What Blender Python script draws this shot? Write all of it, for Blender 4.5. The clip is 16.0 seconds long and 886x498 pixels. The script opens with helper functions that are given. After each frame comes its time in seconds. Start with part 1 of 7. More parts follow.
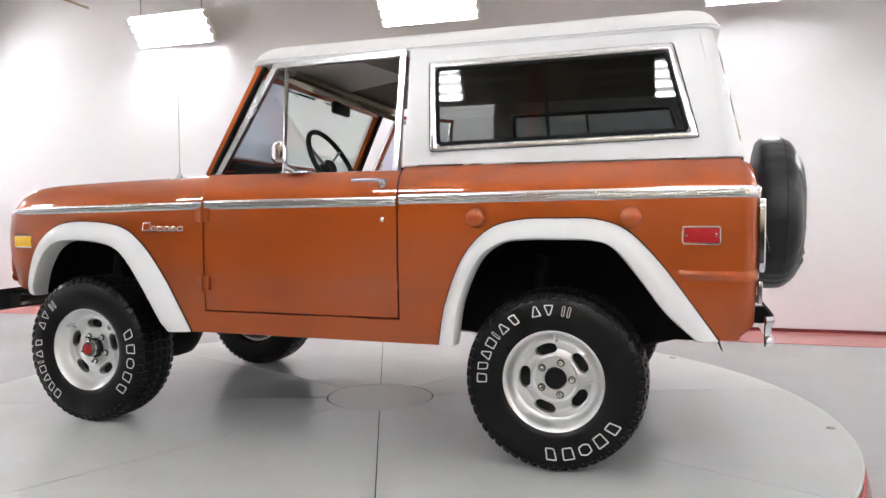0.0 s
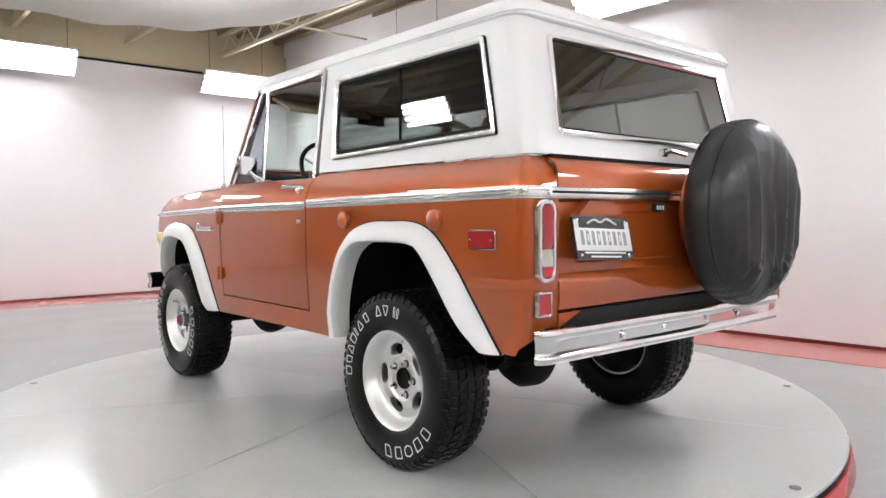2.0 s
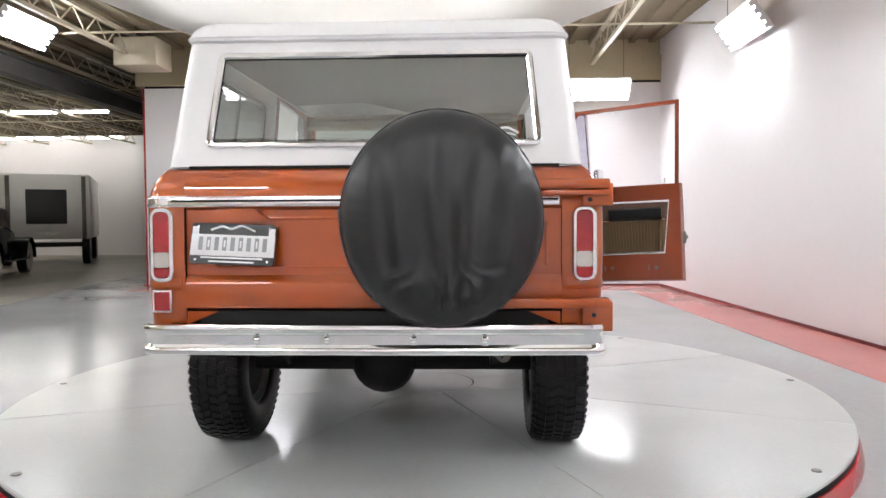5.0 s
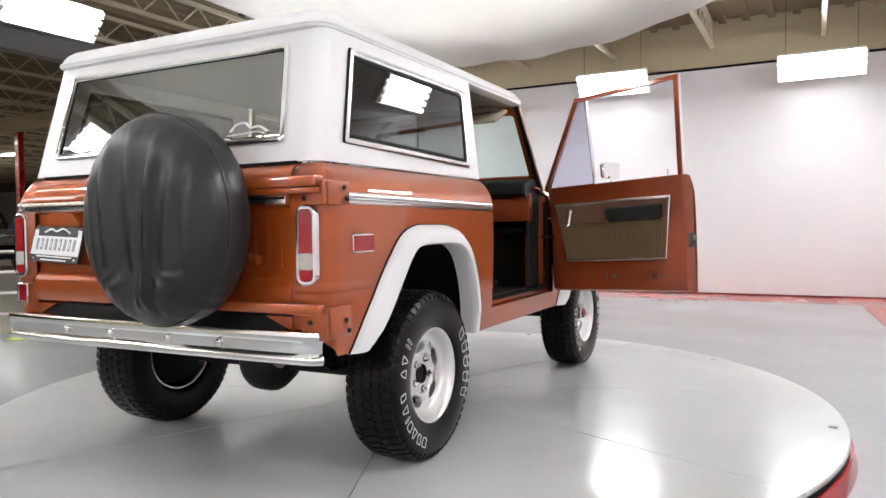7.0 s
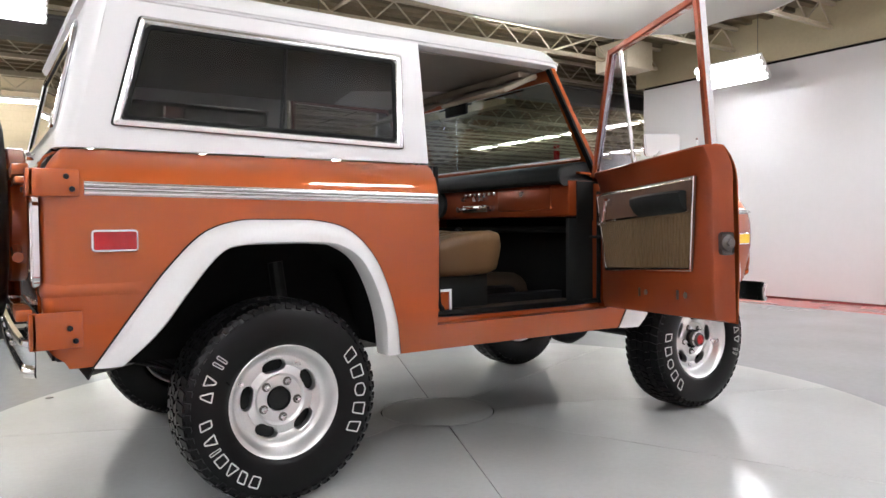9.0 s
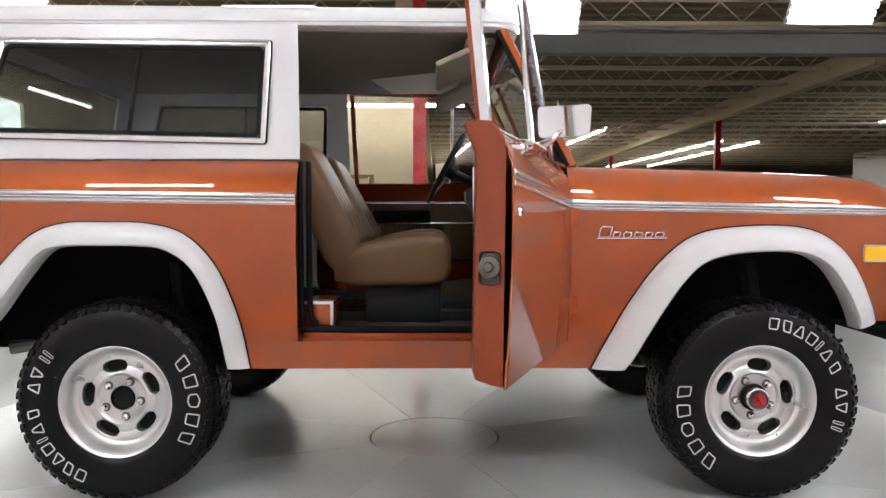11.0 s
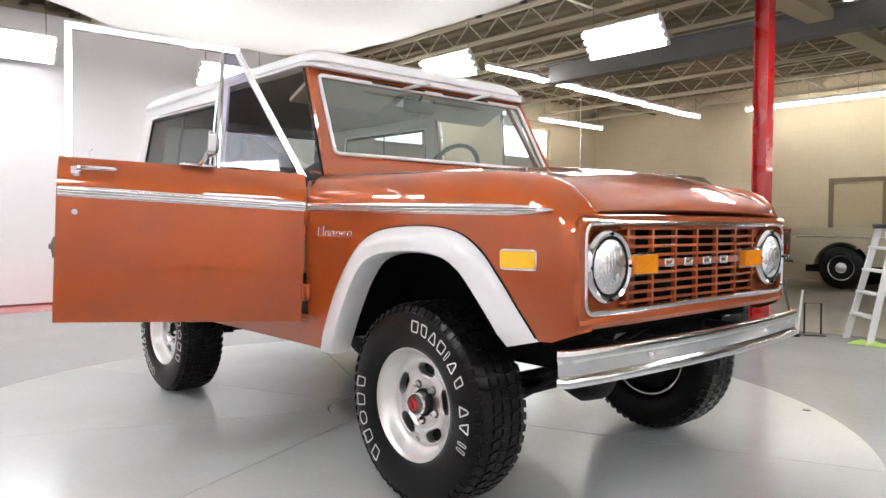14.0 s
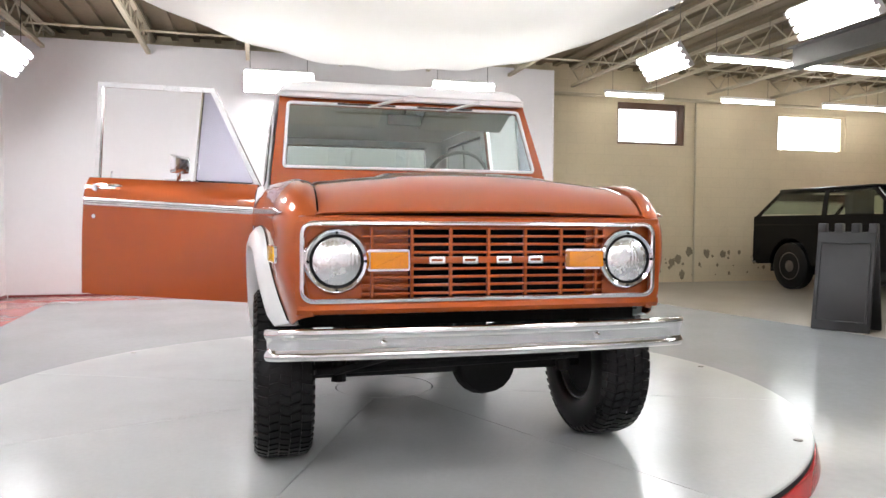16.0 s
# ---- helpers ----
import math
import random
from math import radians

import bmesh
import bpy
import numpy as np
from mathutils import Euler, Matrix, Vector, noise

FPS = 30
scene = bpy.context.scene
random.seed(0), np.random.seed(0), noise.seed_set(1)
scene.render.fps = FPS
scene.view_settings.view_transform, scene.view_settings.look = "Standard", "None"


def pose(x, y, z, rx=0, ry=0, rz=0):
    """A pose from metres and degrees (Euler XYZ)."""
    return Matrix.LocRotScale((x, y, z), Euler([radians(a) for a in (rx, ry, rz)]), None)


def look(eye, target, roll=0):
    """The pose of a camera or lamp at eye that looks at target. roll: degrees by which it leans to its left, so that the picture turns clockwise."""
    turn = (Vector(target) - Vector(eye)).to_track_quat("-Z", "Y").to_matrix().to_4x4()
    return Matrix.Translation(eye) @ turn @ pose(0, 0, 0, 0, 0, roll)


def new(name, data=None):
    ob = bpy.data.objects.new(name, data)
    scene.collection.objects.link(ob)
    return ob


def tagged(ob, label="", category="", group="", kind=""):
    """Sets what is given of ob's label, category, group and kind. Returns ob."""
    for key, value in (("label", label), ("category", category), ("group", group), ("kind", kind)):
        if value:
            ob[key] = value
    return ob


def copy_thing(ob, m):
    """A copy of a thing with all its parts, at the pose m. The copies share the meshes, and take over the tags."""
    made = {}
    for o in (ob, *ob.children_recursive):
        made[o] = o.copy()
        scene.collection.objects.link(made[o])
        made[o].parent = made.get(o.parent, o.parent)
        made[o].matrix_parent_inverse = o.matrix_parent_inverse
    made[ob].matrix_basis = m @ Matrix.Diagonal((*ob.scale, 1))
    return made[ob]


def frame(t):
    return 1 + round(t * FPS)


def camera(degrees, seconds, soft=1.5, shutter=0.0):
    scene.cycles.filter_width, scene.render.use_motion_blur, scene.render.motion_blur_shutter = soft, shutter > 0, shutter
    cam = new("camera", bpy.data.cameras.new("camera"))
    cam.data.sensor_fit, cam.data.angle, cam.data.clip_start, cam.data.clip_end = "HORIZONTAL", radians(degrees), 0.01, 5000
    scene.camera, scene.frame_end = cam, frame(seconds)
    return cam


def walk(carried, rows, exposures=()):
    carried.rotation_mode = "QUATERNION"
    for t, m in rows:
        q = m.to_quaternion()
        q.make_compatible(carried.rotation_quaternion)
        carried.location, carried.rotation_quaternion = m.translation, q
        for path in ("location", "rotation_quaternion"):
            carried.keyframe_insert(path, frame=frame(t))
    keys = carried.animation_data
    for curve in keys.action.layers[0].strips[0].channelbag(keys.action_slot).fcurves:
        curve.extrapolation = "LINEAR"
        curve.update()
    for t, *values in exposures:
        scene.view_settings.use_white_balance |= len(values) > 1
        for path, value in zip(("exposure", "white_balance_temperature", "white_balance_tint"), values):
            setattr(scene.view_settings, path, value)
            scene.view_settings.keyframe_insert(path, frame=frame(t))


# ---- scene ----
cam = camera(63.5, 16.0)
PATH = [
    (0, (-1.637, 3.679, 1.01), (-1.013, 1.781, 0.929), -0.1),
    (0.5, (-2.173, 3.522, 1.018), (-1.287, 1.731, 0.935), -0.1),
    (1, (-2.674, 3.29, 1.012), (-1.546, 1.64, 0.935), -0.2),
    (1.5, (-3.111, 2.99, 1.027), (-1.776, 1.503, 0.941), -0.3),
    (2, (-3.5, 2.588, 1.031), (-1.987, 1.283, 0.942), -0.3),
    (2.5, (-3.874, 2.193, 1.041), (-2.208, 1.092, 0.946), -0.3),
    (3, (-4.166, 1.74, 1.028), (-2.382, 0.841, 0.942), -0.3),
    (5.5, (-4.569, -0.91, 1.043), (-2.594, -0.609, 0.958), -0.5),
    (6, (-4.41, -1.433, 1.042), (-2.475, -0.934, 0.96), -0.7),
    (6.5, (-4.195, -1.916, 1.022), (-2.326, -1.209, 0.95), -0.8),
    (7, (-3.885, -2.314, 1.012), (-2.109, -1.398, 0.946), -0.8),
    (7.5, (-3.505, -2.646, 1.001), (-1.854, -1.52, 0.939), -0.9),
    (8, (-3.069, -2.925, 1.006), (-1.574, -1.599, 0.94), -0.7),
    (8.5, (-2.619, -3.146, 1.006), (-1.296, -1.648, 0.933), -0.4),
    (9, (-2.095, -3.289, 0.981), (-0.993, -1.622, 0.922), -0.6),
    (11.5, (0.538, -3.423, 1.046), (0.258, -1.445, 0.948), 0.1),
    (12, (1.104, -3.31, 1.019), (0.52, -1.399, 0.944), 0.2),
    (12.5, (1.622, -3.083, 1.018), (0.766, -1.277, 0.94), 0.3),
    (13, (2.146, -2.938, 1.01), (1.092, -1.239, 0.94), 0.2),
    (13.5, (2.635, -2.742, 1.009), (1.364, -1.199, 0.941), 0.3),
    (14, (3.124, -2.476, 1.012), (1.64, -1.137, 0.942), 0.3),
    (14.5, (3.551, -2.144, 1.007), (1.919, -0.99, 0.939), 0.2),
    (15, (3.885, -1.72, 1.003), (2.128, -0.768, 0.937), 0.1),
    (15.5, (4.159, -1.278, 1.014), (2.303, -0.536, 0.945), 0.2),
    (16, (4.388, -0.871, 1.014), (2.456, -0.359, 0.946), 0.3),
]
walk(cam, [(t, look(eye, target, roll)) for t, eye, target, roll in PATH],
     [(0, 0.0), (1, 0.0), (2.5, 0.07), (3, 0.07), (5.5, -0.02), (7, 0.02), (8, 0.08), (9, -0.01), (11.5, -0.17), (12.5, -0.14), (13.5, -0.05), (14.5, 0.04), (16, 0.05)])

# ---------------------------------------------------------------- light
world = bpy.data.worlds.new("hall_air")
world.use_nodes = True
scene.world = world
world.node_tree.nodes["Background"].inputs[0].default_value = (0.9, 0.95, 1.0, 1)
world.node_tree.nodes["Background"].inputs[1].default_value = 0.3
scene.view_settings.exposure = 0.0
TUBE_POWER = 48.0       # tubes of the lamp banks round the turntable
STRIP_POWER = 12.0       # ceiling strips of the hall
DAY_POWER = 7.0         # daylight panes
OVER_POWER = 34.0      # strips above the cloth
FAR_POWER = 36.0        # strips over the open hall
ROOM_POWER = 31.0       # strips over the beige room

from mathutils import noise

# ---------------------------------------------------------------- helpers of this scene
V = Vector


def mat(name, color, rough=0.5, metal=0.0, var=0.06, scale=6.0, fine=60.0, bump=0.0, bump_scale=120.0,
        coat=0.0, coat_rough=0.03, rough_var=0.05, tint=None, tint_amount=0.0, spec=0.5, piece=0.0):
    """A surface with broad mottling, fine grain, uneven gloss and fine relief, in object space."""
    m = bpy.data.materials.new(name)
    m.use_nodes = True
    nt = m.node_tree
    n, l = nt.nodes, nt.links
    bsdf = n["Principled BSDF"]
    tc = n.new("ShaderNodeTexCoord")
    big = n.new("ShaderNodeTexNoise")
    big.inputs["Scale"].default_value, big.inputs["Detail"].default_value = scale, 5
    small = n.new("ShaderNodeTexNoise")
    small.inputs["Scale"].default_value, small.inputs["Detail"].default_value = fine, 3
    for t in (big, small):
        l.new(tc.outputs["Object"], t.inputs["Vector"])
    add = n.new("ShaderNodeMath")
    add.operation = "ADD"
    l.new(big.outputs["Fac"], add.inputs[0])
    l.new(small.outputs["Fac"], add.inputs[1])
    ramp = n.new("ShaderNodeMapRange")
    ramp.inputs["From Min"].default_value, ramp.inputs["From Max"].default_value = 0.6, 1.4
    ramp.inputs["To Min"].default_value, ramp.inputs["To Max"].default_value = 1 - var, 1 + var
    l.new(add.outputs[0], ramp.inputs["Value"])
    value = ramp.outputs[0]
    if piece:
        info = n.new("ShaderNodeObjectInfo")
        pr = n.new("ShaderNodeMapRange")
        pr.inputs["To Min"].default_value, pr.inputs["To Max"].default_value = 1 - piece, 1 + piece
        l.new(info.outputs["Random"], pr.inputs["Value"])
        mul = n.new("ShaderNodeMath")
        mul.operation = "MULTIPLY"
        l.new(value, mul.inputs[0])
        l.new(pr.outputs[0], mul.inputs[1])
        value = mul.outputs[0]
    col = n.new("ShaderNodeVectorMath")
    col.operation = "SCALE"
    col.inputs[0].default_value = color
    l.new(value, col.inputs["Scale"])
    out = col.outputs[0]
    if tint:
        mix = n.new("ShaderNodeMix")
        mix.data_type = "RGBA"
        mask = n.new("ShaderNodeTexNoise")
        mask.inputs["Scale"].default_value, mask.inputs["Detail"].default_value = scale * 0.45, 7
        l.new(tc.outputs["Object"], mask.inputs["Vector"])
        mr = n.new("ShaderNodeMapRange")
        mr.inputs["From Min"].default_value, mr.inputs["From Max"].default_value = 0.5, 0.72
        mr.inputs["To Max"].default_value = tint_amount
        l.new(mask.outputs["Fac"], mr.inputs["Value"])
        l.new(mr.outputs[0], mix.inputs["Factor"])
        l.new(out, mix.inputs["A"])
        mix.inputs["B"].default_value = (*tint, 1)
        out = mix.outputs["Result"]
    l.new(out, bsdf.inputs["Base Color"])
    rr = n.new("ShaderNodeMapRange")
    rr.inputs["From Min"].default_value, rr.inputs["From Max"].default_value = 0.3, 0.7
    rr.inputs["To Min"].default_value, rr.inputs["To Max"].default_value = max(0.01, rough - rough_var), rough + rough_var
    l.new(big.outputs["Fac"], rr.inputs["Value"])
    l.new(rr.outputs[0], bsdf.inputs["Roughness"])
    bsdf.inputs["Metallic"].default_value = metal
    bsdf.inputs["Specular IOR Level"].default_value = spec
    bsdf.inputs["Coat Weight"].default_value = coat
    bsdf.inputs["Coat Roughness"].default_value = coat_rough
    if bump:
        b = n.new("ShaderNodeBump")
        b.inputs["Strength"].default_value, b.inputs["Distance"].default_value = 1.0, bump
        bt = n.new("ShaderNodeTexNoise")
        bt.inputs["Scale"].default_value, bt.inputs["Detail"].default_value = bump_scale, 4
        l.new(tc.outputs["Object"], bt.inputs["Vector"])
        l.new(bt.outputs["Fac"], b.inputs["Height"])
        l.new(b.outputs[0], bsdf.inputs["Normal"])
    return m


def glow(name, color, power):
    m = bpy.data.materials.new(name)
    m.use_nodes = True
    b = m.node_tree.nodes["Principled BSDF"]
    b.inputs["Base Color"].default_value = (0.8, 0.8, 0.8, 1)
    b.inputs["Emission Color"].default_value = (*color, 1)
    b.inputs["Emission Strength"].default_value = power
    return m


def pane(name, tint, rough=0.0, ior=1.45):
    """Window glass, tinted in the mass."""
    m = bpy.data.materials.new(name)
    m.use_nodes = True
    b = m.node_tree.nodes["Principled BSDF"]
    b.inputs["Base Color"].default_value = (*tint, 1)
    b.inputs["Transmission Weight"].default_value = 1.0
    b.inputs["Roughness"].default_value = rough
    b.inputs["IOR"].default_value = ior
    return m


def mesh_of(name, bm, material, angle=35):
    me = bpy.data.meshes.new(name)
    bmesh.ops.recalc_face_normals(bm, faces=bm.faces)
    if bm.faces and all(len(e.link_faces) == 2 for e in bm.edges) and bm.calc_volume(signed=True) < 0:
        bmesh.ops.reverse_faces(bm, faces=bm.faces)
    for f in bm.faces:
        f.smooth = True
    bm.to_mesh(me)
    bm.free()
    me.set_sharp_from_angle(angle=radians(angle))
    me.materials.append(material)
    return me


def part(name, bm, material, parent=None, label="", angle=35):
    ob = new(name, mesh_of(name, bm, material, angle))
    ob.parent = parent
    if material in CLEAR:
        ob.visible_shadow = False
    return tagged(ob, label)


CLEAR = []


def thing(name, label, category, group="", at=(0, 0, 0), turn=0.0):
    ob = new(name)
    ob.empty_display_size = 0.1
    ob.matrix_basis = pose(*at, 0, 0, turn)
    return tagged(ob, label, category, group)


def structure(name, bm, material, label, category):
    return tagged(part(name, bm, material), label, category, kind="structure")


def box(bm, x0, x1, y0, y1, z0, z1, bevel=0.0, seg=2):
    m = Matrix.LocRotScale(((x0 + x1) / 2, (y0 + y1) / 2, (z0 + z1) / 2), None, (abs(x1 - x0), abs(y1 - y0), abs(z1 - z0)))
    made = bmesh.ops.create_cube(bm, size=1.0, matrix=m)["verts"]
    if bevel:
        edges = list({e for v in made for e in v.link_edges})
        bmesh.ops.bevel(bm, geom=edges, offset=bevel, segments=seg, affect="EDGES", profile=0.5)
    return bm


def boxes(*rows, bevel=0.0):
    bm = bmesh.new()
    for r in rows:
        box(bm, *r, bevel=bevel)
    return bm


def loft(bm, rings, closed=True, caps=True):
    """Skin over rings of equally many points."""
    vs = [[bm.verts.new(p) for p in r] for r in rings]
    k = len(rings[0])
    for a, b in zip(vs, vs[1:]):
        for i in range(k if closed else k - 1):
            j = (i + 1) % k
            try:
                bm.faces.new((a[i], a[j], b[j], b[i]))
            except ValueError:
                pass
    if caps and closed:
        bm.faces.new(vs[0])
        bm.faces.new(vs[-1])
    return bm


def sheet(rows, thick=0.0):
    """An open skin over a grid of points, thickened inwards if asked."""
    bm = bmesh.new()
    loft(bm, rows, closed=False)
    if thick:
        thicken(bm, thick)
    return bm


def thicken(bm, thick):
    """Give an open skin a back at a fixed distance behind it."""
    bmesh.ops.remove_doubles(bm, verts=bm.verts, dist=0.00005)
    bmesh.ops.recalc_face_normals(bm, faces=bm.faces)
    bm.normal_update()
    verts, faces = bm.verts[:], bm.faces[:]
    rim = [e for e in bm.edges if len(e.link_faces) == 1]
    back = {v: bm.verts.new(v.co - v.normal * thick) for v in verts}
    for f in faces:
        bm.faces.new([back[v] for v in reversed(f.verts)])
    for e in rim:
        a, b = e.verts
        bm.faces.new((a, b, back[b], back[a]))
    return bm


def catmull(pts, n=6, closed=False):
    P = [V(p) for p in pts]
    out = []
    m = len(P) if closed else len(P) - 1
    for i in range(m):
        if closed:
            a, b, c, d = P[i - 1], P[i], P[(i + 1) % len(P)], P[(i + 2) % len(P)]
        else:
            b, c = P[i], P[i + 1]
            a = P[i - 1] if i else b * 2 - c
            d = P[i + 2] if i + 2 < len(P) else c * 2 - b
        for k in range(n):
            t = k / n
            out.append(0.5 * (2 * b + (c - a) * t + (2 * a - 5 * b + 4 * c - d) * t * t + (3 * b - a - 3 * c + d) * t ** 3))
    if not closed:
        out.append(P[-1])
    return out


def tube(bm, pts, r, seg=10, closed=False, caps=True, flat=1.0):
    """A round bar along a line of points."""
    P = [V(p) for p in pts]
    k = len(P)
    rings, up = [], None
    for i in range(k):
        if closed:
            d = P[(i + 1) % k] - P[i - 1]
        else:
            d = P[min(i + 1, k - 1)] - P[max(i - 1, 0)]
        d.normalize()
        if up is None:
            up = V((0, 0, 1)) if abs(d.z) < 0.9 else V((1, 0, 0))
        side = d.cross(up).normalized()
        up = side.cross(d).normalized()
        rad = r[i] if isinstance(r, (list, tuple)) else r
        rings.append([P[i] + side * math.cos(2 * math.pi * a / seg) * rad + up * math.sin(2 * math.pi * a / seg) * rad * flat for a in range(seg)])
    if closed:
        rings.append(rings[0])
        vs = [[bm.verts.new(p) for p in q] for q in rings[:-1]]
        vs.append(vs[0])
        for a, b in zip(vs, vs[1:]):
            for i in range(seg):
                j = (i + 1) % seg
                bm.faces.new((a[i], a[j], b[j], b[i]))
        return bm
    return loft(bm, rings, True, caps)


def lathe(bm, prof, seg=48, axis="y", at=(0, 0, 0), caps=True):
    """Turn a profile of (radius, height) round an axis."""
    rings = []
    for r, h in prof:
        ring = []
        for i in range(seg):
            a = 2 * math.pi * i / seg
            c, s = math.cos(a) * r, math.sin(a) * r
            p = {"y": (c, h, s), "x": (h, c, s), "z": (c, s, h)}[axis]
            ring.append(V(p) + V(at))
        rings.append(ring)
    return loft(bm, rings, True, caps)


def interp(tab, x):
    if x <= tab[0][0]:
        return tab[0][1]
    for (a, u), (b, v) in zip(tab, tab[1:]):
        if x <= b:
            return u + (v - u) * (x - a) / (b - a)
    return tab[-1][1]


def lerp(a, b, n):
    return [a + (b - a) * i / n for i in range(n + 1)]


def rounded(pts, r, n=5):
    """Corners of a closed polygon rounded off (points as Vectors)."""
    P = [V(p) for p in pts]
    out = []
    for i, p in enumerate(P):
        a, b = (P[i - 1] - p), (P[(i + 1) % len(P)] - p)
        rr = min(r, a.length * 0.45, b.length * 0.45)
        s, e = p + a.normalized() * rr, p + b.normalized() * rr
        for k in range(n + 1):
            t = k / n
            out.append(s * (1 - t) ** 2 + p * 2 * t * (1 - t) + e * t * t)
    return out


def inset(loop, d):
    """A closed flat loop moved inwards by d."""
    c = sum(loop, V((0, 0, 0))) / len(loop)
    nrm = V((0, 0, 0))
    for i, p in enumerate(loop):
        nrm += (p - c).cross(loop[(i + 1) % len(loop)] - c)
    nrm.normalize()
    out = []
    for i, p in enumerate(loop):
        t = (loop[(i + 1) % len(loop)] - loop[i - 1]).normalized()
        out.append(p + nrm.cross(t) * d)
    return out, nrm


def shrink(poly, d):
    """A convex flat polygon with every side moved inwards by d."""
    P = [V(p) for p in poly]
    out = []
    for i, p in enumerate(P):
        a, b = (P[i - 1] - p).normalized(), (P[(i + 1) % len(P)] - p).normalized()
        out.append(p + (a + b) * (d / max(0.05, a.cross(b).length)))
    return out


def frame_ring(bm, loop, w, depth, out):
    """A picture-frame moulding: loop is the outer edge, w its width, depth its thickness along 'out'."""
    inner, _ = inset(loop, w)
    mid1, _ = inset(loop, w * 0.25)
    mid2, _ = inset(loop, w * 0.75)
    o = V(out).normalized()
    rings = [loop, [p + o * depth * 0.8 for p in loop], [p + o * depth for p in mid1], [p + o * depth for p in mid2], [p + o * depth * 0.5 for p in inner], inner]
    vs = [[bm.verts.new(p) for p in r] for r in rings]
    k = len(loop)
    for a, b in zip(vs, vs[1:] + vs[:1]):
        for i in range(k):
            j = (i + 1) % k
            bm.faces.new((a[i], a[j], b[j], b[i]))
    return bm


def prism(bm, pts, z0, z1):
    """A flat outline stood up between two heights."""
    return loft(bm, [[V((x, y, z)) for x, y in pts] for z in (z0, z1)])


def slab(bm, loop, depth, out):
    """A flat plate with the outline 'loop', thickened along 'out'."""
    o = V(out).normalized() * depth
    return loft(bm, [loop, [p + o for p in loop]])


# ---------------------------------------------------------------- materials
COPPER = mat("copper_metallic_paint", (0.345, 0.066, 0.0090), 0.42, 0.42, 0.015, 3, 900, coat=1.0, coat_rough=0.004, rough_var=0.0, spec=0.15)
COPPER.node_tree.nodes["Principled BSDF"].inputs["Coat IOR"].default_value = 1.62
# darker, less coated copper than the body's, for door insides, jamb and dash
COPPER_IN = mat("copper_paint_darker", (0.235, 0.043, 0.011), 0.38, 0.4, 0.04, 4, 120, coat=0.7, coat_rough=0.05, spec=0.2)
CREAM = mat("white_top_paint", (0.785, 0.780, 0.787), 0.38, 0, 0.02, 4, 200, bump=0.0004, bump_scale=260, coat=0.25, coat_rough=0.2)
FLARE = mat("white_flare_paint", (0.79, 0.795, 0.80), 0.36, 0, 0.025, 5, 120, bump=0.0003, bump_scale=90, coat=0.3, coat_rough=0.1, tint=(0.55, 0.52, 0.46), tint_amount=0.25)
CHROME = mat("chrome", (0.86, 0.86, 0.87), 0.10, 1.0, 0.03, 5, 60, rough_var=0.04)
ALU = mat("cast_aluminium", (0.78, 0.78, 0.78), 0.33, 1.0, 0.06, 9, 220, bump=0.0004, bump_scale=500, rough_var=0.06)
TYRE = mat("tyre_rubber", (0.004, 0.004, 0.0043), 0.33, 0, 0.2, 7, 140, bump=0.0002, bump_scale=300, rough_var=0.06, spec=0.22)
LETTER = mat("raised_white_letter_rubber", (0.72, 0.72, 0.70), 0.55, 0, 0.08, 20, 200)
RUBBER = mat("black_rubber_seal", (0.005, 0.005, 0.005), 0.6, 0, 0.1, spec=0.15)
BRIGHT = mat("bright_anodised_trim", (0.88, 0.88, 0.88), 0.22, 1.0, 0.03, 5, 60, rough_var=0.04)
FRAMECHROME = mat("bright_window_frame", (0.86, 0.86, 0.87), 0.24, 1.0, 0.04, 5, 60, rough_var=0.04)
WIPER = mat("dull_wiper_steel", (0.62, 0.62, 0.62), 0.45, 0.35, 0.06)
UNDER = mat("black_underbody", (0.009, 0.009, 0.0095), 0.65, 0.0, 0.3, 8, 80, bump=0.001, bump_scale=60, spec=0.25)
# black of the arch liners, also used for plates that stand in for shade
LINER_SHADE = mat("arch_liner_and_shade_black", (0.006, 0.006, 0.006), 0.9, 0, 0.3, spec=0.1)
COVER = mat("black_vinyl_tyre_cover", (0.010, 0.010, 0.011), 0.38, 0, 0.12, 6, 90, bump=0.0003, bump_scale=140, rough_var=0.05, spec=0.42)
VINYL = mat("black_vinyl", (0.009, 0.010, 0.010), 0.58, 0, 0.12, 9, 150, bump=0.0006, bump_scale=260, spec=0.3)
TAN = mat("tan_vinyl", (0.135, 0.072, 0.028), 0.5, 0, 0.12, 7, 150, bump=0.0006, bump_scale=220)
DOORCARD = mat("woven_brown_door_card", (0.098, 0.058, 0.022), 0.7, 0, 0.2, 12, 260, bump=0.0012, bump_scale=420)
WALNUT = mat("brown_woodgrain_strip", (0.085, 0.034, 0.016), 0.45, 0, 0.25, 14, 120)
CARPET = mat("brown_floor_mat", (0.045, 0.027, 0.013), 0.9, 0, 0.3, 10, 160, bump=0.003, bump_scale=180)
HEADLINER = mat("grey_beige_headliner", (0.25, 0.235, 0.20), 0.7, 0, 0.06, 4, 20, bump=0.003, bump_scale=5)
VISOR = mat("beige_visor_vinyl", (0.29, 0.245, 0.18), 0.6, 0, 0.06, 6, 60, bump=0.0006, bump_scale=60)
INNER = mat("grey_inner_paint", (0.16, 0.155, 0.145), 0.6, 0, 0.06)
GLASS = pane("green_tinted_glass", (0.74, 0.86, 0.83))
GLASS_FILM = pane("glass_with_reflective_film", (0.64, 0.68, 0.64), ior=2.25)
GLASS_DARK = pane("smoked_glass", (0.27, 0.29, 0.288))
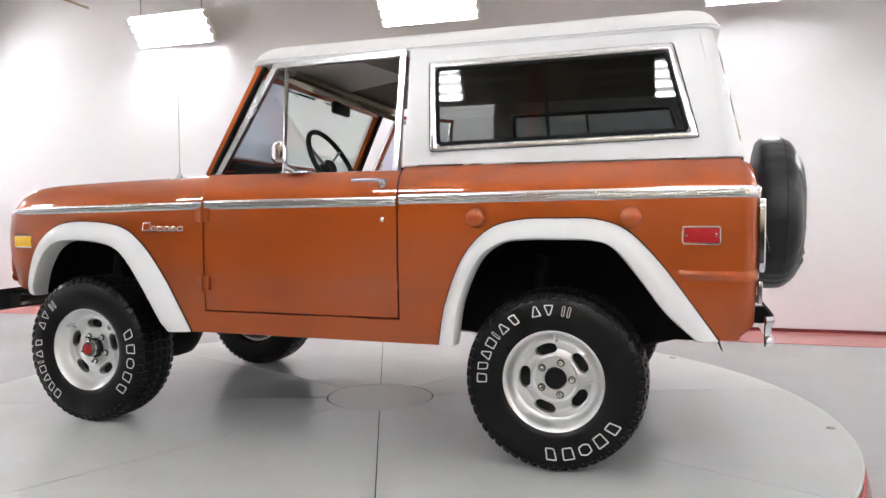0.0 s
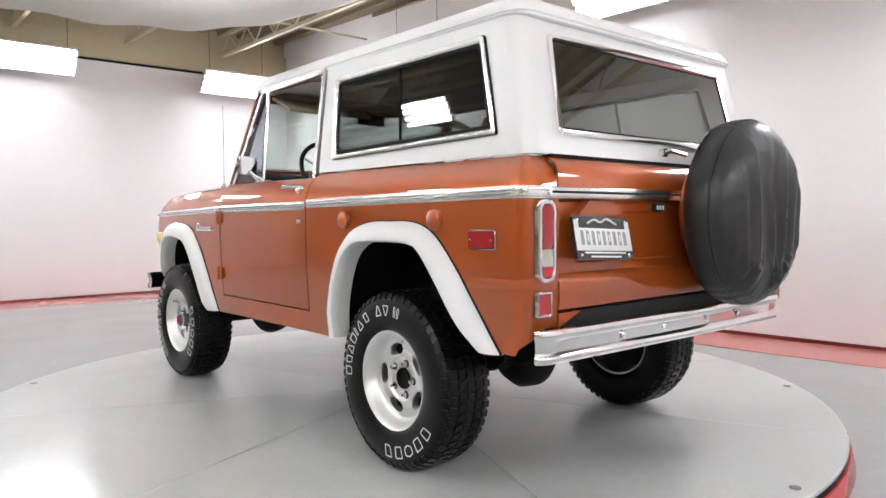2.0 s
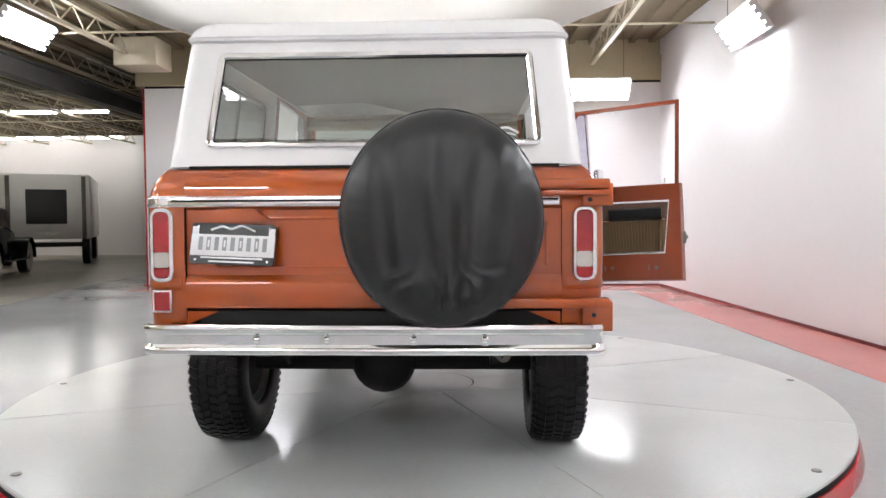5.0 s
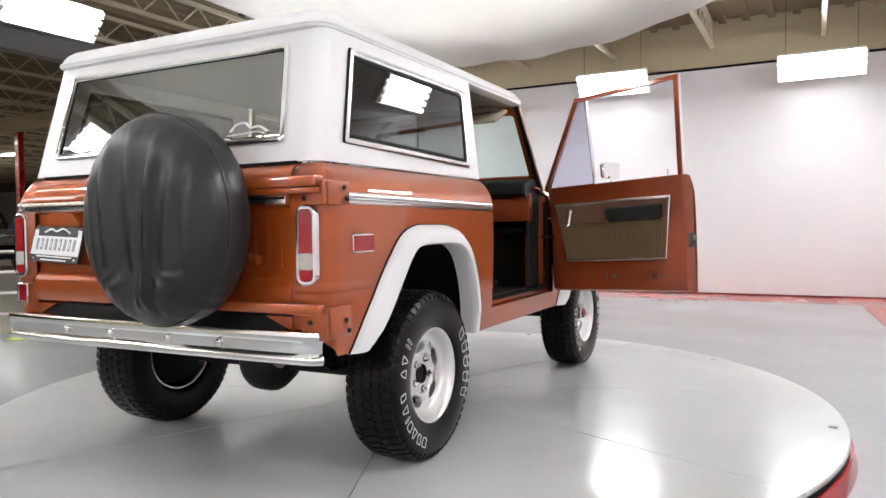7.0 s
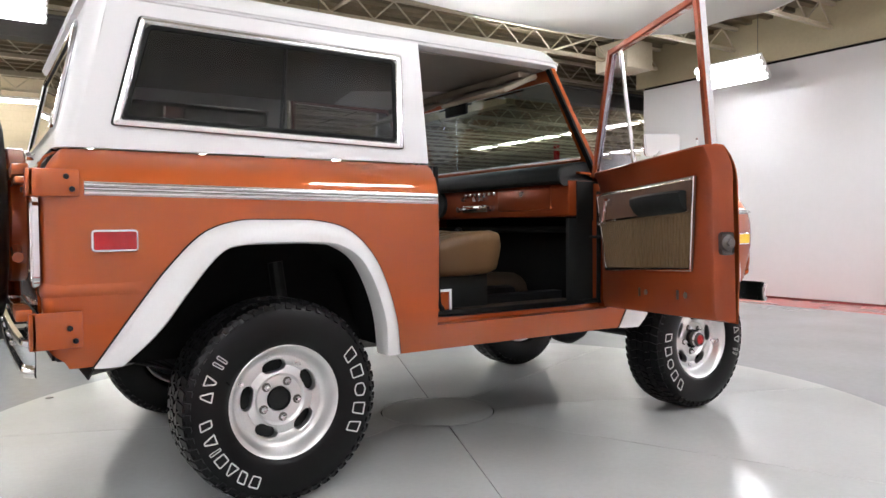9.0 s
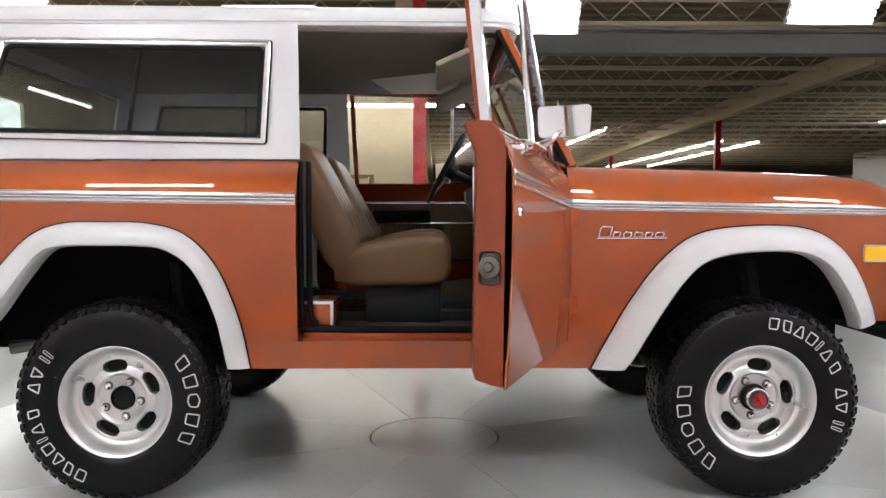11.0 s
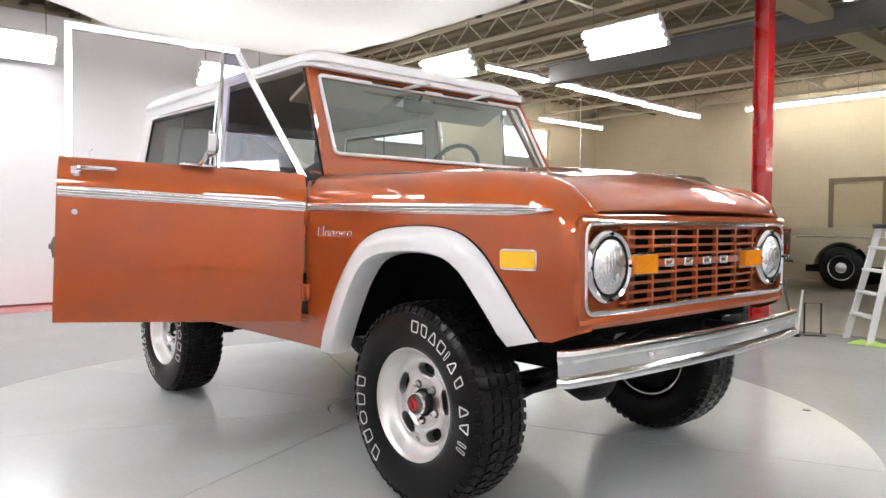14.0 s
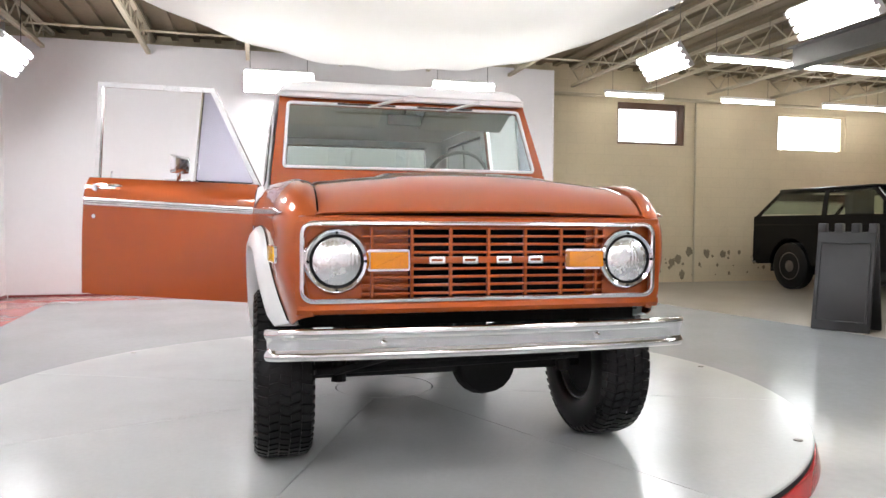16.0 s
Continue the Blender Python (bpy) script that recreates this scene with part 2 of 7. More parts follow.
GLASS_VENT = pane("lavender_vent_glass", (0.66, 0.66, 0.78))
GLASS_SCREEN = pane("green_tinted_windscreen", (0.74, 0.86, 0.83), ior=1.85)
CLEAR += [GLASS, GLASS_SCREEN, GLASS_VENT, GLASS_FILM, GLASS_DARK]
LAMPGLASS = mat("headlamp_glass", (0.90, 0.92, 0.93), 0.18, 0.55, 0.16, 26, 60, bump=0.006, bump_scale=30, coat=1.0, coat_rough=0.0)
FLUTED = mat("fluted_silvered_lens", (0.93, 0.94, 0.95), 0.26, 1.0, 0.05, 20, 60, rough_var=0.05, coat=1.0, coat_rough=0.0)
nt = FLUTED.node_tree
wave, tco, bmp = nt.nodes.new("ShaderNodeTexWave"), nt.nodes.new("ShaderNodeTexCoord"), nt.nodes.new("ShaderNodeBump")
wave.bands_direction = "Y"
wave.inputs["Scale"].default_value, wave.inputs["Distortion"].default_value, wave.inputs["Detail"].default_value = 22.0, 3.0, 1.5
wave.inputs["Detail Scale"].default_value = 0.6
bmp.inputs["Strength"].default_value, bmp.inputs["Distance"].default_value = 0.4, 0.0016
nt.links.new(tco.outputs["Object"], wave.inputs["Vector"])
nt.links.new(wave.outputs["Fac"], bmp.inputs["Height"])
nt.links.new(bmp.outputs[0], nt.nodes["Principled BSDF"].inputs["Normal"])
RED_LENS = mat("red_lens", (0.30, 0.007, 0.011), 0.2, 0, 0.12, 30, 200, bump=0.0006, bump_scale=300, coat=0.5)
WHITE_LENS = mat("clear_lens", (0.55, 0.50, 0.46), 0.18, 0, 0.1, 40, 200, coat=1.0)
AMBER = mat("amber_lens", (0.88, 0.50, 0.01), 0.22, 0, 0.08, 30, 200, bump=0.0008, bump_scale=200, coat=0.8)
AMBER_DEEP = mat("orange_signal_lens", (0.72, 0.24, 0.008), 0.22, 0, 0.1, 30, 200, bump=0.0008, bump_scale=200, coat=0.8)
REDCAP = mat("red_hub_emblem", (0.45, 0.02, 0.02), 0.3, 0, 0.1, 30, 100, coat=0.5)
PLATE_W = mat("white_plate", (0.78, 0.78, 0.78), 0.35, 0, 0.03)
INK = mat("black_ink", (0.01, 0.01, 0.01), 0.4, 0, 0.05)
STEEL = mat("dark_steel", (0.16, 0.15, 0.14), 0.4, 0.9, 0.15)

WHITEWALL = mat("white_painted_wall", (0.87, 0.85, 0.862), 0.6, 0, 0.015, 0.8, 14, bump=0.0006, bump_scale=30)
BEIGE = mat("beige_block_paint", (0.62, 0.53, 0.37), 0.7, 0, 0.05, 1.2, 25, bump=0.001, bump_scale=40, tint=(0.30, 0.24, 0.16), tint_amount=0.3)
nt = BEIGE.node_tree
bsdf, tco, sep, comb = nt.nodes["Principled BSDF"], nt.nodes.new("ShaderNodeTexCoord"), nt.nodes.new("ShaderNodeSeparateXYZ"), nt.nodes.new("ShaderNodeCombineXYZ")
along, brick, mul = nt.nodes.new("ShaderNodeMath"), nt.nodes.new("ShaderNodeTexBrick"), nt.nodes.new("ShaderNodeMix")
mul.data_type, mul.blend_type = "RGBA", "MULTIPLY"
mul.inputs["Factor"].default_value = 1.0
for socket, value in (("Scale", 1.0), ("Brick Width", 0.40), ("Row Height", 0.20), ("Mortar Size", 0.006), ("Mortar Smooth", 0.6)):
    brick.inputs[socket].default_value = value
for socket, value in (("Color1", 1.0), ("Color2", 0.98), ("Mortar", 0.91)):
    brick.inputs[socket].default_value = (value, value, value, 1)
nt.links.new(tco.outputs["Object"], sep.inputs[0])
nt.links.new(sep.outputs[0], along.inputs[0])
nt.links.new(sep.outputs[1], along.inputs[1])
nt.links.new(along.outputs[0], comb.inputs[0])
nt.links.new(sep.outputs[2], comb.inputs[1])
nt.links.new(comb.outputs[0], brick.inputs["Vector"])
nt.links.new(bsdf.inputs["Base Color"].links[0].from_socket, mul.inputs["A"])
nt.links.new(brick.outputs["Color"], mul.inputs["B"])
nt.links.new(mul.outputs["Result"], bsdf.inputs["Base Color"])
SCUFF = mat("dark_scuff", (0.22, 0.18, 0.12), 0.8, 0, 0.3, 12, 60)
HEADER = mat("beige_beam_paint", (0.50, 0.43, 0.28), 0.6, 0, 0.06, 1.5, 20)
DISC = mat("pale_epoxy_paint", (0.55, 0.565, 0.56), 0.19, 0, 0.04, 1.6, 40, bump=0.0002, bump_scale=14, rough_var=0.03, spec=0.34, tint=(0.38, 0.38, 0.35), tint_amount=0.42)
FLOOR = mat("grey_epoxy_floor", (0.36, 0.375, 0.385), 0.17, 0, 0.06, 0.7, 18, bump=0.00025, bump_scale=9, rough_var=0.05, tint=(0.26, 0.25, 0.235), tint_amount=0.3)
CONCRETE = mat("worn_concrete_floor", (0.30, 0.27, 0.22), 0.36, 0, 0.12, 0.6, 14, bump=0.0004, bump_scale=12, rough_var=0.07, tint=(0.16, 0.14, 0.11), tint_amount=0.5)
# red paled towards pink: the white wall's glossy reflection is in the colour
REDPAINT = mat("red_floor_paint_with_sheen", (0.47, 0.16, 0.145), 0.215, 0, 0.06, 1.5, 25, rough_var=0.035)
BASERED = mat("dark_red_skirting", (0.16, 0.012, 0.014), 0.4, 0, 0.1, 3, 30)
REDSKIRT = mat("red_skirt_paint", (0.46, 0.018, 0.024), 0.2, 0, 0.05, 2, 30, coat=0.4)
REDPOST = mat("red_post_paint", (0.48, 0.012, 0.012), 0.28, 0, 0.06, 3, 30, coat=0.4)
DECK = mat("tan_roof_deck", (0.21, 0.168, 0.105), 0.75, 0, 0.12, 0.8, 12)
JOIST = mat("cream_joist_paint", (0.50, 0.44, 0.32), 0.55, 0, 0.08, 2, 25)
LINER_POLE = mat("grey_pole_paint", (0.42, 0.40, 0.36), 0.4, 0.3, 0.08)
GIRDER = mat("grey_girder", (0.16, 0.16, 0.155), 0.6, 0, 0.1, 2, 25)
SCRIM = mat("white_scrim_fabric", (0.84, 0.83, 0.81), 0.8, 0, 0.02, 1.5, 60, bump=0.004, bump_scale=2.2)
nt = SCRIM.node_tree
trans, both = nt.nodes.new("ShaderNodeBsdfTranslucent"), nt.nodes.new("ShaderNodeMixShader")
trans.inputs[0].default_value = (0.86, 0.86, 0.85, 1)
both.inputs[0].default_value = 0.6
nt.links.new(nt.nodes["Principled BSDF"].outputs[0], both.inputs[1])
nt.links.new(trans.outputs[0], both.inputs[2])
nt.links.new(both.outputs[0], nt.nodes["Material Output"].inputs[0])
TUBE = glow("fluorescent_tube", (0.95, 0.965, 1.0), TUBE_POWER)
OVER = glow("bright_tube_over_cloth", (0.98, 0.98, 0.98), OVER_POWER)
ROOMSTRIP = glow("room_strip_tube", (1.0, 0.97, 0.92), ROOM_POWER)
FARSTRIP = glow("far_strip_tube", (1.0, 0.97, 0.92), FAR_POWER)
STRIP = glow("ceiling_strip_tube", (1.0, 0.97, 0.90), STRIP_POWER)
DAY = glow("daylight_pane", (0.92, 0.97, 1.0), DAY_POWER)
REFLECTOR = mat("white_lamp_reflector", (0.85, 0.85, 0.85), 0.35, 0, 0.02)
BLACKPLASTIC = mat("black_plastic", (0.02, 0.02, 0.021), 0.4, 0, 0.1)

# ---------------------------------------------------------------- the hall
FZ = -0.12                 # floor of the hall; the turntable's top is z = 0
E_X, W_X, S_Y, N_Y = 7.9, -7.75, -4.7, 13.35
BX = -8.35                 # face of the beige block wall
CZ = 4.10                  # underside of the roof deck
structure("floor", prism(bmesh.new(), ((-8.6, S_Y - 0.2), (30, S_Y - 0.2), (30, 7.6), (8.0, 6.55), (-1.3, 5.36), (-8.6, 4.35)), FZ - 0.1, FZ), FLOOR, "glossy grey epoxy-painted hall floor", "floor")
structure("floor_hall", prism(bmesh.new(), ((-8.6, 4.35), (-1.3, 5.36), (8.0, 6.55), (30, 7.6), (30, 60), (-8.6, 60)), FZ - 0.1, FZ), CONCRETE, "worn brownish polished concrete floor of the workshop", "floor")


def south(x):
    """The long white wall stands a little askew to the turntable."""
    return -4.5 + 0.056 * (x - W_X)


structure("floor_stripe_south", prism(bmesh.new(), ((W_X, south(W_X)), (E_X, south(E_X)), (E_X, south(E_X) + 0.78), (W_X, south(W_X) + 0.78)), FZ, FZ + 0.004), REDPAINT, "red painted border along the white wall", "floor marking")
structure("floor_stripe_east", boxes((7.05, E_X, south(E_X) + 0.74, 5.35, FZ, FZ + 0.0035)), REDPAINT, "red painted border along the white wall", "floor marking")
structure("floor_stripe_west", boxes((W_X, -6.95, south(W_X) + 0.74, 4.4, FZ, FZ + 0.0035)), REDPAINT, "red painted border along the white wall", "floor marking")
structure("wall_south", prism(bmesh.new(), ((W_X - 0.2, south(W_X - 0.2)), (W_X - 0.2, south(W_X - 0.2) - 0.2), (E_X + 0.2, south(E_X + 0.2) - 0.2), (E_X + 0.2, south(E_X + 0.2))), FZ, 4.5), WHITEWALL, "smooth white painted wall", "wall")
structure("wall_east", boxes((E_X, E_X + 0.2, -3.7, 5.35, FZ, 3.36)), WHITEWALL, "smooth white painted partition wall", "wall")
structure("wall_west", boxes((W_X - 0.15, W_X, -4.5, 4.42, FZ, 3.82)), WHITEWALL, "smooth white painted partition wall", "wall")
structure("wall_header_east", boxes((E_X - 0.02, E_X + 0.25, -3.7, 5.5, 3.40, 3.82)), HEADER, "beige painted beam above the white wall", "beam")
structure("wall_header_gap", boxes((E_X + 0.02, E_X + 0.2, -3.7, 5.35, 3.36, 3.40)), RUBBER, "dark joint between wall and beam", "trim")
structure("wall_east_upper", boxes((E_X + 0.05, E_X + 0.2, -3.7, 5.5, 3.82, 4.5)), HEADER, "beige painted wall above the beam", "wall")
structure("wall_north_west_room", boxes((-8.55, -0.47, N_Y, N_Y + 0.2, FZ, 4.5)), BEIGE, "beige painted block wall", "wall")
structure("wall_room_side", boxes((-0.67, -0.47, N_Y + 0.2, 60, FZ, 4.5)), BEIGE, "beige painted block wall", "wall")
structure("door_1", boxes((-0.47, -0.43, 13.9, 15.9, FZ, 2.6)), WHITEWALL, "pale sliding door on the side wall", "door")
d2 = structure("door_2", boxes((-2.44, -1.54, N_Y - 0.012, N_Y, FZ, 1.90)), HEADER, "tan painted door in the beige wall", "door")
for r in ((-2.53, -2.44, N_Y - 0.035, N_Y, FZ, 1.99), (-1.54, -1.45, N_Y - 0.035, N_Y, FZ, 1.99), (-2.44, -1.54, N_Y - 0.035, N_Y, 1.90, 1.99)):
    part("door_frame", boxes(r), DECK, d2)
part("door_handle", boxes((-1.65, -1.57, N_Y - 0.06, N_Y - 0.012, 1.00, 1.03), bevel=0.005), STEEL, d2)
structure("wall_far_north", boxes((-0.67, 30, 60, 60.2, FZ, 4.5)), BEIGE, "far beige end wall of the hall", "wall")
structure("wall_far_east", boxes((30, 30.2, S_Y, 60, FZ, 4.5)), WHITEWALL, "far pale end wall of the hall", "wall")
structure("wall_south_hall", boxes((E_X + 0.2, 30, S_Y - 0.2, S_Y, FZ, 4.5)), WHITEWALL, "pale wall of the hall", "wall")
structure("wall_hall_screen", boxes((19.5, 19.7, 8.0, 30, FZ, 3.95)), WHITEWALL, "pale partition behind the parked vehicles", "wall")
structure("wall_west_lower", boxes((BX - 0.2, BX, S_Y - 0.2, N_Y, FZ, 2.62)), BEIGE, "beige painted block wall, stained along its foot", "wall")
rng = random.Random(5)
ww = bpy.data.objects["wall_west_lower"]
for k in range(34):
    y, z, r = 6.7 + 0.085 * k + rng.uniform(-0.15, 0.15), FZ + rng.uniform(0.12, 0.62), rng.choice((0.015, 0.022, 0.03, 0.04, 0.08))
    ring = [V((BX + 0.002, y + r * rng.uniform(0.6, 1.2) * math.cos(a), z + r * rng.uniform(0.7, 1.5) * math.sin(a))) for a in lerp(0, 5.9, 14)]
    part("scuff", slab(bmesh.new(), ring, 0.002, (1, 0, 0)), SCUFF, ww)
WINS = ((6.02, 7.52, 2.62, 3.44), (9.72, 11.45, 2.58, 3.36))
structure("wall_west_upper", boxes((BX - 0.2, BX, S_Y - 0.2, N_Y, 3.44, 4.5)), BEIGE, "beige painted block wall", "wall")
structure("wall_west_piers", boxes((BX - 0.2, BX, S_Y - 0.2, WINS[0][0], 2.62, 3.44), (BX - 0.2, BX, WINS[0][1], WINS[1][0], 2.62, 3.44),
                                   (BX - 0.2, BX, WINS[1][1], N_Y, 2.62, 3.44), (BX - 0.2, BX, *WINS[1][:2], 3.36, 3.44)), BEIGE, "beige painted block wall between the windows", "wall")
for nm, bm in (("baseboard_south", prism(bmesh.new(), ((W_X, south(W_X)), (W_X, south(W_X) + 0.02), (E_X, south(E_X) + 0.02), (E_X, south(E_X))), FZ + 0.004, FZ + 0.035)),
               ("baseboard_east", boxes((E_X - 0.02, E_X, -3.6, 5.35, FZ + 0.004, FZ + 0.03))), ("baseboard_west", boxes((W_X, W_X + 0.02, -4.46, 4.42, FZ + 0.004, FZ + 0.03)))):
    structure(nm, bm, BASERED, "dark red skirting at the foot of the white wall", "baseboard")
for k, (a, b, lo, hi) in enumerate(WINS):
    head = 0.13 if k == 0 else 0.04
    w = structure("window_%d" % (k + 1), boxes((BX - 0.16, BX - 0.04, a, a + 0.05, lo, hi), (BX - 0.16, BX - 0.04, b - (0.16 if k == 0 else 0.10), b, lo, hi),
                  (BX - 0.16, BX - 0.04, a + 0.05, b - 0.10, lo, lo + 0.05), (BX - 0.16, BX - 0.04, a + 0.05, b - 0.10, hi - head, hi)),
                  WALNUT if k == 0 else BEIGE, "high window bright with daylight", "window")
    part("pane", boxes((BX - 0.13, BX - 0.12, a + 0.05, b - 0.10, lo + 0.05, hi - head)), DAY, w, "overexposed daylight pane")
bm = bmesh.new()
tube(bm, ((BX + 0.06, 4.6, 3.52), (BX + 0.06, N_Y - 0.05, 3.52)), 0.035, 8)
structure("trim_pipe", bm, JOIST, "cream painted pipe along the top of the block wall", "pipe")
bm = bmesh.new()
tube(bm, ((BX + 0.03, 7.75, FZ), (BX + 0.03, 7.75, 3.5)), 0.022, 8)
structure("trim_conduit", bm, JOIST, "cream painted conduit down the block wall", "pipe")
structure("ceiling", boxes((-8.6, 30.2, S_Y - 0.2, 60.2, CZ, CZ + 0.1)), DECK, "tan ribbed steel roof deck", "ceiling")
bm = bmesh.new()
for i in range(190):
    y = -4.2 + i * 0.34
    box(bm, BX, 30, y, y + 0.10, CZ - 0.06, CZ)
structure("ceiling_ribs", bm, DECK, "tan ribs of the roof deck", "ceiling")


def bar_joist(y):
    """Open-web steel joist along x."""
    bm = bmesh.new()
    for z0, z1 in ((CZ - 0.11, CZ - 0.06), (3.66, 3.71)):
        box(bm, BX, 29.8, y - 0.03, y + 0.03, z0, z1)
    n = 62
    for i in range(n):
        x0 = BX + i * 38.0 / n
        x1 = x0 + 38.0 / n
        xm = (x0 + x1) / 2
        for a, b in (((x0, y, CZ - 0.11), (xm, y, 3.71)), ((xm, y, 3.71), (x1, y, CZ - 0.11))):
            tube(bm, (a, b), 0.012, 5)
    ob = structure("ceiling_joist", bm, JOIST, "cream painted open-web roof joist", "joist")
    return ob


for i in range(26):
    bar_joist(-3.95 + 1.5 * i)
bm = bmesh.new()
for x in (-6.6, -2.4, 1.8, 5.6, 10.0, 14.5, 20.0):
    tube(bm, ((x, S_Y, 3.74), (x, 45, 3.74)), 0.016, 6)
structure("ceiling_bridging", bm, JOIST, "thin cream bridging bars across the joists", "ceiling")
bm = loft(bmesh.new(), [[V((x, 6.85 + a, z - 0.23)) for a, z in ((-0.12, 3.56), (0.12, 3.56), (0.12, 3.585), (0.015, 3.585), (0.015, 3.855), (0.12, 3.855), (0.12, 3.88), (-0.12, 3.88), (-0.12, 3.855), (-0.015, 3.855), (-0.015, 3.585), (-0.12, 3.585))] for x in (-4.6, 29.8)])
structure("girder", bm, GIRDER, "dark grey steel girder across the hall", "beam")
bm = boxes((-0.50, -0.20, 5.4, 59, 3.50, 3.66))
structure("girder_hall", bm, HEADER, "beige painted girder along the hall", "beam")


structure("girder_hall_east", boxes((7.08, 7.32, 8.2, 59, 3.50, 3.86)), HEADER, "beige painted girder along the hall", "beam")


H_SECTION = [(-0.075, -0.075), (-0.065, -0.075), (-0.065, -0.006), (0.065, -0.006), (0.065, -0.075), (0.075, -0.075), (0.075, 0.075), (0.065, 0.075), (0.065, 0.006), (-0.065, 0.006), (-0.065, 0.075), (-0.075, 0.075)]


def post(x, y, label):
    t = thing("steel_post", label, "post", "red posts", (x, y, FZ))
    part("column", loft(bmesh.new(), [[V((a, b, z)) for a, b in H_SECTION] for z in (0.0, CZ - FZ)]), REDPOST, t)
    part("base_plate", boxes((-0.11, 0.11, -0.11, 0.11, 0, 0.012), bevel=0.003), REDPOST, t)
    return t


post(-0.20, 4.98, "glossy red painted steel post by the turntable")
post(8.17, 5.40, "red painted steel post at the end of the white wall")
for x, y in ((14.0, 8.0), (7.5, 15.7), (7.2, 26.1), (15.6, 16.0)):
    post(x, y, "red painted steel post in the workshop")


def lamp_bank(x, y, z, turn, tilt, length=1.08):
    """Four-tube fluorescent bank hung near the wall, aimed at the car."""
    t = thing("lamp_bank", "white four-tube fluorescent studio light hung from the joists", "light", "lamp banks")
    t.matrix_basis = pose(x, y, z, 0, 0, turn) @ pose(0, 0, 0, tilt, 0, 0)
    h = length / 2
    bm = boxes((-h, h, -0.06, -0.045, -0.19, 0.19), (-h, -h + 0.02, -0.045, -0.01, -0.19, 0.19), (h - 0.02, h, -0.045, -0.01, -0.19, 0.19),
               (-h, h, -0.06, -0.012, 0.19, 0.198), (-h, h, -0.06, -0.012, -0.198, -0.19))
    part("reflector", bm, REFLECTOR, t)
    for k in range(4):
        zz = -0.15 + 0.10 * k
        bm = bmesh.new()
        tube(bm, ((-h + 0.016, 0, zz), (h - 0.016, 0, zz)), 0.030, 10)
        part("tube", bm, TUBE, t)
        for xx in (-h - 0.012, h - 0.014):
            part("socket", boxes((xx, xx + 0.026, -0.045, 0.036, zz - 0.034, zz + 0.034), bevel=0.006), REFLECTOR, t)
    inv = t.matrix_basis.inverted()
    for xx in (-h + 0.1, h - 0.1):
        low = t.matrix_basis @ V((xx, -0.06, 0.1))
        bm = bmesh.new()
        tube(bm, (inv @ low, inv @ V((low.x, low.y, CZ - 0.01))), 0.005, 5)
        part("hanger", bm, STEEL, t)
    return t


# local +y is the lit face
for x, y, z, turn in ((7.3, -2.42, 3.13, 90), (7.3, 0.45, 3.16, 90), (7.3, 3.2, 3.2, 90),
                      (4.2, -3.6, 3.31, 0), (0.93, -3.6, 3.29, 0), (-2.4, -3.65, 3.22, 0), (-5.5, -3.75, 3.05, 0),
                      (-7.3, -0.47, 3.24, -90), (-7.3, 2.55, 3.24, -90),
                      (-1.93, 5.02, 3.27, 180), (-4.95, 4.9, 3.38, 180), (1.09, 4.9, 3.31, 180), (4.95, 5.6, 3.62, 180)):
    lamp_bank(x, y, z, turn, -40 if abs(x) > 7 else -36)


def ceiling_strip(x, y, z, along):
    t = thing("ceiling_strip_light", "thin fluorescent strip light under the roof joists", "light", "ceiling strips", (x, y, z), along)
    part("housing", boxes((-0.6, 0.6, -0.05, 0.05, 0.03, 0.08), bevel=0.004), REFLECTOR, t)
    bm = bmesh.new()
    tube(bm, ((-0.58, 0, 0), (0.58, 0, 0)), 0.035, 8)
    part("tube", bm, STRIP, t)
    for x in (-0.45, 0.45):
        bm = bmesh.new()
        tube(bm, ((x, 0, 0.06), (x, 0, CZ + 0.005 - z)), 0.004, 5)
        part("hanger", bm, STEEL, t)
    return t


first = ceiling_strip(-4.68, 6.05, 3.42, 90)
spots = [(-4.68 - 0.06 * i, 6.05 + 1.17 * i, 3.42, 90) for i in range(1, 6)]
spots += [(-7.62, y, 3.42, 90) for y in (5.97, 8.42, 10.78, 11.97)]
spots += [(-3.35 + 1.13 * i, 12.55, 3.47, 0) for i in range(4)]
for x0, y0, lean, n in ((1.60, 18.6, -0.073, 12), (5.16, 19.2, -0.070, 14), (10.1, 22.5, -0.05, 12), (11.6, 23.0, -0.02, 10)):
    spots += [(x0 + lean * 1.26 * i, y0 + 1.26 * i, 3.70, 90 - math.degrees(lean)) for i in range(n)]
spots += [(13.0, y, 3.76, 90) for y in (9.2, 10.5, 11.8, 13.1, 14.4, 15.7, 17.0)] + [(18.4, y, 3.76, 90) for y in (11.5, 13.2, 14.5, 15.8)]
bm = bmesh.new()
tube(bm, ((-0.58, 0, 0), (0.58, 0, 0)), 0.035, 8)
far_tube = mesh_of("tube", bm, FARSTRIP)
bm = bmesh.new()
tube(bm, ((-0.58, 0, 0), (0.58, 0, 0)), 0.035, 8)
room_tube = mesh_of("tube", bm, ROOMSTRIP)
for x, y, z, a in spots:
    t = copy_thing(first, pose(x, y, z, 0, 0, a))
    if y > 12.2 or -5.2 < x < -4.6 or x > 12.5:
        for o in t.children:
            if o.name.startswith("tube"):
                o.data = room_tube if x < 3 and y < 13 else far_tube

for o in first.children:
    if o.name.startswith("tube"):
        o.data = room_tube
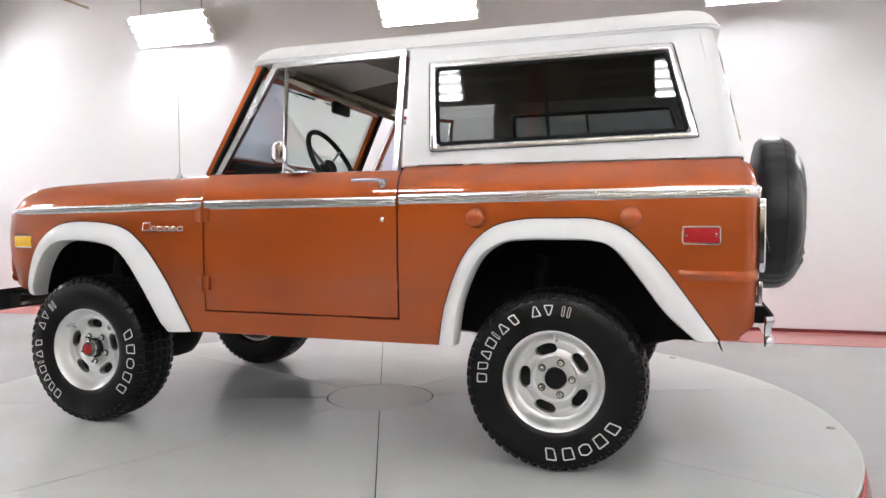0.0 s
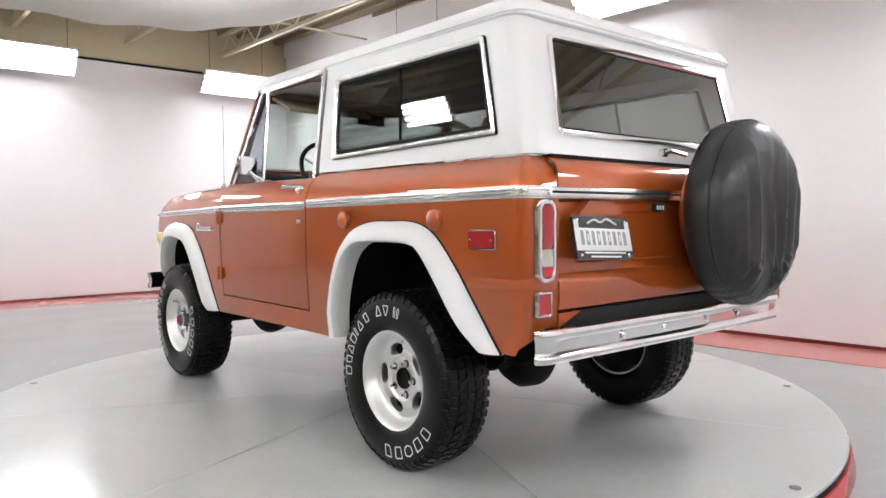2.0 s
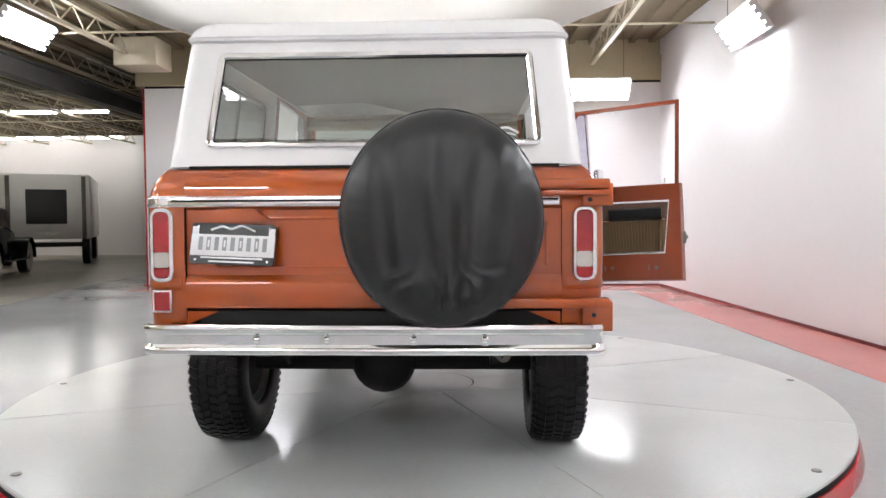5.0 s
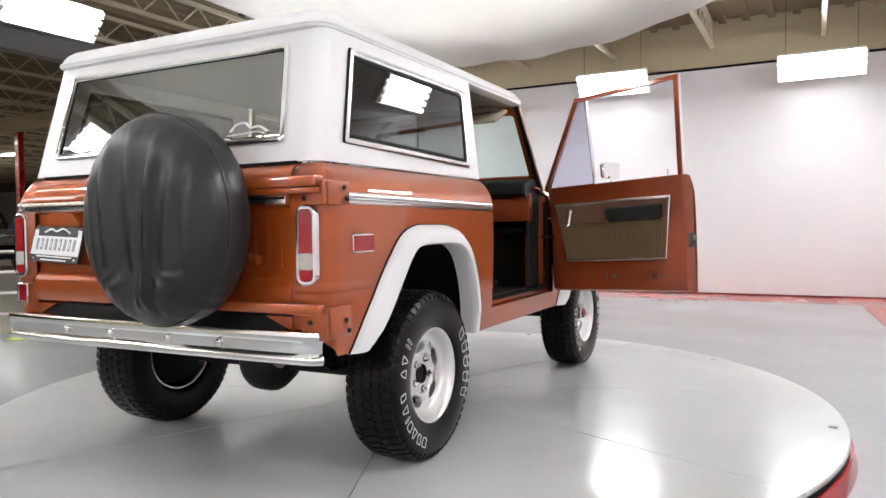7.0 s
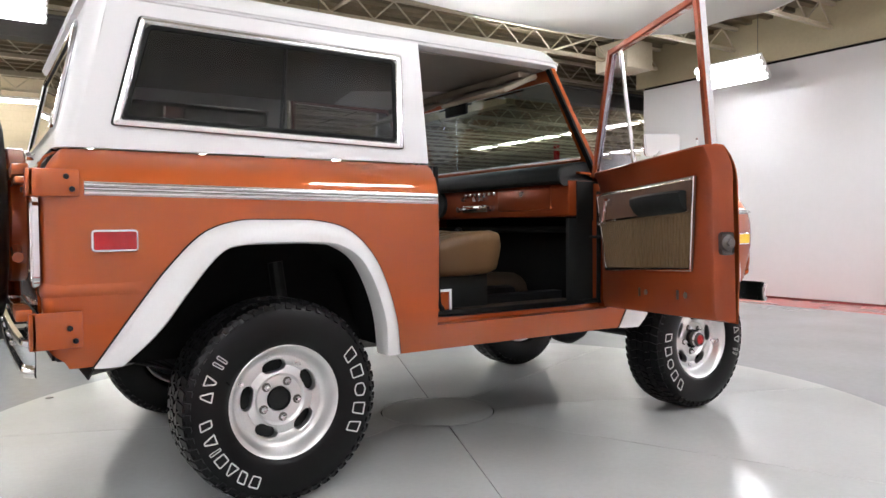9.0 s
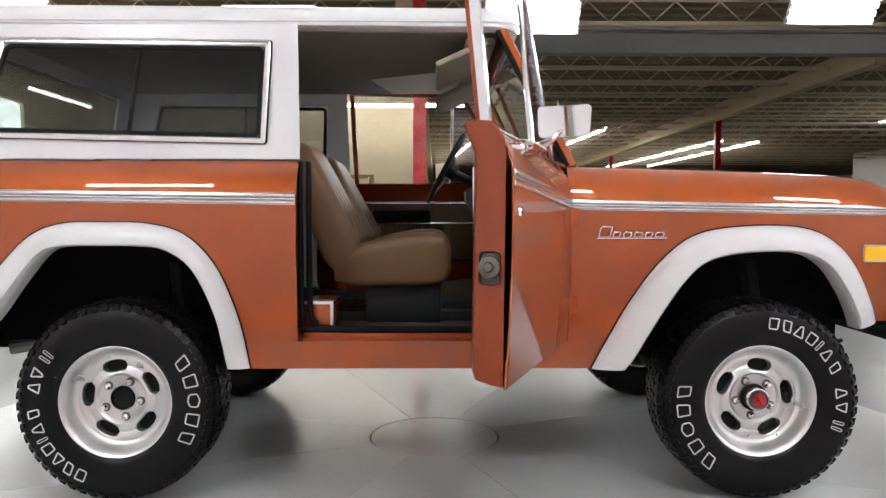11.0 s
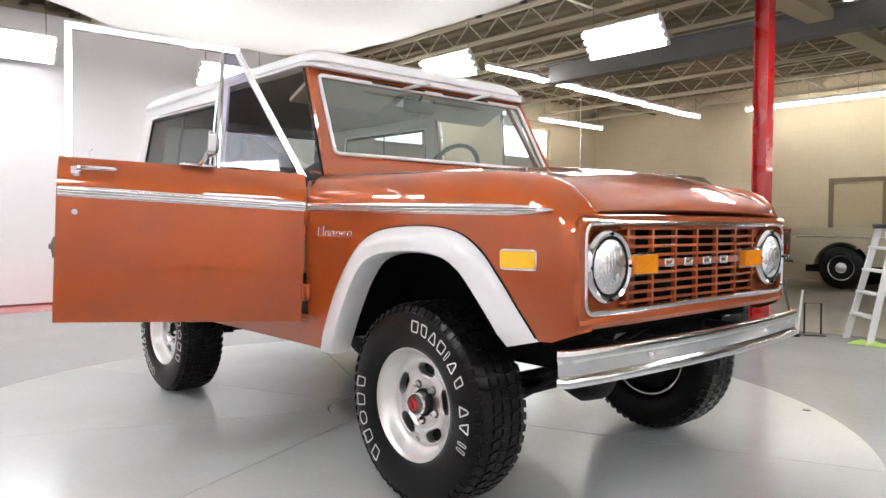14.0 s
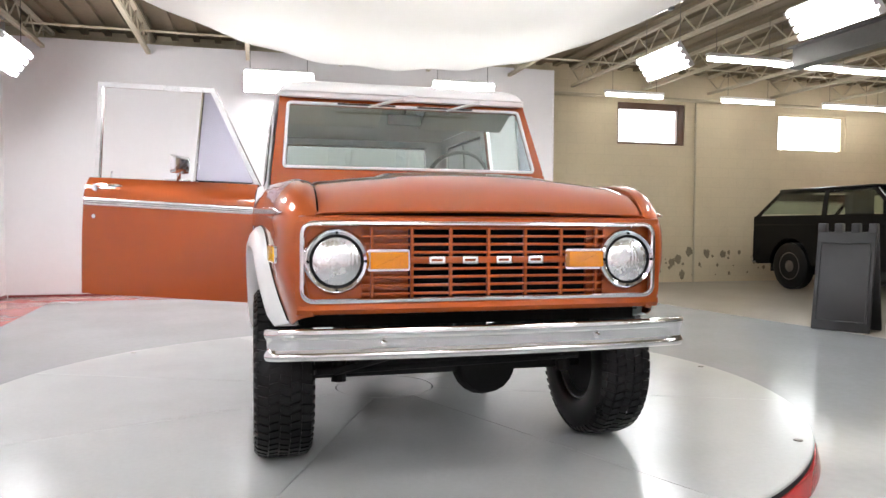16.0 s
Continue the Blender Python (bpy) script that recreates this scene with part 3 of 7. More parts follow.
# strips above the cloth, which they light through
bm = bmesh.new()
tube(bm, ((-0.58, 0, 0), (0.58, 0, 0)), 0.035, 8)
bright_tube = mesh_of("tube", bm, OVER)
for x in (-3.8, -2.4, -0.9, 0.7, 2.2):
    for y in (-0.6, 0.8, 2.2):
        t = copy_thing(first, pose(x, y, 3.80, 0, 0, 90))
        # side plates added out of view to keep this light off the walls
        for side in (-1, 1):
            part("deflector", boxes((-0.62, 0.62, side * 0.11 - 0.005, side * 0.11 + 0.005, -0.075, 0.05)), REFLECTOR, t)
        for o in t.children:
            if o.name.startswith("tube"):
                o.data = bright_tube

# white cloth slung over the turntable
rows = []
for i in range(33):
    x = -4.25 + 8.1 * i / 32
    row = []
    for j in range(41):
        v = j / 40 * 2 - 1
        y = 0.8 + 3.3 * v
        u = i / 32 * 2 - 1
        z = 3.02 + 0.78 * abs(v) ** 2.0 + 0.05 * math.cos(u * 3.0) - 0.05
        z += 0.02 * math.sin(y * 7 + u) * (1 - v * v) * abs(u) ** 6 + 0.012 * math.sin(x * 1.7 + y * 2.3)
        row.append(V((x + 0.15 * (1 - v * v) * u, y, z)))
    rows.append(row)
scrim = tagged(part("overhead_scrim", sheet(rows), SCRIM), "large white cloth slung under the roof above the turntable", "cloth")
for k in (0, 32):
    bm = bmesh.new()
    tube(bm, [p + V((0, 0, 0.004)) for p in rows[k]], 0.010, 6)
    part("hem", bm, SCRIM, scrim, "thick stitched hem")
for j in (0, 40):
    bm = bmesh.new()
    tube(bm, [r[j] for r in rows], 0.014, 6)
    part("edge_pole", bm, LINER_POLE, scrim, "thin grey pole in the edge of the cloth")
    for i in (1, 8, 16, 24, 31):
        bm = bmesh.new()
        p = rows[i][j]
        tube(bm, (p, V((p.x, p.y + (0.12 if j else -0.12), 4.0))), 0.004, 5)
        part("rope", bm, JOIST, scrim, "thin tie rope")
    for i in (3, 6, 10, 13, 19, 22, 26, 29, 30):
        p = rows[i][j]
        bm = boxes((p.x - 0.055, p.x + 0.055, p.y - 0.014, p.y + 0.014, p.z - 0.045, p.z + 0.012), bevel=0.004)
        part("clamp", bm, BLACKPLASTIC, scrim, "black spring clamp")

# ---------------------------------------------------------------- turntable
DC = (-0.02, -0.08)
DR = 2.40
table = thing("turntable", "round pale grey car turntable with a red skirt", "turntable", at=(DC[0], DC[1], 0))
bm = bmesh.new()
lathe(bm, [(DR - 0.03, -0.046), (DR + 0.006, -0.046), (DR + 0.014, -0.056), (DR + 0.028, FZ), (DR - 0.03, FZ)], 128, "z")
part("skirt", bm, REDSKIRT, table, "glossy red rolled skirt")
bm = bmesh.new()
lathe(bm, [(DR - 0.12, -0.045), (DR - 0.002, -0.045), (DR - 0.001, -0.0125), (DR - 0.12, -0.0125)], 128, "z")
part("rim_gap", bm, RUBBER, table, "black gap under the rim")
bm = bmesh.new()
lathe(bm, [(0.302, -0.02), (0.302, -0.008), (DR - 0.02, -0.008), (DR - 0.02, -0.02)], 96, "z")
part("under_plate", bm, RUBBER, table)
for k in range(8):
    a0, a1 = radians(22.5 + 45 * k), radians(67.5 + 45 * k)
    rows = []
    for r in (0.305, 0.9, 1.5, 2.0, DR - 0.006, DR):
        g = 0.0022 / r
        zz = -0.006 if r == DR else 0.0
        rows.append([V((r * math.cos(a), r * math.sin(a), zz)) for a in lerp(a0 + g, a1 - g, 20)])
    bm = bmesh.new()
    top = loft(bm, rows, closed=False)
    bmesh.ops.recalc_face_normals(bm, faces=bm.faces)
    if sum(f.normal.z for f in bm.faces) < 0:
        bmesh.ops.reverse_faces(bm, faces=bm.faces)
    made = bmesh.ops.extrude_face_region(bm, geom=bm.faces[:])
    for v in made["geom"]:
        if isinstance(v, bmesh.types.BMVert):
            v.co.z -= 0.012
    part("deck_panel", bm, DISC, table)
bm = bmesh.new()
lathe(bm, [(0.0005, -0.012), (0.296, -0.012), (0.298, -0.002), (0.294, 0.0), (0.0005, 0.0)], 64, "z")
part("hub_plate", bm, DISC, table, "round access plate at the centre", angle=8)
for a in range(8):
    ang = radians(-45 + 45 * a + 2)
    bm = bmesh.new()
    lathe(bm, [(0.0005, 0.0), (0.022, 0.0), (0.020, 0.004), (0.0005, 0.005)], 14, "z", (2.33 * math.cos(ang), 2.33 * math.sin(ang), 0))
    part("bolt", bm, STEEL, table)

# ---------------------------------------------------------------- the vehicle: front is +x, its left side +y
car = thing("off_road_vehicle", "copper orange two-door vintage off-road vehicle with a white hardtop", "car")
WX, WR, TRACK = 1.1685, 0.366, 0.752

FLANK = ((0.44, 0.832), (0.50, 0.842), (0.60, 0.852), (0.75, 0.861), (0.92, 0.866), (1.08, 0.864))


def flank(z, zt=1.235):
    """Half width of the body at height z, with a rounded shoulder that ends at zt."""
    zs = zt - 0.16
    base = interp(FLANK, min(z, 1.08))
    if z <= zs:
        return base
    s = min(1.0, (z - zs) / 0.16)
    return base - 0.068 * s ** 2.6


NOSE = ((0.55, 0.0), (0.9, 0.010), (1.2, 0.026), (1.4, 0.044), (1.55, 0.059), (1.65, 0.071), (1.70, 0.080), (1.74, 0.092), (1.77, 0.108), (1.79, 0.130), (1.803, 0.16))
FTOP = ((0.46, 1.214), (0.8, 1.204), (1.16, 1.194), (1.45, 1.183), (1.58, 1.171), (1.66, 1.155), (1.72, 1.130), (1.77, 1.090), (1.803, 1.045))

REAR_OUT = ((-0.685, 0.487), (-0.72, 0.665), (-0.797, 0.855), (-0.905, 0.970), (-1.035, 1.010), (-1.19, 1.015), (-1.335, 1.011), (-1.452, 0.968), (-1.56, 0.862), (-1.655, 0.738), (-1.785, 0.557))
REAR_IN = ((-0.762, 0.490), (-0.795, 0.675), (-0.872, 0.845), (-0.965, 0.915), (-1.06, 0.930), (-1.19, 0.932), (-1.33, 0.928), (-1.405, 0.898), (-1.500, 0.785), (-1.59, 0.665), (-1.70, 0.560))
FRONT_OUT = ((0.552, 0.483), (0.612, 0.60), (0.695, 0.745), (0.812, 0.893), (0.943, 0.978), (1.157, 1.004), (1.345, 0.990), (1.461, 0.931), (1.543, 0.836), (1.612, 0.717), (1.652, 0.640))
FRONT_IN = ((0.672, 0.481), (0.715, 0.55), (0.779, 0.660), (0.872, 0.800), (0.963, 0.878), (1.12, 0.908), (1.300, 0.904), (1.405, 0.855), (1.480, 0.765), (1.530, 0.685), (1.563, 0.618))


def arch(pts, n=8):
    return [(p.x, p.y) for p in catmull([(a, b, 0) for a, b in pts], n)]


RO, RI, FO, FI = arch(REAR_OUT), arch(REAR_IN), arch(FRONT_OUT), arch(FRONT_IN)
RO_TAB = sorted(RO)
FO_TAB = sorted(FO)


def inset_at(x, z):
    """How far the front fender stands in from the flank: its taper in plan and the tuck of its lower front corner."""
    tuck = 0.05 * min(1, max(0, (x - 1.40) / 0.25)) * min(1, max(0, (0.86 - z) / 0.26))
    return interp(NOSE, x) + tuck


def fender_rows(s):
    xs = sorted({0.466, 0.50, 0.53} | {round(x, 4) for x, z in FO} | {1.70, 1.73, 1.755, 1.775, 1.79, 1.798, 1.803})
    cols = []
    for x in xs:
        zb = 0.483 if x < FO_TAB[0][0] else (interp(FO_TAB, x) if x <= FO_TAB[-1][0] else 0.642 + 0.04 * max(0, (x - 1.7)) / 0.1)
        zt, d = interp(FTOP, x), interp(NOSE, x)
        col = [V((x, s * (flank(z, zt) - inset_at(x, z)), z)) for z in lerp(zb, zt - 0.16, 7)]
        col += [V((x, s * (flank(z, zt) - d), z)) for z in (zt - 0.11, zt - 0.07, zt - 0.04, zt - 0.018, zt - 0.005)]
        yt = flank(zt, zt) - d
        for u, dz in ((0.12, 0.005), (0.36, 0.011), (0.62, 0.011), (0.82, 0.007), (0.95, 0.001), (1.0, -0.018)):
            col.append(V((x, s * (yt + (0.650 - yt) * u), zt + dz * min(1, (1.83 - x) / 0.1))))
        cols.append(col)
    return cols


def flare(s, outer, inner, nose=False):
    """Cut-out wheel flare with a rolled lip."""
    bm = bmesh.new()
    rings = []
    n = len(outer)
    for i, ((xo, zo), (xi, zi)) in enumerate(zip(outer, inner)):
        e = min(1.0, min(i, n - 1 - i) / 5.0)
        ring = []
        for u, dy in ((-0.04, -0.004), (0.0, 0.004), (0.10, 0.016 + 0.006 * e), (0.35, 0.030 + 0.010 * e), (0.70, 0.036 + 0.014 * e), (0.93, 0.034 + 0.014 * e), (1.0, 0.026 + 0.010 * e), (1.02, 0.0), (0.98, -0.05), (0.6, -0.05), (0.1, -0.02)):
            x, z = xo + (xi - xo) * u, zo + (zi - zo) * u
            d = inset_at(x, z) if nose else 0
            ring.append(V((x, s * (flank(min(z, 1.0)) - d + dy), z)))
        rings.append(ring)
    return loft(bm, rings)


def rear_rows(s):
    """Quarter panel that turns the corner into the tail-lamp pillar."""
    xs = sorted({-0.512, -0.55, -0.60, -0.64} | {round(x, 4) for x, z in RO} | {-1.80, -1.83, -1.85}, reverse=True)
    cols = []

    def column(place, zb):
        zz = lerp(zb, 1.075, 8) + [1.10, 1.13, 1.16, 1.185, 1.205, 1.222, 1.235]
        return [place(z) for z in zz]

    for x in xs:
        zb = 0.489 if x > RO_TAB[-1][0] else (interp(RO_TAB, x) if x >= RO_TAB[0][0] else 0.562)
        cols.append(column(lambda z: V((x, s * flank(z), z)), zb) + [V((x, s * 0.785, 1.240))])
    R = 0.07
    for a in lerp(0.15, 1.0, 6):
        a *= math.pi / 2

        def at(z):
            d = 0.866 - flank(z)
            return V((-1.85 - (R - d * 0.9) * math.sin(a), s * (flank(z) - (R - d * 0.9) * (1 - math.cos(a))), z))
        cols.append(column(at, 0.575 + 0.06 * a / 1.57) + [V((-1.84, s * 0.775, 1.240))])
    for y in (0.76, 0.705):
        cols.append(column(lambda z: V((-1.92 + (0.866 - flank(z)) * 0.9, s * y, z)), 0.655) + [V((-1.84, s * min(y, 0.775), 1.240))])
    return cols


def door_cells():
    return lerp(0.592, 1.07, 9) + [1.10, 1.13, 1.16, 1.185, 1.205, 1.222]


def flat_strip(bm, x0, x1, z, h, s, lift=0.006, n=24, taper=0.0, dz=0.0):
    """Bright side moulding with two ribs that follows the flank."""
    rings = []
    for i, x in enumerate(lerp(x0, x1, n)):
        hh = h
        if taper and abs(x - x1) < taper:
            hh = h * max(0.08, math.sqrt(abs(x - x1) / taper))
        zc = z + dz * (x - x0)
        d = interp(NOSE, x)
        ring = []
        for v, o in ((-1, 0), (-1, 0.6), (-0.7, 1), (-0.45, 1), (-0.35, 0.45), (0.35, 0.45), (0.45, 1), (0.7, 1), (1, 0.6), (1, 0)):
            zz = zc + v * hh / 2
            ring.append(V((x, s * (flank(zz, max(1.235, zz + 0.1)) - d + lift * o - 0.001), zz)))
        rings.append(ring)
    return loft(bm, rings)


SIDES = ((1, "left"), (-1, "right"))
for s, side in SIDES:
    ff = part("front_fender", sheet(fender_rows(s), 0.006), COPPER, car)
    fm = part("fender_moulding", flat_strip(bmesh.new(), 0.470, 1.735, 1.079, 0.036, s, taper=0.16, dz=-0.018), BRIGHT, ff, "ribbed bright side moulding")
    part("inlay", flat_strip(bmesh.new(), 0.472, 1.68, 1.079, 0.010, s, dz=-0.018, lift=0.0045), STEEL, fm, "dark inlay")
    fl = part("wheel_flare", flare(s, FO, FI, True), FLARE, ff, "white painted cut-out wheel flare")
    bm = bmesh.new()
    tube(bm, [V((x, s * (flank(min(z, 1.0)) - inset_at(x, z) + 0.001), z)) for x, z in FO[:-1]], 0.0045, 6)
    part("welt", bm, RUBBER, fl, "thin black sealing bead")
    rq = part("rear_quarter_panel", sheet(rear_rows(s), 0.006), COPPER, car)
    x_end = -1.905 if s > 0 else -1.80
    qm = part("quarter_moulding", flat_strip(bmesh.new(), -0.515, min(x_end, -1.80) if s < 0 else -1.85, 1.098, 0.042, s, dz=-0.012), BRIGHT, rq, "ribbed bright side moulding")
    part("inlay", flat_strip(bmesh.new(), -0.517, min(x_end, -1.80) if s < 0 else -1.85, 1.098, 0.012, s, dz=-0.012, lift=0.0045), STEEL, qm, "dark inlay")
    if s > 0:
        rings = []
        for a in lerp(0, math.pi / 2, 8):
            c = V((-1.85 - 0.066 * math.sin(a), flank(1.11) - 0.066 * (1 - math.cos(a)), 1.113))
            n = V((-math.sin(a), math.cos(a), 0))
            rings.append([c + n * o + V((0, 0, dz)) for dz, o in ((-0.021, -0.002), (-0.021, 0.004), (-0.014, 0.007), (-0.009, 0.007), (-0.007, 0.003), (0.007, 0.003), (0.009, 0.007), (0.014, 0.007), (0.021, 0.004), (0.021, -0.002))])
        rings.append([p + V((0, -0.105, 0)) for p in rings[-1]])
        part("corner_moulding", loft(bmesh.new(), rings), BRIGHT, rq, "bright moulding round the rear corner")
    bm = bmesh.new()
    rings = []
    for x, y in [(x, flank(0.80)) for x in lerp(-1.635, -1.845, 8)] + [(-1.85 - 0.07 * math.sin(a), flank(0.80) - 0.07 * (1 - math.cos(a))) for a in lerp(0.3, 1.57, 5)] + [(-1.921, 0.72)]:
        n = V((0, s, 0)) if x > -1.852 else (V((-1, 0, 0)) if x < -1.919 else V((-(-1.85 - x) / 0.07, s * 0.7, 0)).normalized())
        e = 0.2 if x > -1.65 else 1.0
        rings.append([V((x, s * y, z)) + n * o * e for z, o in ((0.826, -0.001), (0.810, 0.003), (0.798, 0.004), (0.789, 0.0025), (0.782, -0.001))])
    loft(bm, rings)
    part("body_crease", bm, COPPER, rq)
    fl = part("wheel_flare", flare(s, RO, RI), FLARE, rq, "white painted cut-out wheel flare")
    bm = bmesh.new()
    tube(bm, [V((x, s * (flank(min(z, 1.0)) + 0.001), z)) for x, z in RO], 0.0045, 6)
    part("welt", bm, RUBBER, fl, "thin black sealing bead")
    # amber and red side markers
    for nm, xa, xb, za, zb, m, par in (("front_side_marker", 1.553, 1.690, 0.868, 0.934, AMBER, ff), ("rear_side_marker", -1.650, -1.785, 0.918, 0.986, RED_LENS, rq)):
        ctr = [V((x, s * (flank(z) - interp(NOSE, x) + 0.001), z)) for x, z in ((xa, za), (xb, za), (xb, zb), (xa, zb))]
        loop = rounded(ctr, 0.012, 3)
        mk = part(nm, frame_ring(bmesh.new(), loop, 0.008, 0.010, (0, s, 0)), CHROME, par, "chrome-rimmed side marker lamp")
        lens, _ = inset(loop, 0.006)
        part("lens", slab(bmesh.new(), lens, 0.014, (0.0, s, 0)), m, mk)
        bm = bmesh.new()
        for x in (xa + (xb - xa) * 0.12, xa + (xb - xa) * 0.88):
            zc = (za + zb) / 2
            lathe(bm, [(0.0005, 0.0), (0.005, 0.0), (0.004, 0.003), (0.0005, 0.004)], 8, "y", (x, s * (flank(zc) - interp(NOSE, x) + 0.013), zc))
        part("screw", bm, CHROME, mk)
    # name script on the fender, drawn as plain bright strokes
    bm = bmesh.new()
    xs0 = 0.565
    for k, (w, h) in enumerate(((0.045, 0.042), (0.028, 0.024), (0.032, 0.022), (0.032, 0.022), (0.028, 0.022), (0.034, 0.022))):
        x = xs0 + sum((0.052, 0.036, 0.040, 0.040, 0.036, 0.04)[:k])
        if s > 0:
            x = 0.565 + 0.245 - (x - xs0) - w
        y = s * (flank(0.97) + 0.004 - interp(NOSE, x))
        sl = 0.25 * (1 if s < 0 else -1)
        loop = [V((x, y, 0.960)), V((x + w, y, 0.960)), V((x + w + h * sl, y, 0.960 + h)), V((x + h * sl, y, 0.960 + h))]
        loop = rounded(loop, 0.010, 3)
        frame_ring(bm, loop, 0.0055, 0.004, (0, s, 0))
    box(bm, 0.565, 0.815, min(s * 0.860, s * 0.866), max(s * 0.860, s * 0.866), 0.957, 0.961)
    part("script_emblem", bm, CHROME, ff, "bright metal script emblem")

# rubber round the open doorway
bm = bmesh.new()
tube(bm, catmull([(-0.478, -0.792, 1.235), (-0.478, -0.797, 1.0), (-0.475, -0.797, 0.70), (-0.455, -0.797, 0.645), (-0.41, -0.797, 0.625), (0.0, -0.797, 0.622), (0.44, -0.797, 0.622)], 5), 0.011, 8)
part("door_seal", bm, RUBBER, car, "black rubber door seal")
# rocker panels, sills and inner tub
for s, side in SIDES:
    cols = []
    for x in lerp(-0.69, 0.556, 16):
        cols.append([V((x, s * flank(z), z)) for z in (0.484, 0.50, 0.53, 0.56, 0.585)] + [V((x, s * 0.80, 0.587)), V((x, s * 0.78, 0.60))])
    part("rocker_panel", sheet(cols, 0.006), COPPER, car)
    x0, x1 = -0.50, 0.462
    part("door_sill", boxes((x0, x1, min(s * 0.70, s * 0.80), max(s * 0.70, s * 0.80), 0.585, 0.612), bevel=0.006), COPPER, car)
    part("sill_plate", boxes((x0 + 0.04, x1 - 0.05, min(s * 0.72, s * 0.785), max(s * 0.72, s * 0.785), 0.612, 0.616)), ALU, car, "aluminium sill plate")
    # door pillars
    b = boxes((-0.60, -0.512, min(s * 0.71, s * 0.78), max(s * 0.71, s * 0.78), 0.585, 1.232), bevel=0.008)
    part("door_pillar", b, COPPER, car)
    b = boxes((0.470, 0.55, min(s * 0.66, s * 0.80), max(s * 0.66, s * 0.80), 0.585, 1.185), bevel=0.008)
    part("hinge_pillar", b, COPPER, car)
    bm = bmesh.new()
    tube(bm, catmull([(-0.508, s * 0.795, 1.235), (-0.508, s * 0.80, 0.9), (-0.503, s * 0.80, 0.66), (-0.47, s * 0.80, 0.622), (0.0, s * 0.80, 0.618), (0.42, s * 0.80, 0.622), (0.455, s * 0.80, 0.66), (0.46, s * 0.80, 1.15)], 6), 0.011, 8)
    part("door_seal", bm, RUBBER, car, "black rubber door seal")

# hood, cowl and front panel
HTOP = ((0.50, 1.208), (0.9, 1.202), (1.2, 1.194), (1.45, 1.182), (1.58, 1.168), (1.66, 1.151), (1.72, 1.127), (1.765, 1.094), (1.79, 1.070), (1.798, 1.054))


def hood_z(x, y):
    crown = 0.042 * (1 - (y / 0.645) ** 2) * min(1.0, (1.80 - x) / 0.25 + 0.25)
    ridge = 0.014 * min(1, max(0, (0.36 - abs(y)) / 0.05)) * min(1, max(0, (1.62 - x) / 0.25))
    return interp(HTOP, x) + crown + ridge


rows = []
for x in [0.575] + lerp(0.62, 1.5, 12) + [1.55, 1.6, 1.64, 1.68, 1.71, 1.74, 1.765, 1.785, 1.798]:
    ys = [-0.645, -0.63] + lerp(-0.58, 0.58, 26) + [0.63, 0.645]
    rows.append([V((x + 0.012 * (1 - (y / 0.645) ** 2), y, hood_z(x, y) - (0.010 if abs(y) > 0.64 else 0))) for y in ys])
part("hood", sheet(rows, 0.012), COPPER, car, "copper hood with a raised centre panel")
rows = []
for x, dz in ((0.36, 0.030), (0.42, 0.028), (0.47, 0.012), (0.50, 0.0), (0.57, -0.004)):
    rows.append([V((x, y, 1.212 + 0.035 * (1 - (y / 0.8) ** 2) + dz)) for y in lerp(-0.78, 0.78, 20)])
part("cowl", sheet(rows, 0.01), COPPER, car)
# black strip and slab stand in for shade in the hood gap and bay
part("hood_gap", boxes((1.740, 1.772, -0.64, 0.64, 1.030, 1.052)), LINER_SHADE, car)
part("engine_bay", boxes((0.60, 1.74, -0.64, 0.64, 0.86, 0.90)), LINER_SHADE, car)
part("firewall", boxes((0.55, 0.57, -0.78, 0.78, 0.55, 1.20)), LINER_SHADE, car)

rows = []
for x, z in ((1.770, 1.043), (1.796, 1.044), (1.805, 1.039), (1.807, 1.022), (1.795, 1.014)):
    rows.append([V((x - 0.004 * (abs(y) / 0.7) ** 4, y, z)) for y in lerp(-0.715, 0.715, 16)])
part("grille_header", sheet(rows, 0.004), COPPER, car)
rows = []
for x, z in ((1.775, 0.742), (1.795, 0.736), (1.812, 0.722), (1.816, 0.705), (1.806, 0.688), (1.775, 0.680), (1.74, 0.684)):
    rows.append([V((x - 0.012 * (abs(y) / 0.7) ** 6, y, z)) for y in lerp(-0.722, 0.722, 16)])
part("front_valance", sheet(rows, 0.004), COPPER, car)
GX = 1.782
grille = part("grille", boxes((GX - 0.02, GX - 0.012, 0.487, 0.705, 0.735, 1.022)), COPPER, car, "copper painted slatted grille")
part("lamp_panel", boxes((GX - 0.02, GX - 0.012, -0.712, -0.487, 0.735, 1.022)), COPPER, grille)
loop = rounded([V((1.780, y, z)) for y, z in ((-0.730, 0.700), (0.726, 0.700), (0.726, 1.046), (-0.730, 1.046))], 0.060, 6)
part("nose_frame", frame_ring(bmesh.new(), loop, 0.042, 0.021, (1, 0, 0)), COPPER, grille)
loop = rounded([V((1.802, y, z)) for y, z in ((-0.712, 0.728), (0.699, 0.728), (0.699, 1.025), (-0.712, 1.025))], 0.055, 6)
part("grille_trim", frame_ring(bmesh.new(), loop, 0.016, 0.010, (1, 0, 0)), CHROME, grille, "bright grille surround")
for k in range(9):
    z = 0.757 + 0.0305 * k
    if k == 4:
        continue
    part("slat", boxes((GX - 0.018, GX + 0.004, -0.487, 0.487, z - 0.0052, z + 0.0052), bevel=0.002), COPPER, grille)
part("name_bar", boxes((GX - 0.016, GX + 0.008, -0.33, 0.33, 0.868, 0.894), bevel=0.003), COPPER, grille)
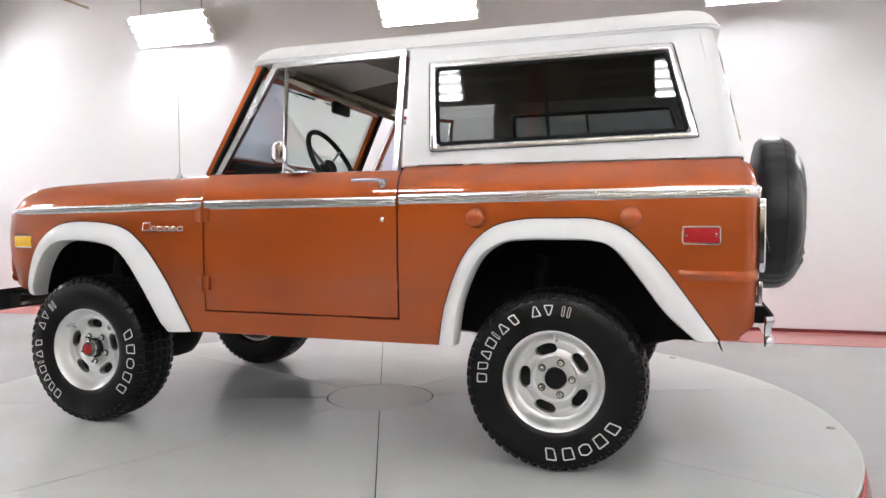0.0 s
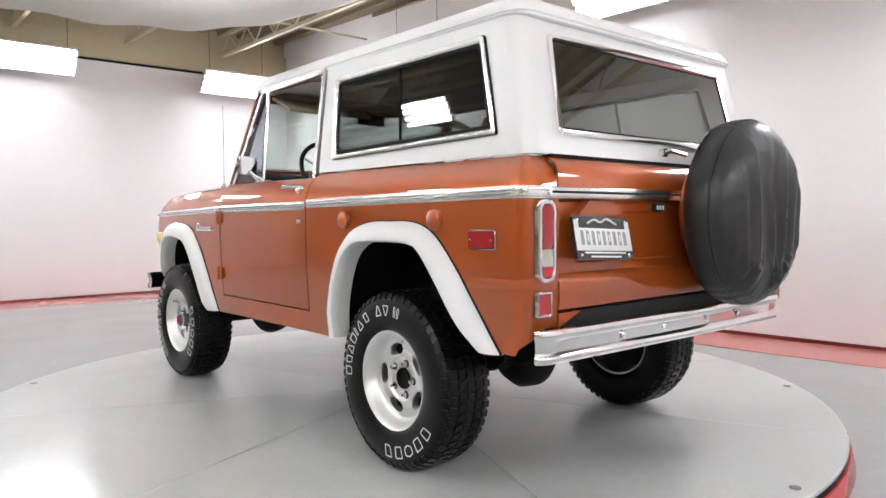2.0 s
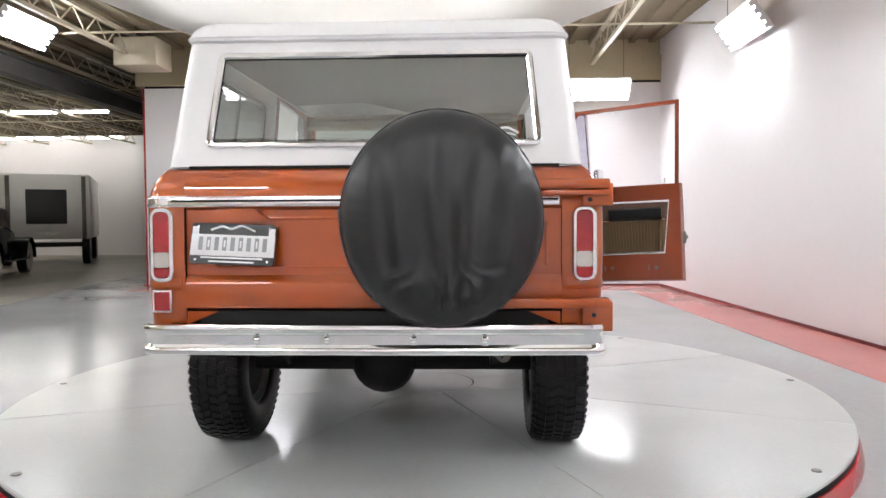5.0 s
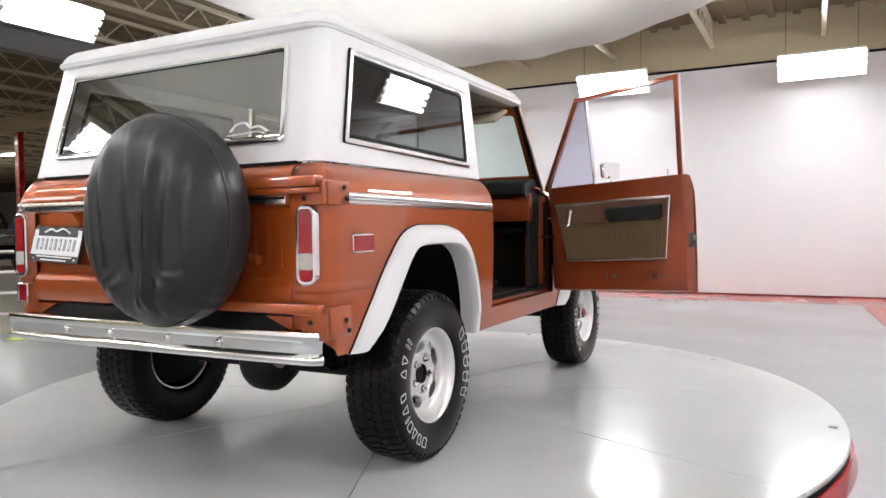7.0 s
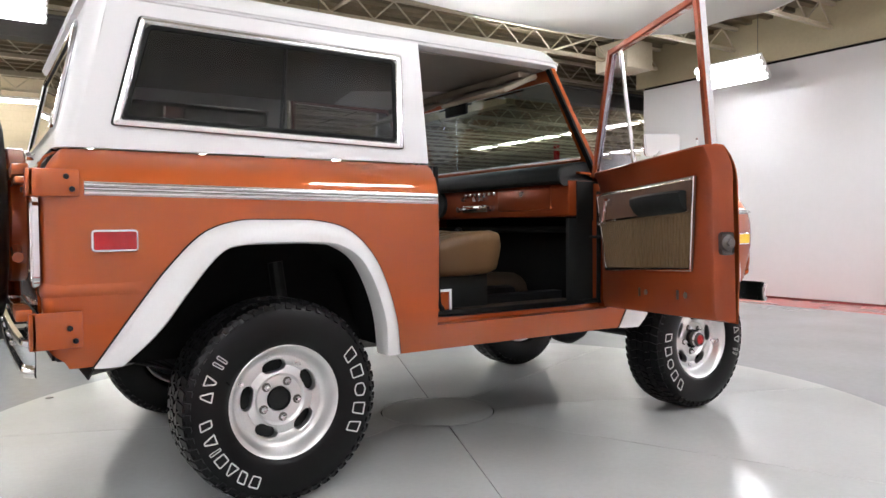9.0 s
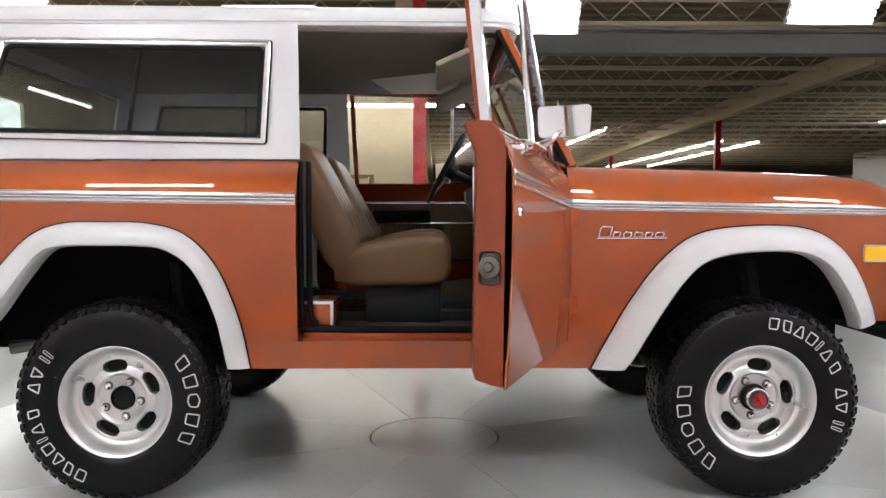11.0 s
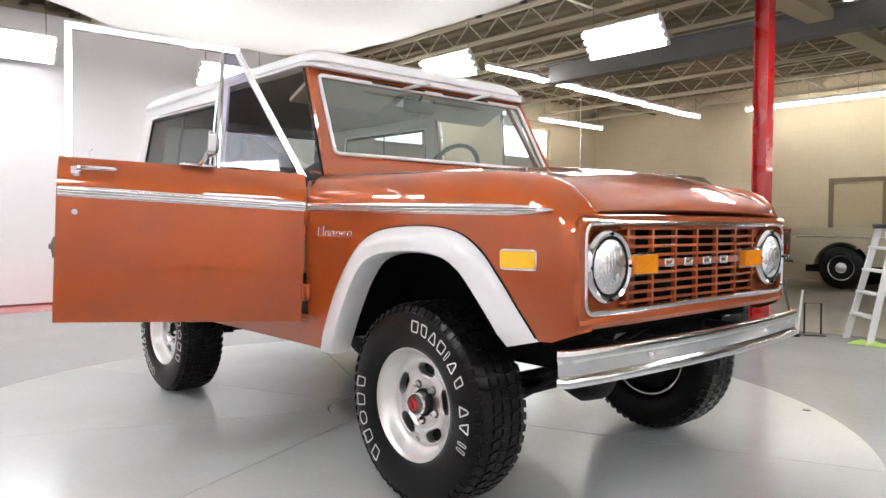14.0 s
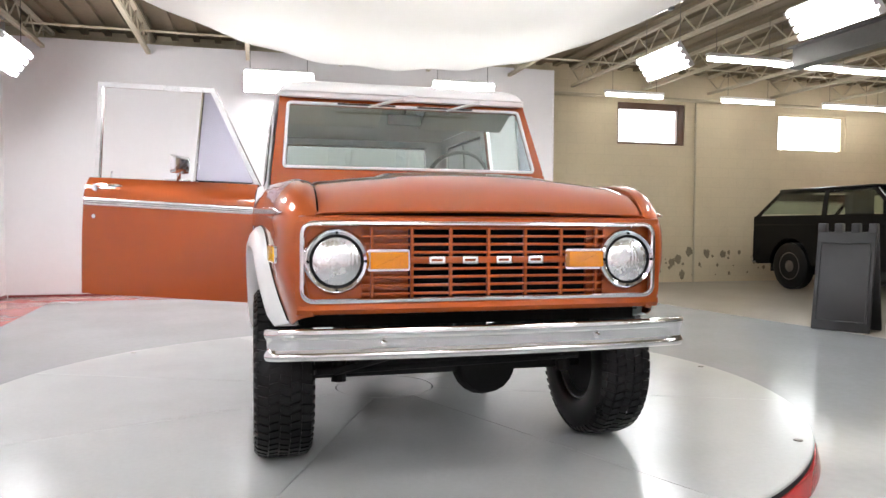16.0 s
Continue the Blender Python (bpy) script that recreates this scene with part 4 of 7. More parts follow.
for k in range(7):
    y = -0.45 + 0.15 * k
    part("upright", boxes((GX - 0.012, GX + 0.006, y - 0.006, y + 0.006, 0.742, 1.022), bevel=0.002), COPPER, grille)
for y in (-0.205, -0.075, 0.060, 0.190):
    loop = rounded([V((GX + 0.009, y + a, 0.881 + b)) for a, b in ((-0.031, -0.0145), (0.031, -0.0145), (0.031, 0.0145), (-0.031, 0.0145))], 0.006, 2)
    part("bar_emblem", frame_ring(bmesh.new(), loop, 0.0105, 0.005, (1, 0, 0)), BRIGHT, grille, "plain bright block emblem")
part("radiator", boxes((1.66, 1.69, -0.30, 0.46, 0.70, 1.02)), LINER_SHADE, car)
part("radiator_support", boxes((1.70, 1.715, -0.64, -0.30, 0.70, 1.03)), COPPER, car)
part("radiator_support", boxes((1.70, 1.715, 0.44, 0.64, 0.70, 1.03)), COPPER, car)
# black plate added behind the grille as its shade
part("nose_shadow_plate", boxes((1.62, 1.64, -0.70, 0.70, 0.62, 1.03)), LINER_SHADE, car)
for s, side in SIDES:
    y0 = 0.575 if s > 0 else -0.582
    hl = part("headlamp", lathe(bmesh.new(), [(0.0005, GX - 0.065), (0.05, GX - 0.064), (0.118, GX - 0.01), (0.121, GX + 0.012), (0.117, GX + 0.026), (0.108, GX + 0.034), (0.098, GX + 0.030), (0.094, GX + 0.016), (0.080, GX - 0.018), (0.055, GX - 0.042), (0.028, GX - 0.053), (0.0005, GX - 0.055)], 48, "x", (0, y0, 0.880)), CHROME, car, "round sealed-beam headlamp in a chrome bezel")
    part("bezel_ring", lathe(bmesh.new(), [(0.088, GX + 0.014), (0.096, GX + 0.020), (0.096, GX + 0.029), (0.088, GX + 0.027)], 48, "x", (0, y0, 0.880)), RUBBER, hl)
    part("lens", lathe(bmesh.new(), [(0.090, GX + 0.018), (0.086, GX + 0.028), (0.07, GX + 0.036), (0.045, GX + 0.042), (0.02, GX + 0.045), (0.0005, GX + 0.046), (0.0005, GX + 0.042), (0.02, GX + 0.041), (0.045, GX + 0.038), (0.07, GX + 0.032), (0.085, GX + 0.022), (0.088, GX + 0.017)], 40, "x", (0, y0, 0.880)), FLUTED, hl, "fluted clear lens")
    part("bulb_shield", lathe(bmesh.new(), [(0.0005, GX - 0.055), (0.012, GX - 0.055), (0.016, GX - 0.02), (0.012, GX - 0.012), (0.0005, GX - 0.010)], 16, "x", (0, y0, 0.880)), BRIGHT, hl)
    for a in range(4):
        q = math.pi / 2 * a
        part("bezel_screw", lathe(bmesh.new(), [(0.0005, GX + 0.03), (0.006, GX + 0.03), (0.005, GX + 0.038), (0.0005, GX + 0.039)], 8, "x", (0, y0 + 0.104 * math.cos(q), 0.880 + 0.104 * math.sin(q))), RUBBER, hl)
    loop = rounded([V((GX + 0.006, s * y, z)) for y, z in ((0.312, 0.842), (0.470, 0.842), (0.470, 0.922), (0.312, 0.922))][::s], 0.010, 3)
    sg = part("turn_signal", slab(bmesh.new(), loop, 0.012, (1, 0, 0)), CHROME, grille, "orange front signal lamp")
    part("lens", slab(bmesh.new(), [p + V((0.012, 0, 0)) for p in inset(loop, 0.009)[0]], 0.020, (1, 0, 0)), AMBER_DEEP, sg)


def bumper(sign, xf, dz=0.0, k=1.0, bow=0.012):
    """Chrome blade bumper whose ends turn back."""
    bm = bmesh.new()
    plan = []
    for y in lerp(-0.80, 0.80, 24):
        plan.append((xf - bow * (y / 0.8) ** 2, y, 0))
    end = [(xf - bow - 0.005, 0.822, 0.4), (xf - bow - 0.014, 0.838, 0.8), (xf - bow - 0.026, 0.846, 1.2)]
    plan = [(x, -y, -a) for x, y, a in end[::-1]] + plan + end
    sect = [(-0.004, 0.664), (0.010, 0.662), (0.014, 0.650), (0.012, 0.636), (0.004, 0.626), (0.002, 0.590), (0.008, 0.582), (0.013, 0.574), (0.013, 0.562), (0.006, 0.552), (-0.004, 0.551), (-0.002, 0.560), (-0.006, 0.600), (-0.004, 0.650)]
    rings = []
    for x, y, a in plan:
        rings.append([V((sign * (x + o * math.cos(a)), y * k + o * math.sin(a), z + dz)) for o, z in sect])
    loft(bm, rings)
    return bm


fb = part("front_bumper", bumper(1, 1.872, -0.022, 0.974, 0.045), CHROME, car, "chrome blade front bumper")
rb = part("rear_bumper", bumper(-1, 1.978, -0.006), CHROME, car, "chrome blade rear bumper")
for ob, sg, xf in ((fb, 1, 1.875), (rb, -1, 1.978)):
    for y in (-0.42, -0.16, 0.16, 0.42):
        if abs(y) > 0.2 or sg < 0:
            part("bumper_bolt", lathe(bmesh.new(), [(0.0005, 0), (0.014, 0), (0.012, 0.006), (0.005, 0.010), (0.0005, 0.0105)], 12, "x", (0, 0, 0)), CHROME, ob).matrix_basis = pose(sg * (xf + 0.002 - (0.017 if sg > 0 and abs(y) > 0.3 else 0)), y, 0.588 if sg > 0 else 0.604) @ Matrix.Diagonal((sg, 1, 1, 1))
for y in (-0.405, 0.405):
    part("bumper_bracket", boxes((1.60, 1.845, y - 0.02, y + 0.02, 0.585, 0.612)), UNDER, fb)
    part("bumper_bracket", boxes((-1.97, -1.70, y - 0.025, y + 0.025, 0.575, 0.645)), UNDER, rb)

# tail: gate, lamps, plate
prof = ((-1.845, 1.240), (-1.870, 1.236), (-1.895, 1.222), (-1.910, 1.195), (-1.9175, 1.155), (-1.920, 1.100), (-1.918, 1.090), (-1.902, 1.080), (-1.902, 0.835), (-1.918, 0.815), (-1.921, 0.800), (-1.921, 0.735), (-1.915, 0.712), (-1.895, 0.704))
gate = part("tailgate", sheet([[V((x, y, z)) for y in lerp(-0.7035, 0.7035, 20)] for x, z in prof], 0.008), COPPER, car, "copper tailgate with a pressed panel")
part("gate_moulding", boxes((-1.930, -1.918, -0.695, 0.862 - 0.10, 1.092, 1.132), bevel=0.004), BRIGHT, gate, "ribbed bright moulding")
part("gate_moulding_rib", boxes((-1.9325, -1.929, -0.69, 0.75, 1.110, 1.118)), UNDER, gate)
loop = rounded([V((-1.903, y, z)) for y, z in ((-0.60, 0.86), (0.60, 0.86), (0.60, 1.055), (-0.60, 1.055))], 0.02, 3)
for y in (-0.702, 0.702):
    part("gate_shut_gap", boxes((-1.897, -1.85, y - 0.010, y + 0.010, 0.71, 1.15)), LINER_SHADE, gate)
part("gate_bead", frame_ring(bmesh.new(), loop, 0.012, 0.004, (-1, 0, 0)), COPPER, gate)
part("tail_crossmember", boxes((-1.90, -1.80, -0.66, 0.66, 0.60, 0.70), bevel=0.01), UNDER, car)
for s, side in SIDES:
    bm = bmesh.new()
    loft(bm, [[V((x, s * y, z)) for y, z in ((0.70, 0.70), (0.70, 0.65), (0.58, 0.70))] for x in (-1.915, -1.86)])
    part("gusset", bm, COPPER, car)
    loop = rounded([V((-1.921, s * y, z)) for y, z in ((0.741, 0.812), (0.829, 0.812), (0.829, 1.088), (0.741, 1.088))], 0.040, 6)
    tl = part("tail_lamp", frame_ring(bmesh.new(), loop, 0.018, 0.020, (-1, 0, 0)), CHROME, car, "upright chrome-rimmed tail lamp")
    for nm, za, zb, m in (("red_lens", 0.925, 1.070, RED_LENS), ("clear_lens", 0.866, 0.923, WHITE_LENS), ("red_lens", 0.830, 0.864, RED_LENS)):
        ll = rounded([V((-1.922, s * y, z)) for y, z in ((0.757, za), (0.813, za), (0.813, zb), (0.757, zb))], 0.012, 3)
        part(nm, slab(bmesh.new(), ll, 0.016, (-1, 0, 0)), m, tl)
    if s > 0:
        loop = rounded([V((-1.921, s * y, z)) for y, z in ((0.752, 0.697), (0.826, 0.697), (0.826, 0.782), (0.752, 0.782))], 0.006, 3)
        rl = part("reflector_lamp", frame_ring(bmesh.new(), loop, 0.010, 0.012, (-1, 0, 0)), CHROME, car, "small square red reflector lamp")
        part("lens", slab(bmesh.new(), inset(loop, 0.008)[0] if inset(loop, 0.008)[1].x else loop, 0.008, (-1, 0, 0)), RED_LENS, rl)
# licence plate in its black frame; the number is drawn as bars
PM = pose(-1.952, 0.508, 0.953, 0, 13, 0) @ pose(0, 0, 0, 2.5, 0, 0)
loop = rounded([V((-0.006, y, z)) for y, z in ((-0.158, -0.076), (0.158, -0.076), (0.158, 0.076), (-0.158, 0.076))], 0.012, 4)
lp = part("licence_plate", slab(bmesh.new(), loop, 0.012, (1, 0, 0)), INK, car, "white plate in a black dealer frame")
lp.matrix_basis = PM
part("plate_face", boxes((-0.0075, -0.006, -0.1565, 0.1565, -0.046, 0.034), bevel=0.0005), PLATE_W, lp)
for y in (-0.143, 0.143):
    part("frame_tab", boxes((-0.0075, -0.006, y - 0.012, y + 0.012, 0.034, 0.062), bevel=0.0005), PLATE_W, lp)
GREYINK = mat("grey_plate_ink", (0.30, 0.31, 0.33), 0.5, 0, 0.05)
for k in range(9):
    y = -0.120 + 0.030 * k
    part("number_bar", boxes((-0.0085, -0.0075, y - 0.008, y + 0.008, -0.026, 0.024)), GREYINK, lp)
    if k % 2:
        part("number_gap", boxes((-0.0090, -0.0085, y - 0.003, y + 0.003, -0.014, 0.012)), PLATE_W, lp)
part("caption_bar", boxes((-0.0075, -0.006, -0.115, 0.115, -0.056, -0.050)), PLATE_W, lp)
part("caption_bar", boxes((-0.0075, -0.006, -0.085, 0.085, -0.070, -0.064)), PLATE_W, lp)
bm = bmesh.new()
tube(bm, catmull([(-0.008, 0.085, 0.050), (-0.008, 0.045, 0.064), (-0.008, 0.010, 0.056), (-0.008, -0.030, 0.068), (-0.008, -0.080, 0.050)], 5), 0.004, 6)
part("frame_emblem", bm, PLATE_W, lp, "white swept line emblem")
for y, z in ((-0.135, 0.062), (0.135, 0.062), (-0.135, -0.062), (0.135, -0.062)):
    part("plate_screw", lathe(bmesh.new(), [(0.0005, -0.006), (0.006, -0.006), (0.005, -0.009), (0.0005, -0.0095)], 8, "x", (0, y, z)), BRIGHT, lp)
em = part("gate_emblem", boxes((-1.918, -1.900, 0.055, 0.125, 1.045, 1.082), bevel=0.003), INK, gate, "small black block emblem")
for k in range(3):
    part("emblem_bar", boxes((-1.920, -1.917, 0.066 + 0.019 * k, 0.078 + 0.019 * k, 1.056, 1.072)), PLATE_W, em)
for k in range(3):
    part("gate_rib", boxes((-1.908, -1.901, -0.655 + 0.06 * k, -0.643 + 0.06 * k, 0.87, 1.03), bevel=0.003), COPPER, gate)
bm = bmesh.new()
loft(bm, [[V((x, 0.50 + a, z)) for a, z in ((-0.13, 1.035), (0.13, 1.035), (0.07, 1.085), (-0.07, 1.085))] for x in (-1.905, -1.945)])
part("plate_lamp", bm, COPPER, car, "copper plate-lamp housing")

# fuel caps on the left flank
for x in (-0.852, -1.464):
    z = 1.020
    cap = part("fuel_cap", lathe(bmesh.new(), [(0.0005, 0.0), (0.040, 0.0), (0.040, 0.008), (0.036, 0.022), (0.024, 0.030), (0.0005, 0.033)], 28, "y", (x, flank(z) - 0.002, z)), COPPER, car, "round copper fuel cap")
    for a in range(6):
        q = math.pi / 3 * a
        bm = bmesh.new()
        lathe(bm, [(0.0005, 0), (0.006, 0), (0.005, 0.006), (0.0005, 0.007)], 8, "y", (x + 0.037 * math.cos(q), flank(z) + 0.010, z + 0.037 * math.sin(q)))
        part("cap_lug", bm, COPPER, cap)

# ---------------------------------------------------------------- doors (built closed; the right one is swung open)
HX, HY = 0.462, 0.846


def door(s, swing):
    hinge = V((HX, s * HY, 0))

    def loc(x, y, z):
        return V((x, y, z)) - hinge

    x0, x1 = -0.504, 0.434 if swing else 0.458
    zs = door_cells()
    skin = [[loc(x, s * flank(z), z) for z in zs] + [loc(x, s * 0.775, 1.226)] for x in [x0] + lerp(x0 + 0.01, x1 - 0.01, 24) + [x1]]
    d = part("door", sheet(skin, 0.004), COPPER, car, "copper door standing open" if swing else "copper door, shut")
    d.matrix_basis = Matrix.Translation(hinge) @ pose(0, 0, 0, 0, 0, swing) @ pose(0, 0, 0.85, 0, 2.4 if swing else 0, 0) @ pose(0, 0, -0.85)
    # inner shell with its rolled edges
    inner = []
    for x, e in ((x0 + 0.002, 0), (x0 + 0.006, 0.05), (x0 + 0.015, 0.075), (x0 + 0.03, 0.085), (x1 - 0.10, 0.085), (x1 - 0.05, 0.06), (x1 - 0.01, 0.035), (x1 - 0.002, 0)):
        col = []
        for z, f in ((0.596, 0), (0.598, 0.5), (0.606, 0.9), (0.63, 1.0), (0.9, 1.0), (1.15, 1.0), (1.195, 1.0), (1.218, 0.9), (1.224, 0.8)):
            col.append(loc(x, s * (min(flank(z), 0.85) - 0.006 - e * f), z))
        inner.append(col)
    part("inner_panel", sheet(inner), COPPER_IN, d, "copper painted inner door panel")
    # trim card
    yi = s * 0.752
    corners = [(0.338, 1.122), (-0.425, 1.122), (-0.388, 0.778), (0.268, 0.774)]
    loop = [loc(x, yi, z) for x, z in corners]
    out = (0, -s, 0)
    card = part("door_card", slab(bmesh.new(), loop, 0.008, out), DOORCARD, d, "brown ribbed door card")
    part("card_trim", frame_ring(bmesh.new(), loop if (inset(loop, 0.01)[0][0] - sum(loop, V()) / 4).length < (loop[0] - sum(loop, V()) / 4).length else loop[::-1], 0.019, 0.013, out), CHROME, card, "bright card surround")
    top = [loc(x, yi - s * 0.008, z) for x, z in ((0.320, 1.110), (-0.411, 1.109), (-0.398, 1.0), (0.302, 0.995))]
    part("wood_strip", slab(bmesh.new(), top, 0.003, out), WALNUT, card)
    part("card_bead", slab(bmesh.new(), [loc(x, yi - s * 0.008, z) for x, z in ((0.302, 1.0), (-0.395, 1.003), (-0.395, 0.995), (0.302, 0.992))], 0.006, out), CHROME, card)
    for k in range(34):
        t = k / 33
        xa, xb = 0.29 - 0.675 * t, 0.25 - 0.625 * t
        bm = bmesh.new()
        tube(bm, (loc(xa, yi - s * 0.008, 0.986), loc(xb, yi - s * 0.008, 0.79)), 0.0045, 5)
        part("rib", bm, DOORCARD, card)
    bm = bmesh.new()
    a, b = (-0.045, -0.375)
    rings = []
    for u in lerp(0, 1, 8):
        x = a + (b - a) * u
        k = 0.35 + 0.65 * math.sin(math.pi * min(1, 0.12 + u * 0.86)) ** 0.5
        rings.append([loc(x, yi - s * (0.006 + o * k), z) for o, z in ((0.0, 1.072), (0.055, 1.076), (0.072, 1.066), (0.070, 1.045), (0.045, 1.015), (0.012, 0.995), (0.0, 0.995))])
    loft(bm, rings)
    part("armrest", bm, VINYL, d, "padded black armrest")
    bm = bmesh.new()
    tube(bm, [loc(0.205, yi - s * 0.01, 1.075), loc(0.205, yi - s * 0.035, 1.075), loc(0.22, yi - s * 0.038, 1.005), loc(0.225, yi - s * 0.04, 0.985)], 0.009, 8)
    lathe(bm, [(0.0005, -0.012), (0.018, -0.012), (0.018, 0.012), (0.0005, 0.012)], 14, "y", loc(0.205, yi - s * 0.025, 1.075))
    lathe(bm, [(0.0005, -0.02), (0.011, -0.02), (0.011, 0.01), (0.0005, 0.01)], 12, "y", loc(0.226, yi - s * 0.05, 0.983))
    part("window_crank", bm, CHROME, d, "chrome window crank")
    for x in (-0.05, -0.33):
        bm = lathe(bmesh.new(), [(0.0005, -0.002), (0.012, -0.002), (0.010, 0.003), (0.0005, 0.003)], 10, "y", loc(x, s * 0.755, 0.688))
        part("drain_plug", bm, STEEL, d)
        bm = bmesh.new()
        box(bm, *sorted((loc(x + 0.05, 0, 0).x, loc(x + 0.044, 0, 0).x)), *sorted((loc(0, s * 0.757, 0).y, loc(0, s * 0.75, 0).y)), 0.67, 0.705)
        part("drain_slot", bm, STEEL, d)
    # latch on the rear edge
    bm = bmesh.new()
    box(bm, *sorted((loc(x0 - 0.004, 0, 0).x, loc(x0 + 0.002, 0, 0).x)), *sorted((loc(0, s * 0.835, 0).y, loc(0, s * 0.785, 0).y)), 0.835, 0.915, bevel=0.012)
    lathe(bm, [(0.0005, -0.020), (0.010, -0.020), (0.013, -0.012), (0.026, -0.010), (0.028, 0.0), (0.0005, 0.0)], 18, "x", loc(x0 - 0.004, s * 0.81, 0.878))
    part("latch", bm, STEEL, d, "steel door latch")
    # outside: moulding, handle, lock
    bm = flat_strip(bmesh.new(), -0.500, 0.432 if swing else 0.455, 1.090, 0.040, s, dz=-0.010)
    bmesh.ops.translate(bm, verts=bm.verts, vec=-hinge)
    dm = part("door_moulding", bm, BRIGHT, d, "ribbed bright side moulding")
    bm = flat_strip(bmesh.new(), -0.498, 0.430 if swing else 0.453, 1.090, 0.011, s, dz=-0.010, lift=0.0045)
    bmesh.ops.translate(bm, verts=bm.verts, vec=-hinge)
    part("inlay", bm, STEEL, dm, "dark inlay")
    bm = bmesh.new()
    yo = s * (flank(1.170) + 0.0)
    tube(bm, catmull([loc(-0.300, yo + s * 0.012, 1.178), loc(-0.315, yo + s * 0.034, 1.180), loc(-0.38, yo + s * 0.038, 1.180), loc(-0.43, yo + s * 0.034, 1.178), loc(-0.455, yo + s * 0.006, 1.176)], 5), 0.0085, 8)
    lathe(bm, [(0.0005, 0.0), (0.020, 0.0), (0.018, s * 0.026), (0.010, s * 0.034), (0.0005, s * 0.034)], 16, "y", loc(-0.440, yo - s * 0.004, 1.165))
    part("door_handle", bm, CHROME, d, "chrome door handle")
    part("door_lock", lathe(bmesh.new(), [(0.0005, 0), (0.013, 0), (0.011, s * 0.006), (0.0005, s * 0.007)], 14, "y", loc(-0.440, s * flank(1.013), 1.013)), CHROME, d)
    bm = bmesh.new()
    tube(bm, (loc(-0.40, s * 0.775, 1.222), loc(-0.40, s * 0.775, 1.258)), 0.004, 6)
    lathe(bm, [(0.0005, 0), (0.006, 0), (0.006, 0.006), (0.0005, 0.007)], 8, "z", loc(-0.40, s * 0.775, 1.255))
    part("lock_knob", bm, CHROME, d)
    # window frame, vent window and mirror
    def up(x, z):
        return loc(x, s * (0.788 - 0.10 * (z - 1.225)), z)
    fr = [(0.425, 1.222), (0.140, 1.722), (-0.494, 1.738), (-0.472, 1.222)]
    bm = bmesh.new()
    path = [up(*fr[0]), up(*fr[1]), up(*fr[2]), up(*fr[3])]
    for i, (a, b) in enumerate(zip(path, path[1:])):
        t = (b - a).normalized()
        o = V((0, s, 0))
        w = t.cross(o).normalized() * 0.0125
        loft(bm, [[p + w + o * 0.010, p - w + o * 0.010, p - w - o * 0.014, p + w - o * 0.014] for p in (a - t * 0.012, b + t * 0.012)])
    wf = part("window_frame", bm, FRAMECHROME, d, "bright window frame")
    bm = bmesh.new()
    for i, (a, b) in enumerate(zip(path, path[1:])):
        t = (b - a).normalized()
        o = V((0, s, 0))
        w = t.cross(o).normalized() * 0.013
        loft(bm, [[p + w - o * 0.013, p - w - o * 0.013, p - w * 0.8 - o * 0.024, p + w * 0.8 - o * 0.024] for p in (a - t * 0.010, b + t * 0.010)])
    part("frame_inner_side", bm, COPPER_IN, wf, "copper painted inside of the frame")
    bm = bmesh.new()
    tube(bm, (up(0.075, 1.225), up(0.085, 1.722)), 0.010, 8)
    part("vent_post", bm, CHROME, wf)
    loopv = [up(0.405, 1.228), up(0.147, 1.712), up(0.088, 1.714), up(0.078, 1.228)]
    part("vent_glass", slab(bmesh.new(), loopv, 0.004, (0, s, 0)), GLASS_VENT, wf)
    bm = bmesh.new()
    tube(bm, rounded(loopv, 0.02, 3), 0.0035, 6, closed=True)
    part("vent_seal", bm, RUBBER, wf)
    # mirror
    bm = bmesh.new()
    box(bm, -0.07, 0.07, -0.014, 0.014, -0.004, 0.006, bevel=0.003)
    bmesh.ops.translate(bm, verts=bm.verts, vec=loc(-0.005, s * 0.825, 1.224))
    tube(bm, [loc(0.0, s * 0.825, 1.228), loc(0.02, s * 0.86, 1.25), loc(0.03, s * 0.885, 1.275)], [0.014, 0.010, 0.009], 8)
    part("mirror_bracket", bm, CHROME, d, "chrome mirror bracket")
    mh = bmesh.new()
    lp2 = rounded([V((0, y, z)) for y, z in ((-0.078, -0.047), (0.078, -0.047), (0.083, 0.048), (-0.083, 0.048))], 0.016, 4)
    loft(mh, [[p * 0.55 + V((0.035, 0, 0)) for p in lp2], [p * 0.9 + V((0.02, 0, 0)) for p in lp2], lp2, [p + V((-0.008, 0, 0)) for p in lp2]])
    ob = part("mirror_head", mh, CHROME, d, "rectangular chrome door mirror")
    ob.matrix_basis = Matrix.Translation(loc(0.035, s * 0.895, 1.305)) @ pose(0, 0, 0, 0, 0, -4 if swing else 32)
    mg = bmesh.new()
    slab(mg, [p * 0.92 + V((-0.0085, 0, 0)) for p in lp2], 0.002, (-1, 0, 0))
    part("mirror_glass", mg, MIRROR, ob)
    # hinges
    for z in (1.035, 0.718):
        bm = bmesh.new()
        box(bm, HX - 0.034, HX + 0.034, min(s * 0.855, s * 0.878), max(s * 0.855, s * 0.878), z - 0.032, z + 0.032, bevel=0.005)
        tube(bm, ((HX, s * 0.880, z - 0.036), (HX, s * 0.880, z + 0.036)), 0.009, 8)
        part("door_hinge", bm, COPPER, car)
    return d


MIRROR = mat("mirror_silver", (0.9, 0.9, 0.9), 0.02, 1.0, 0.0)
door(1, 0)
door(-1, 71)
bm = bmesh.new()
tube(bm, ((0.40, -0.80, 0.93), (0.36, -1.06, 0.93)), 0.008, 6)
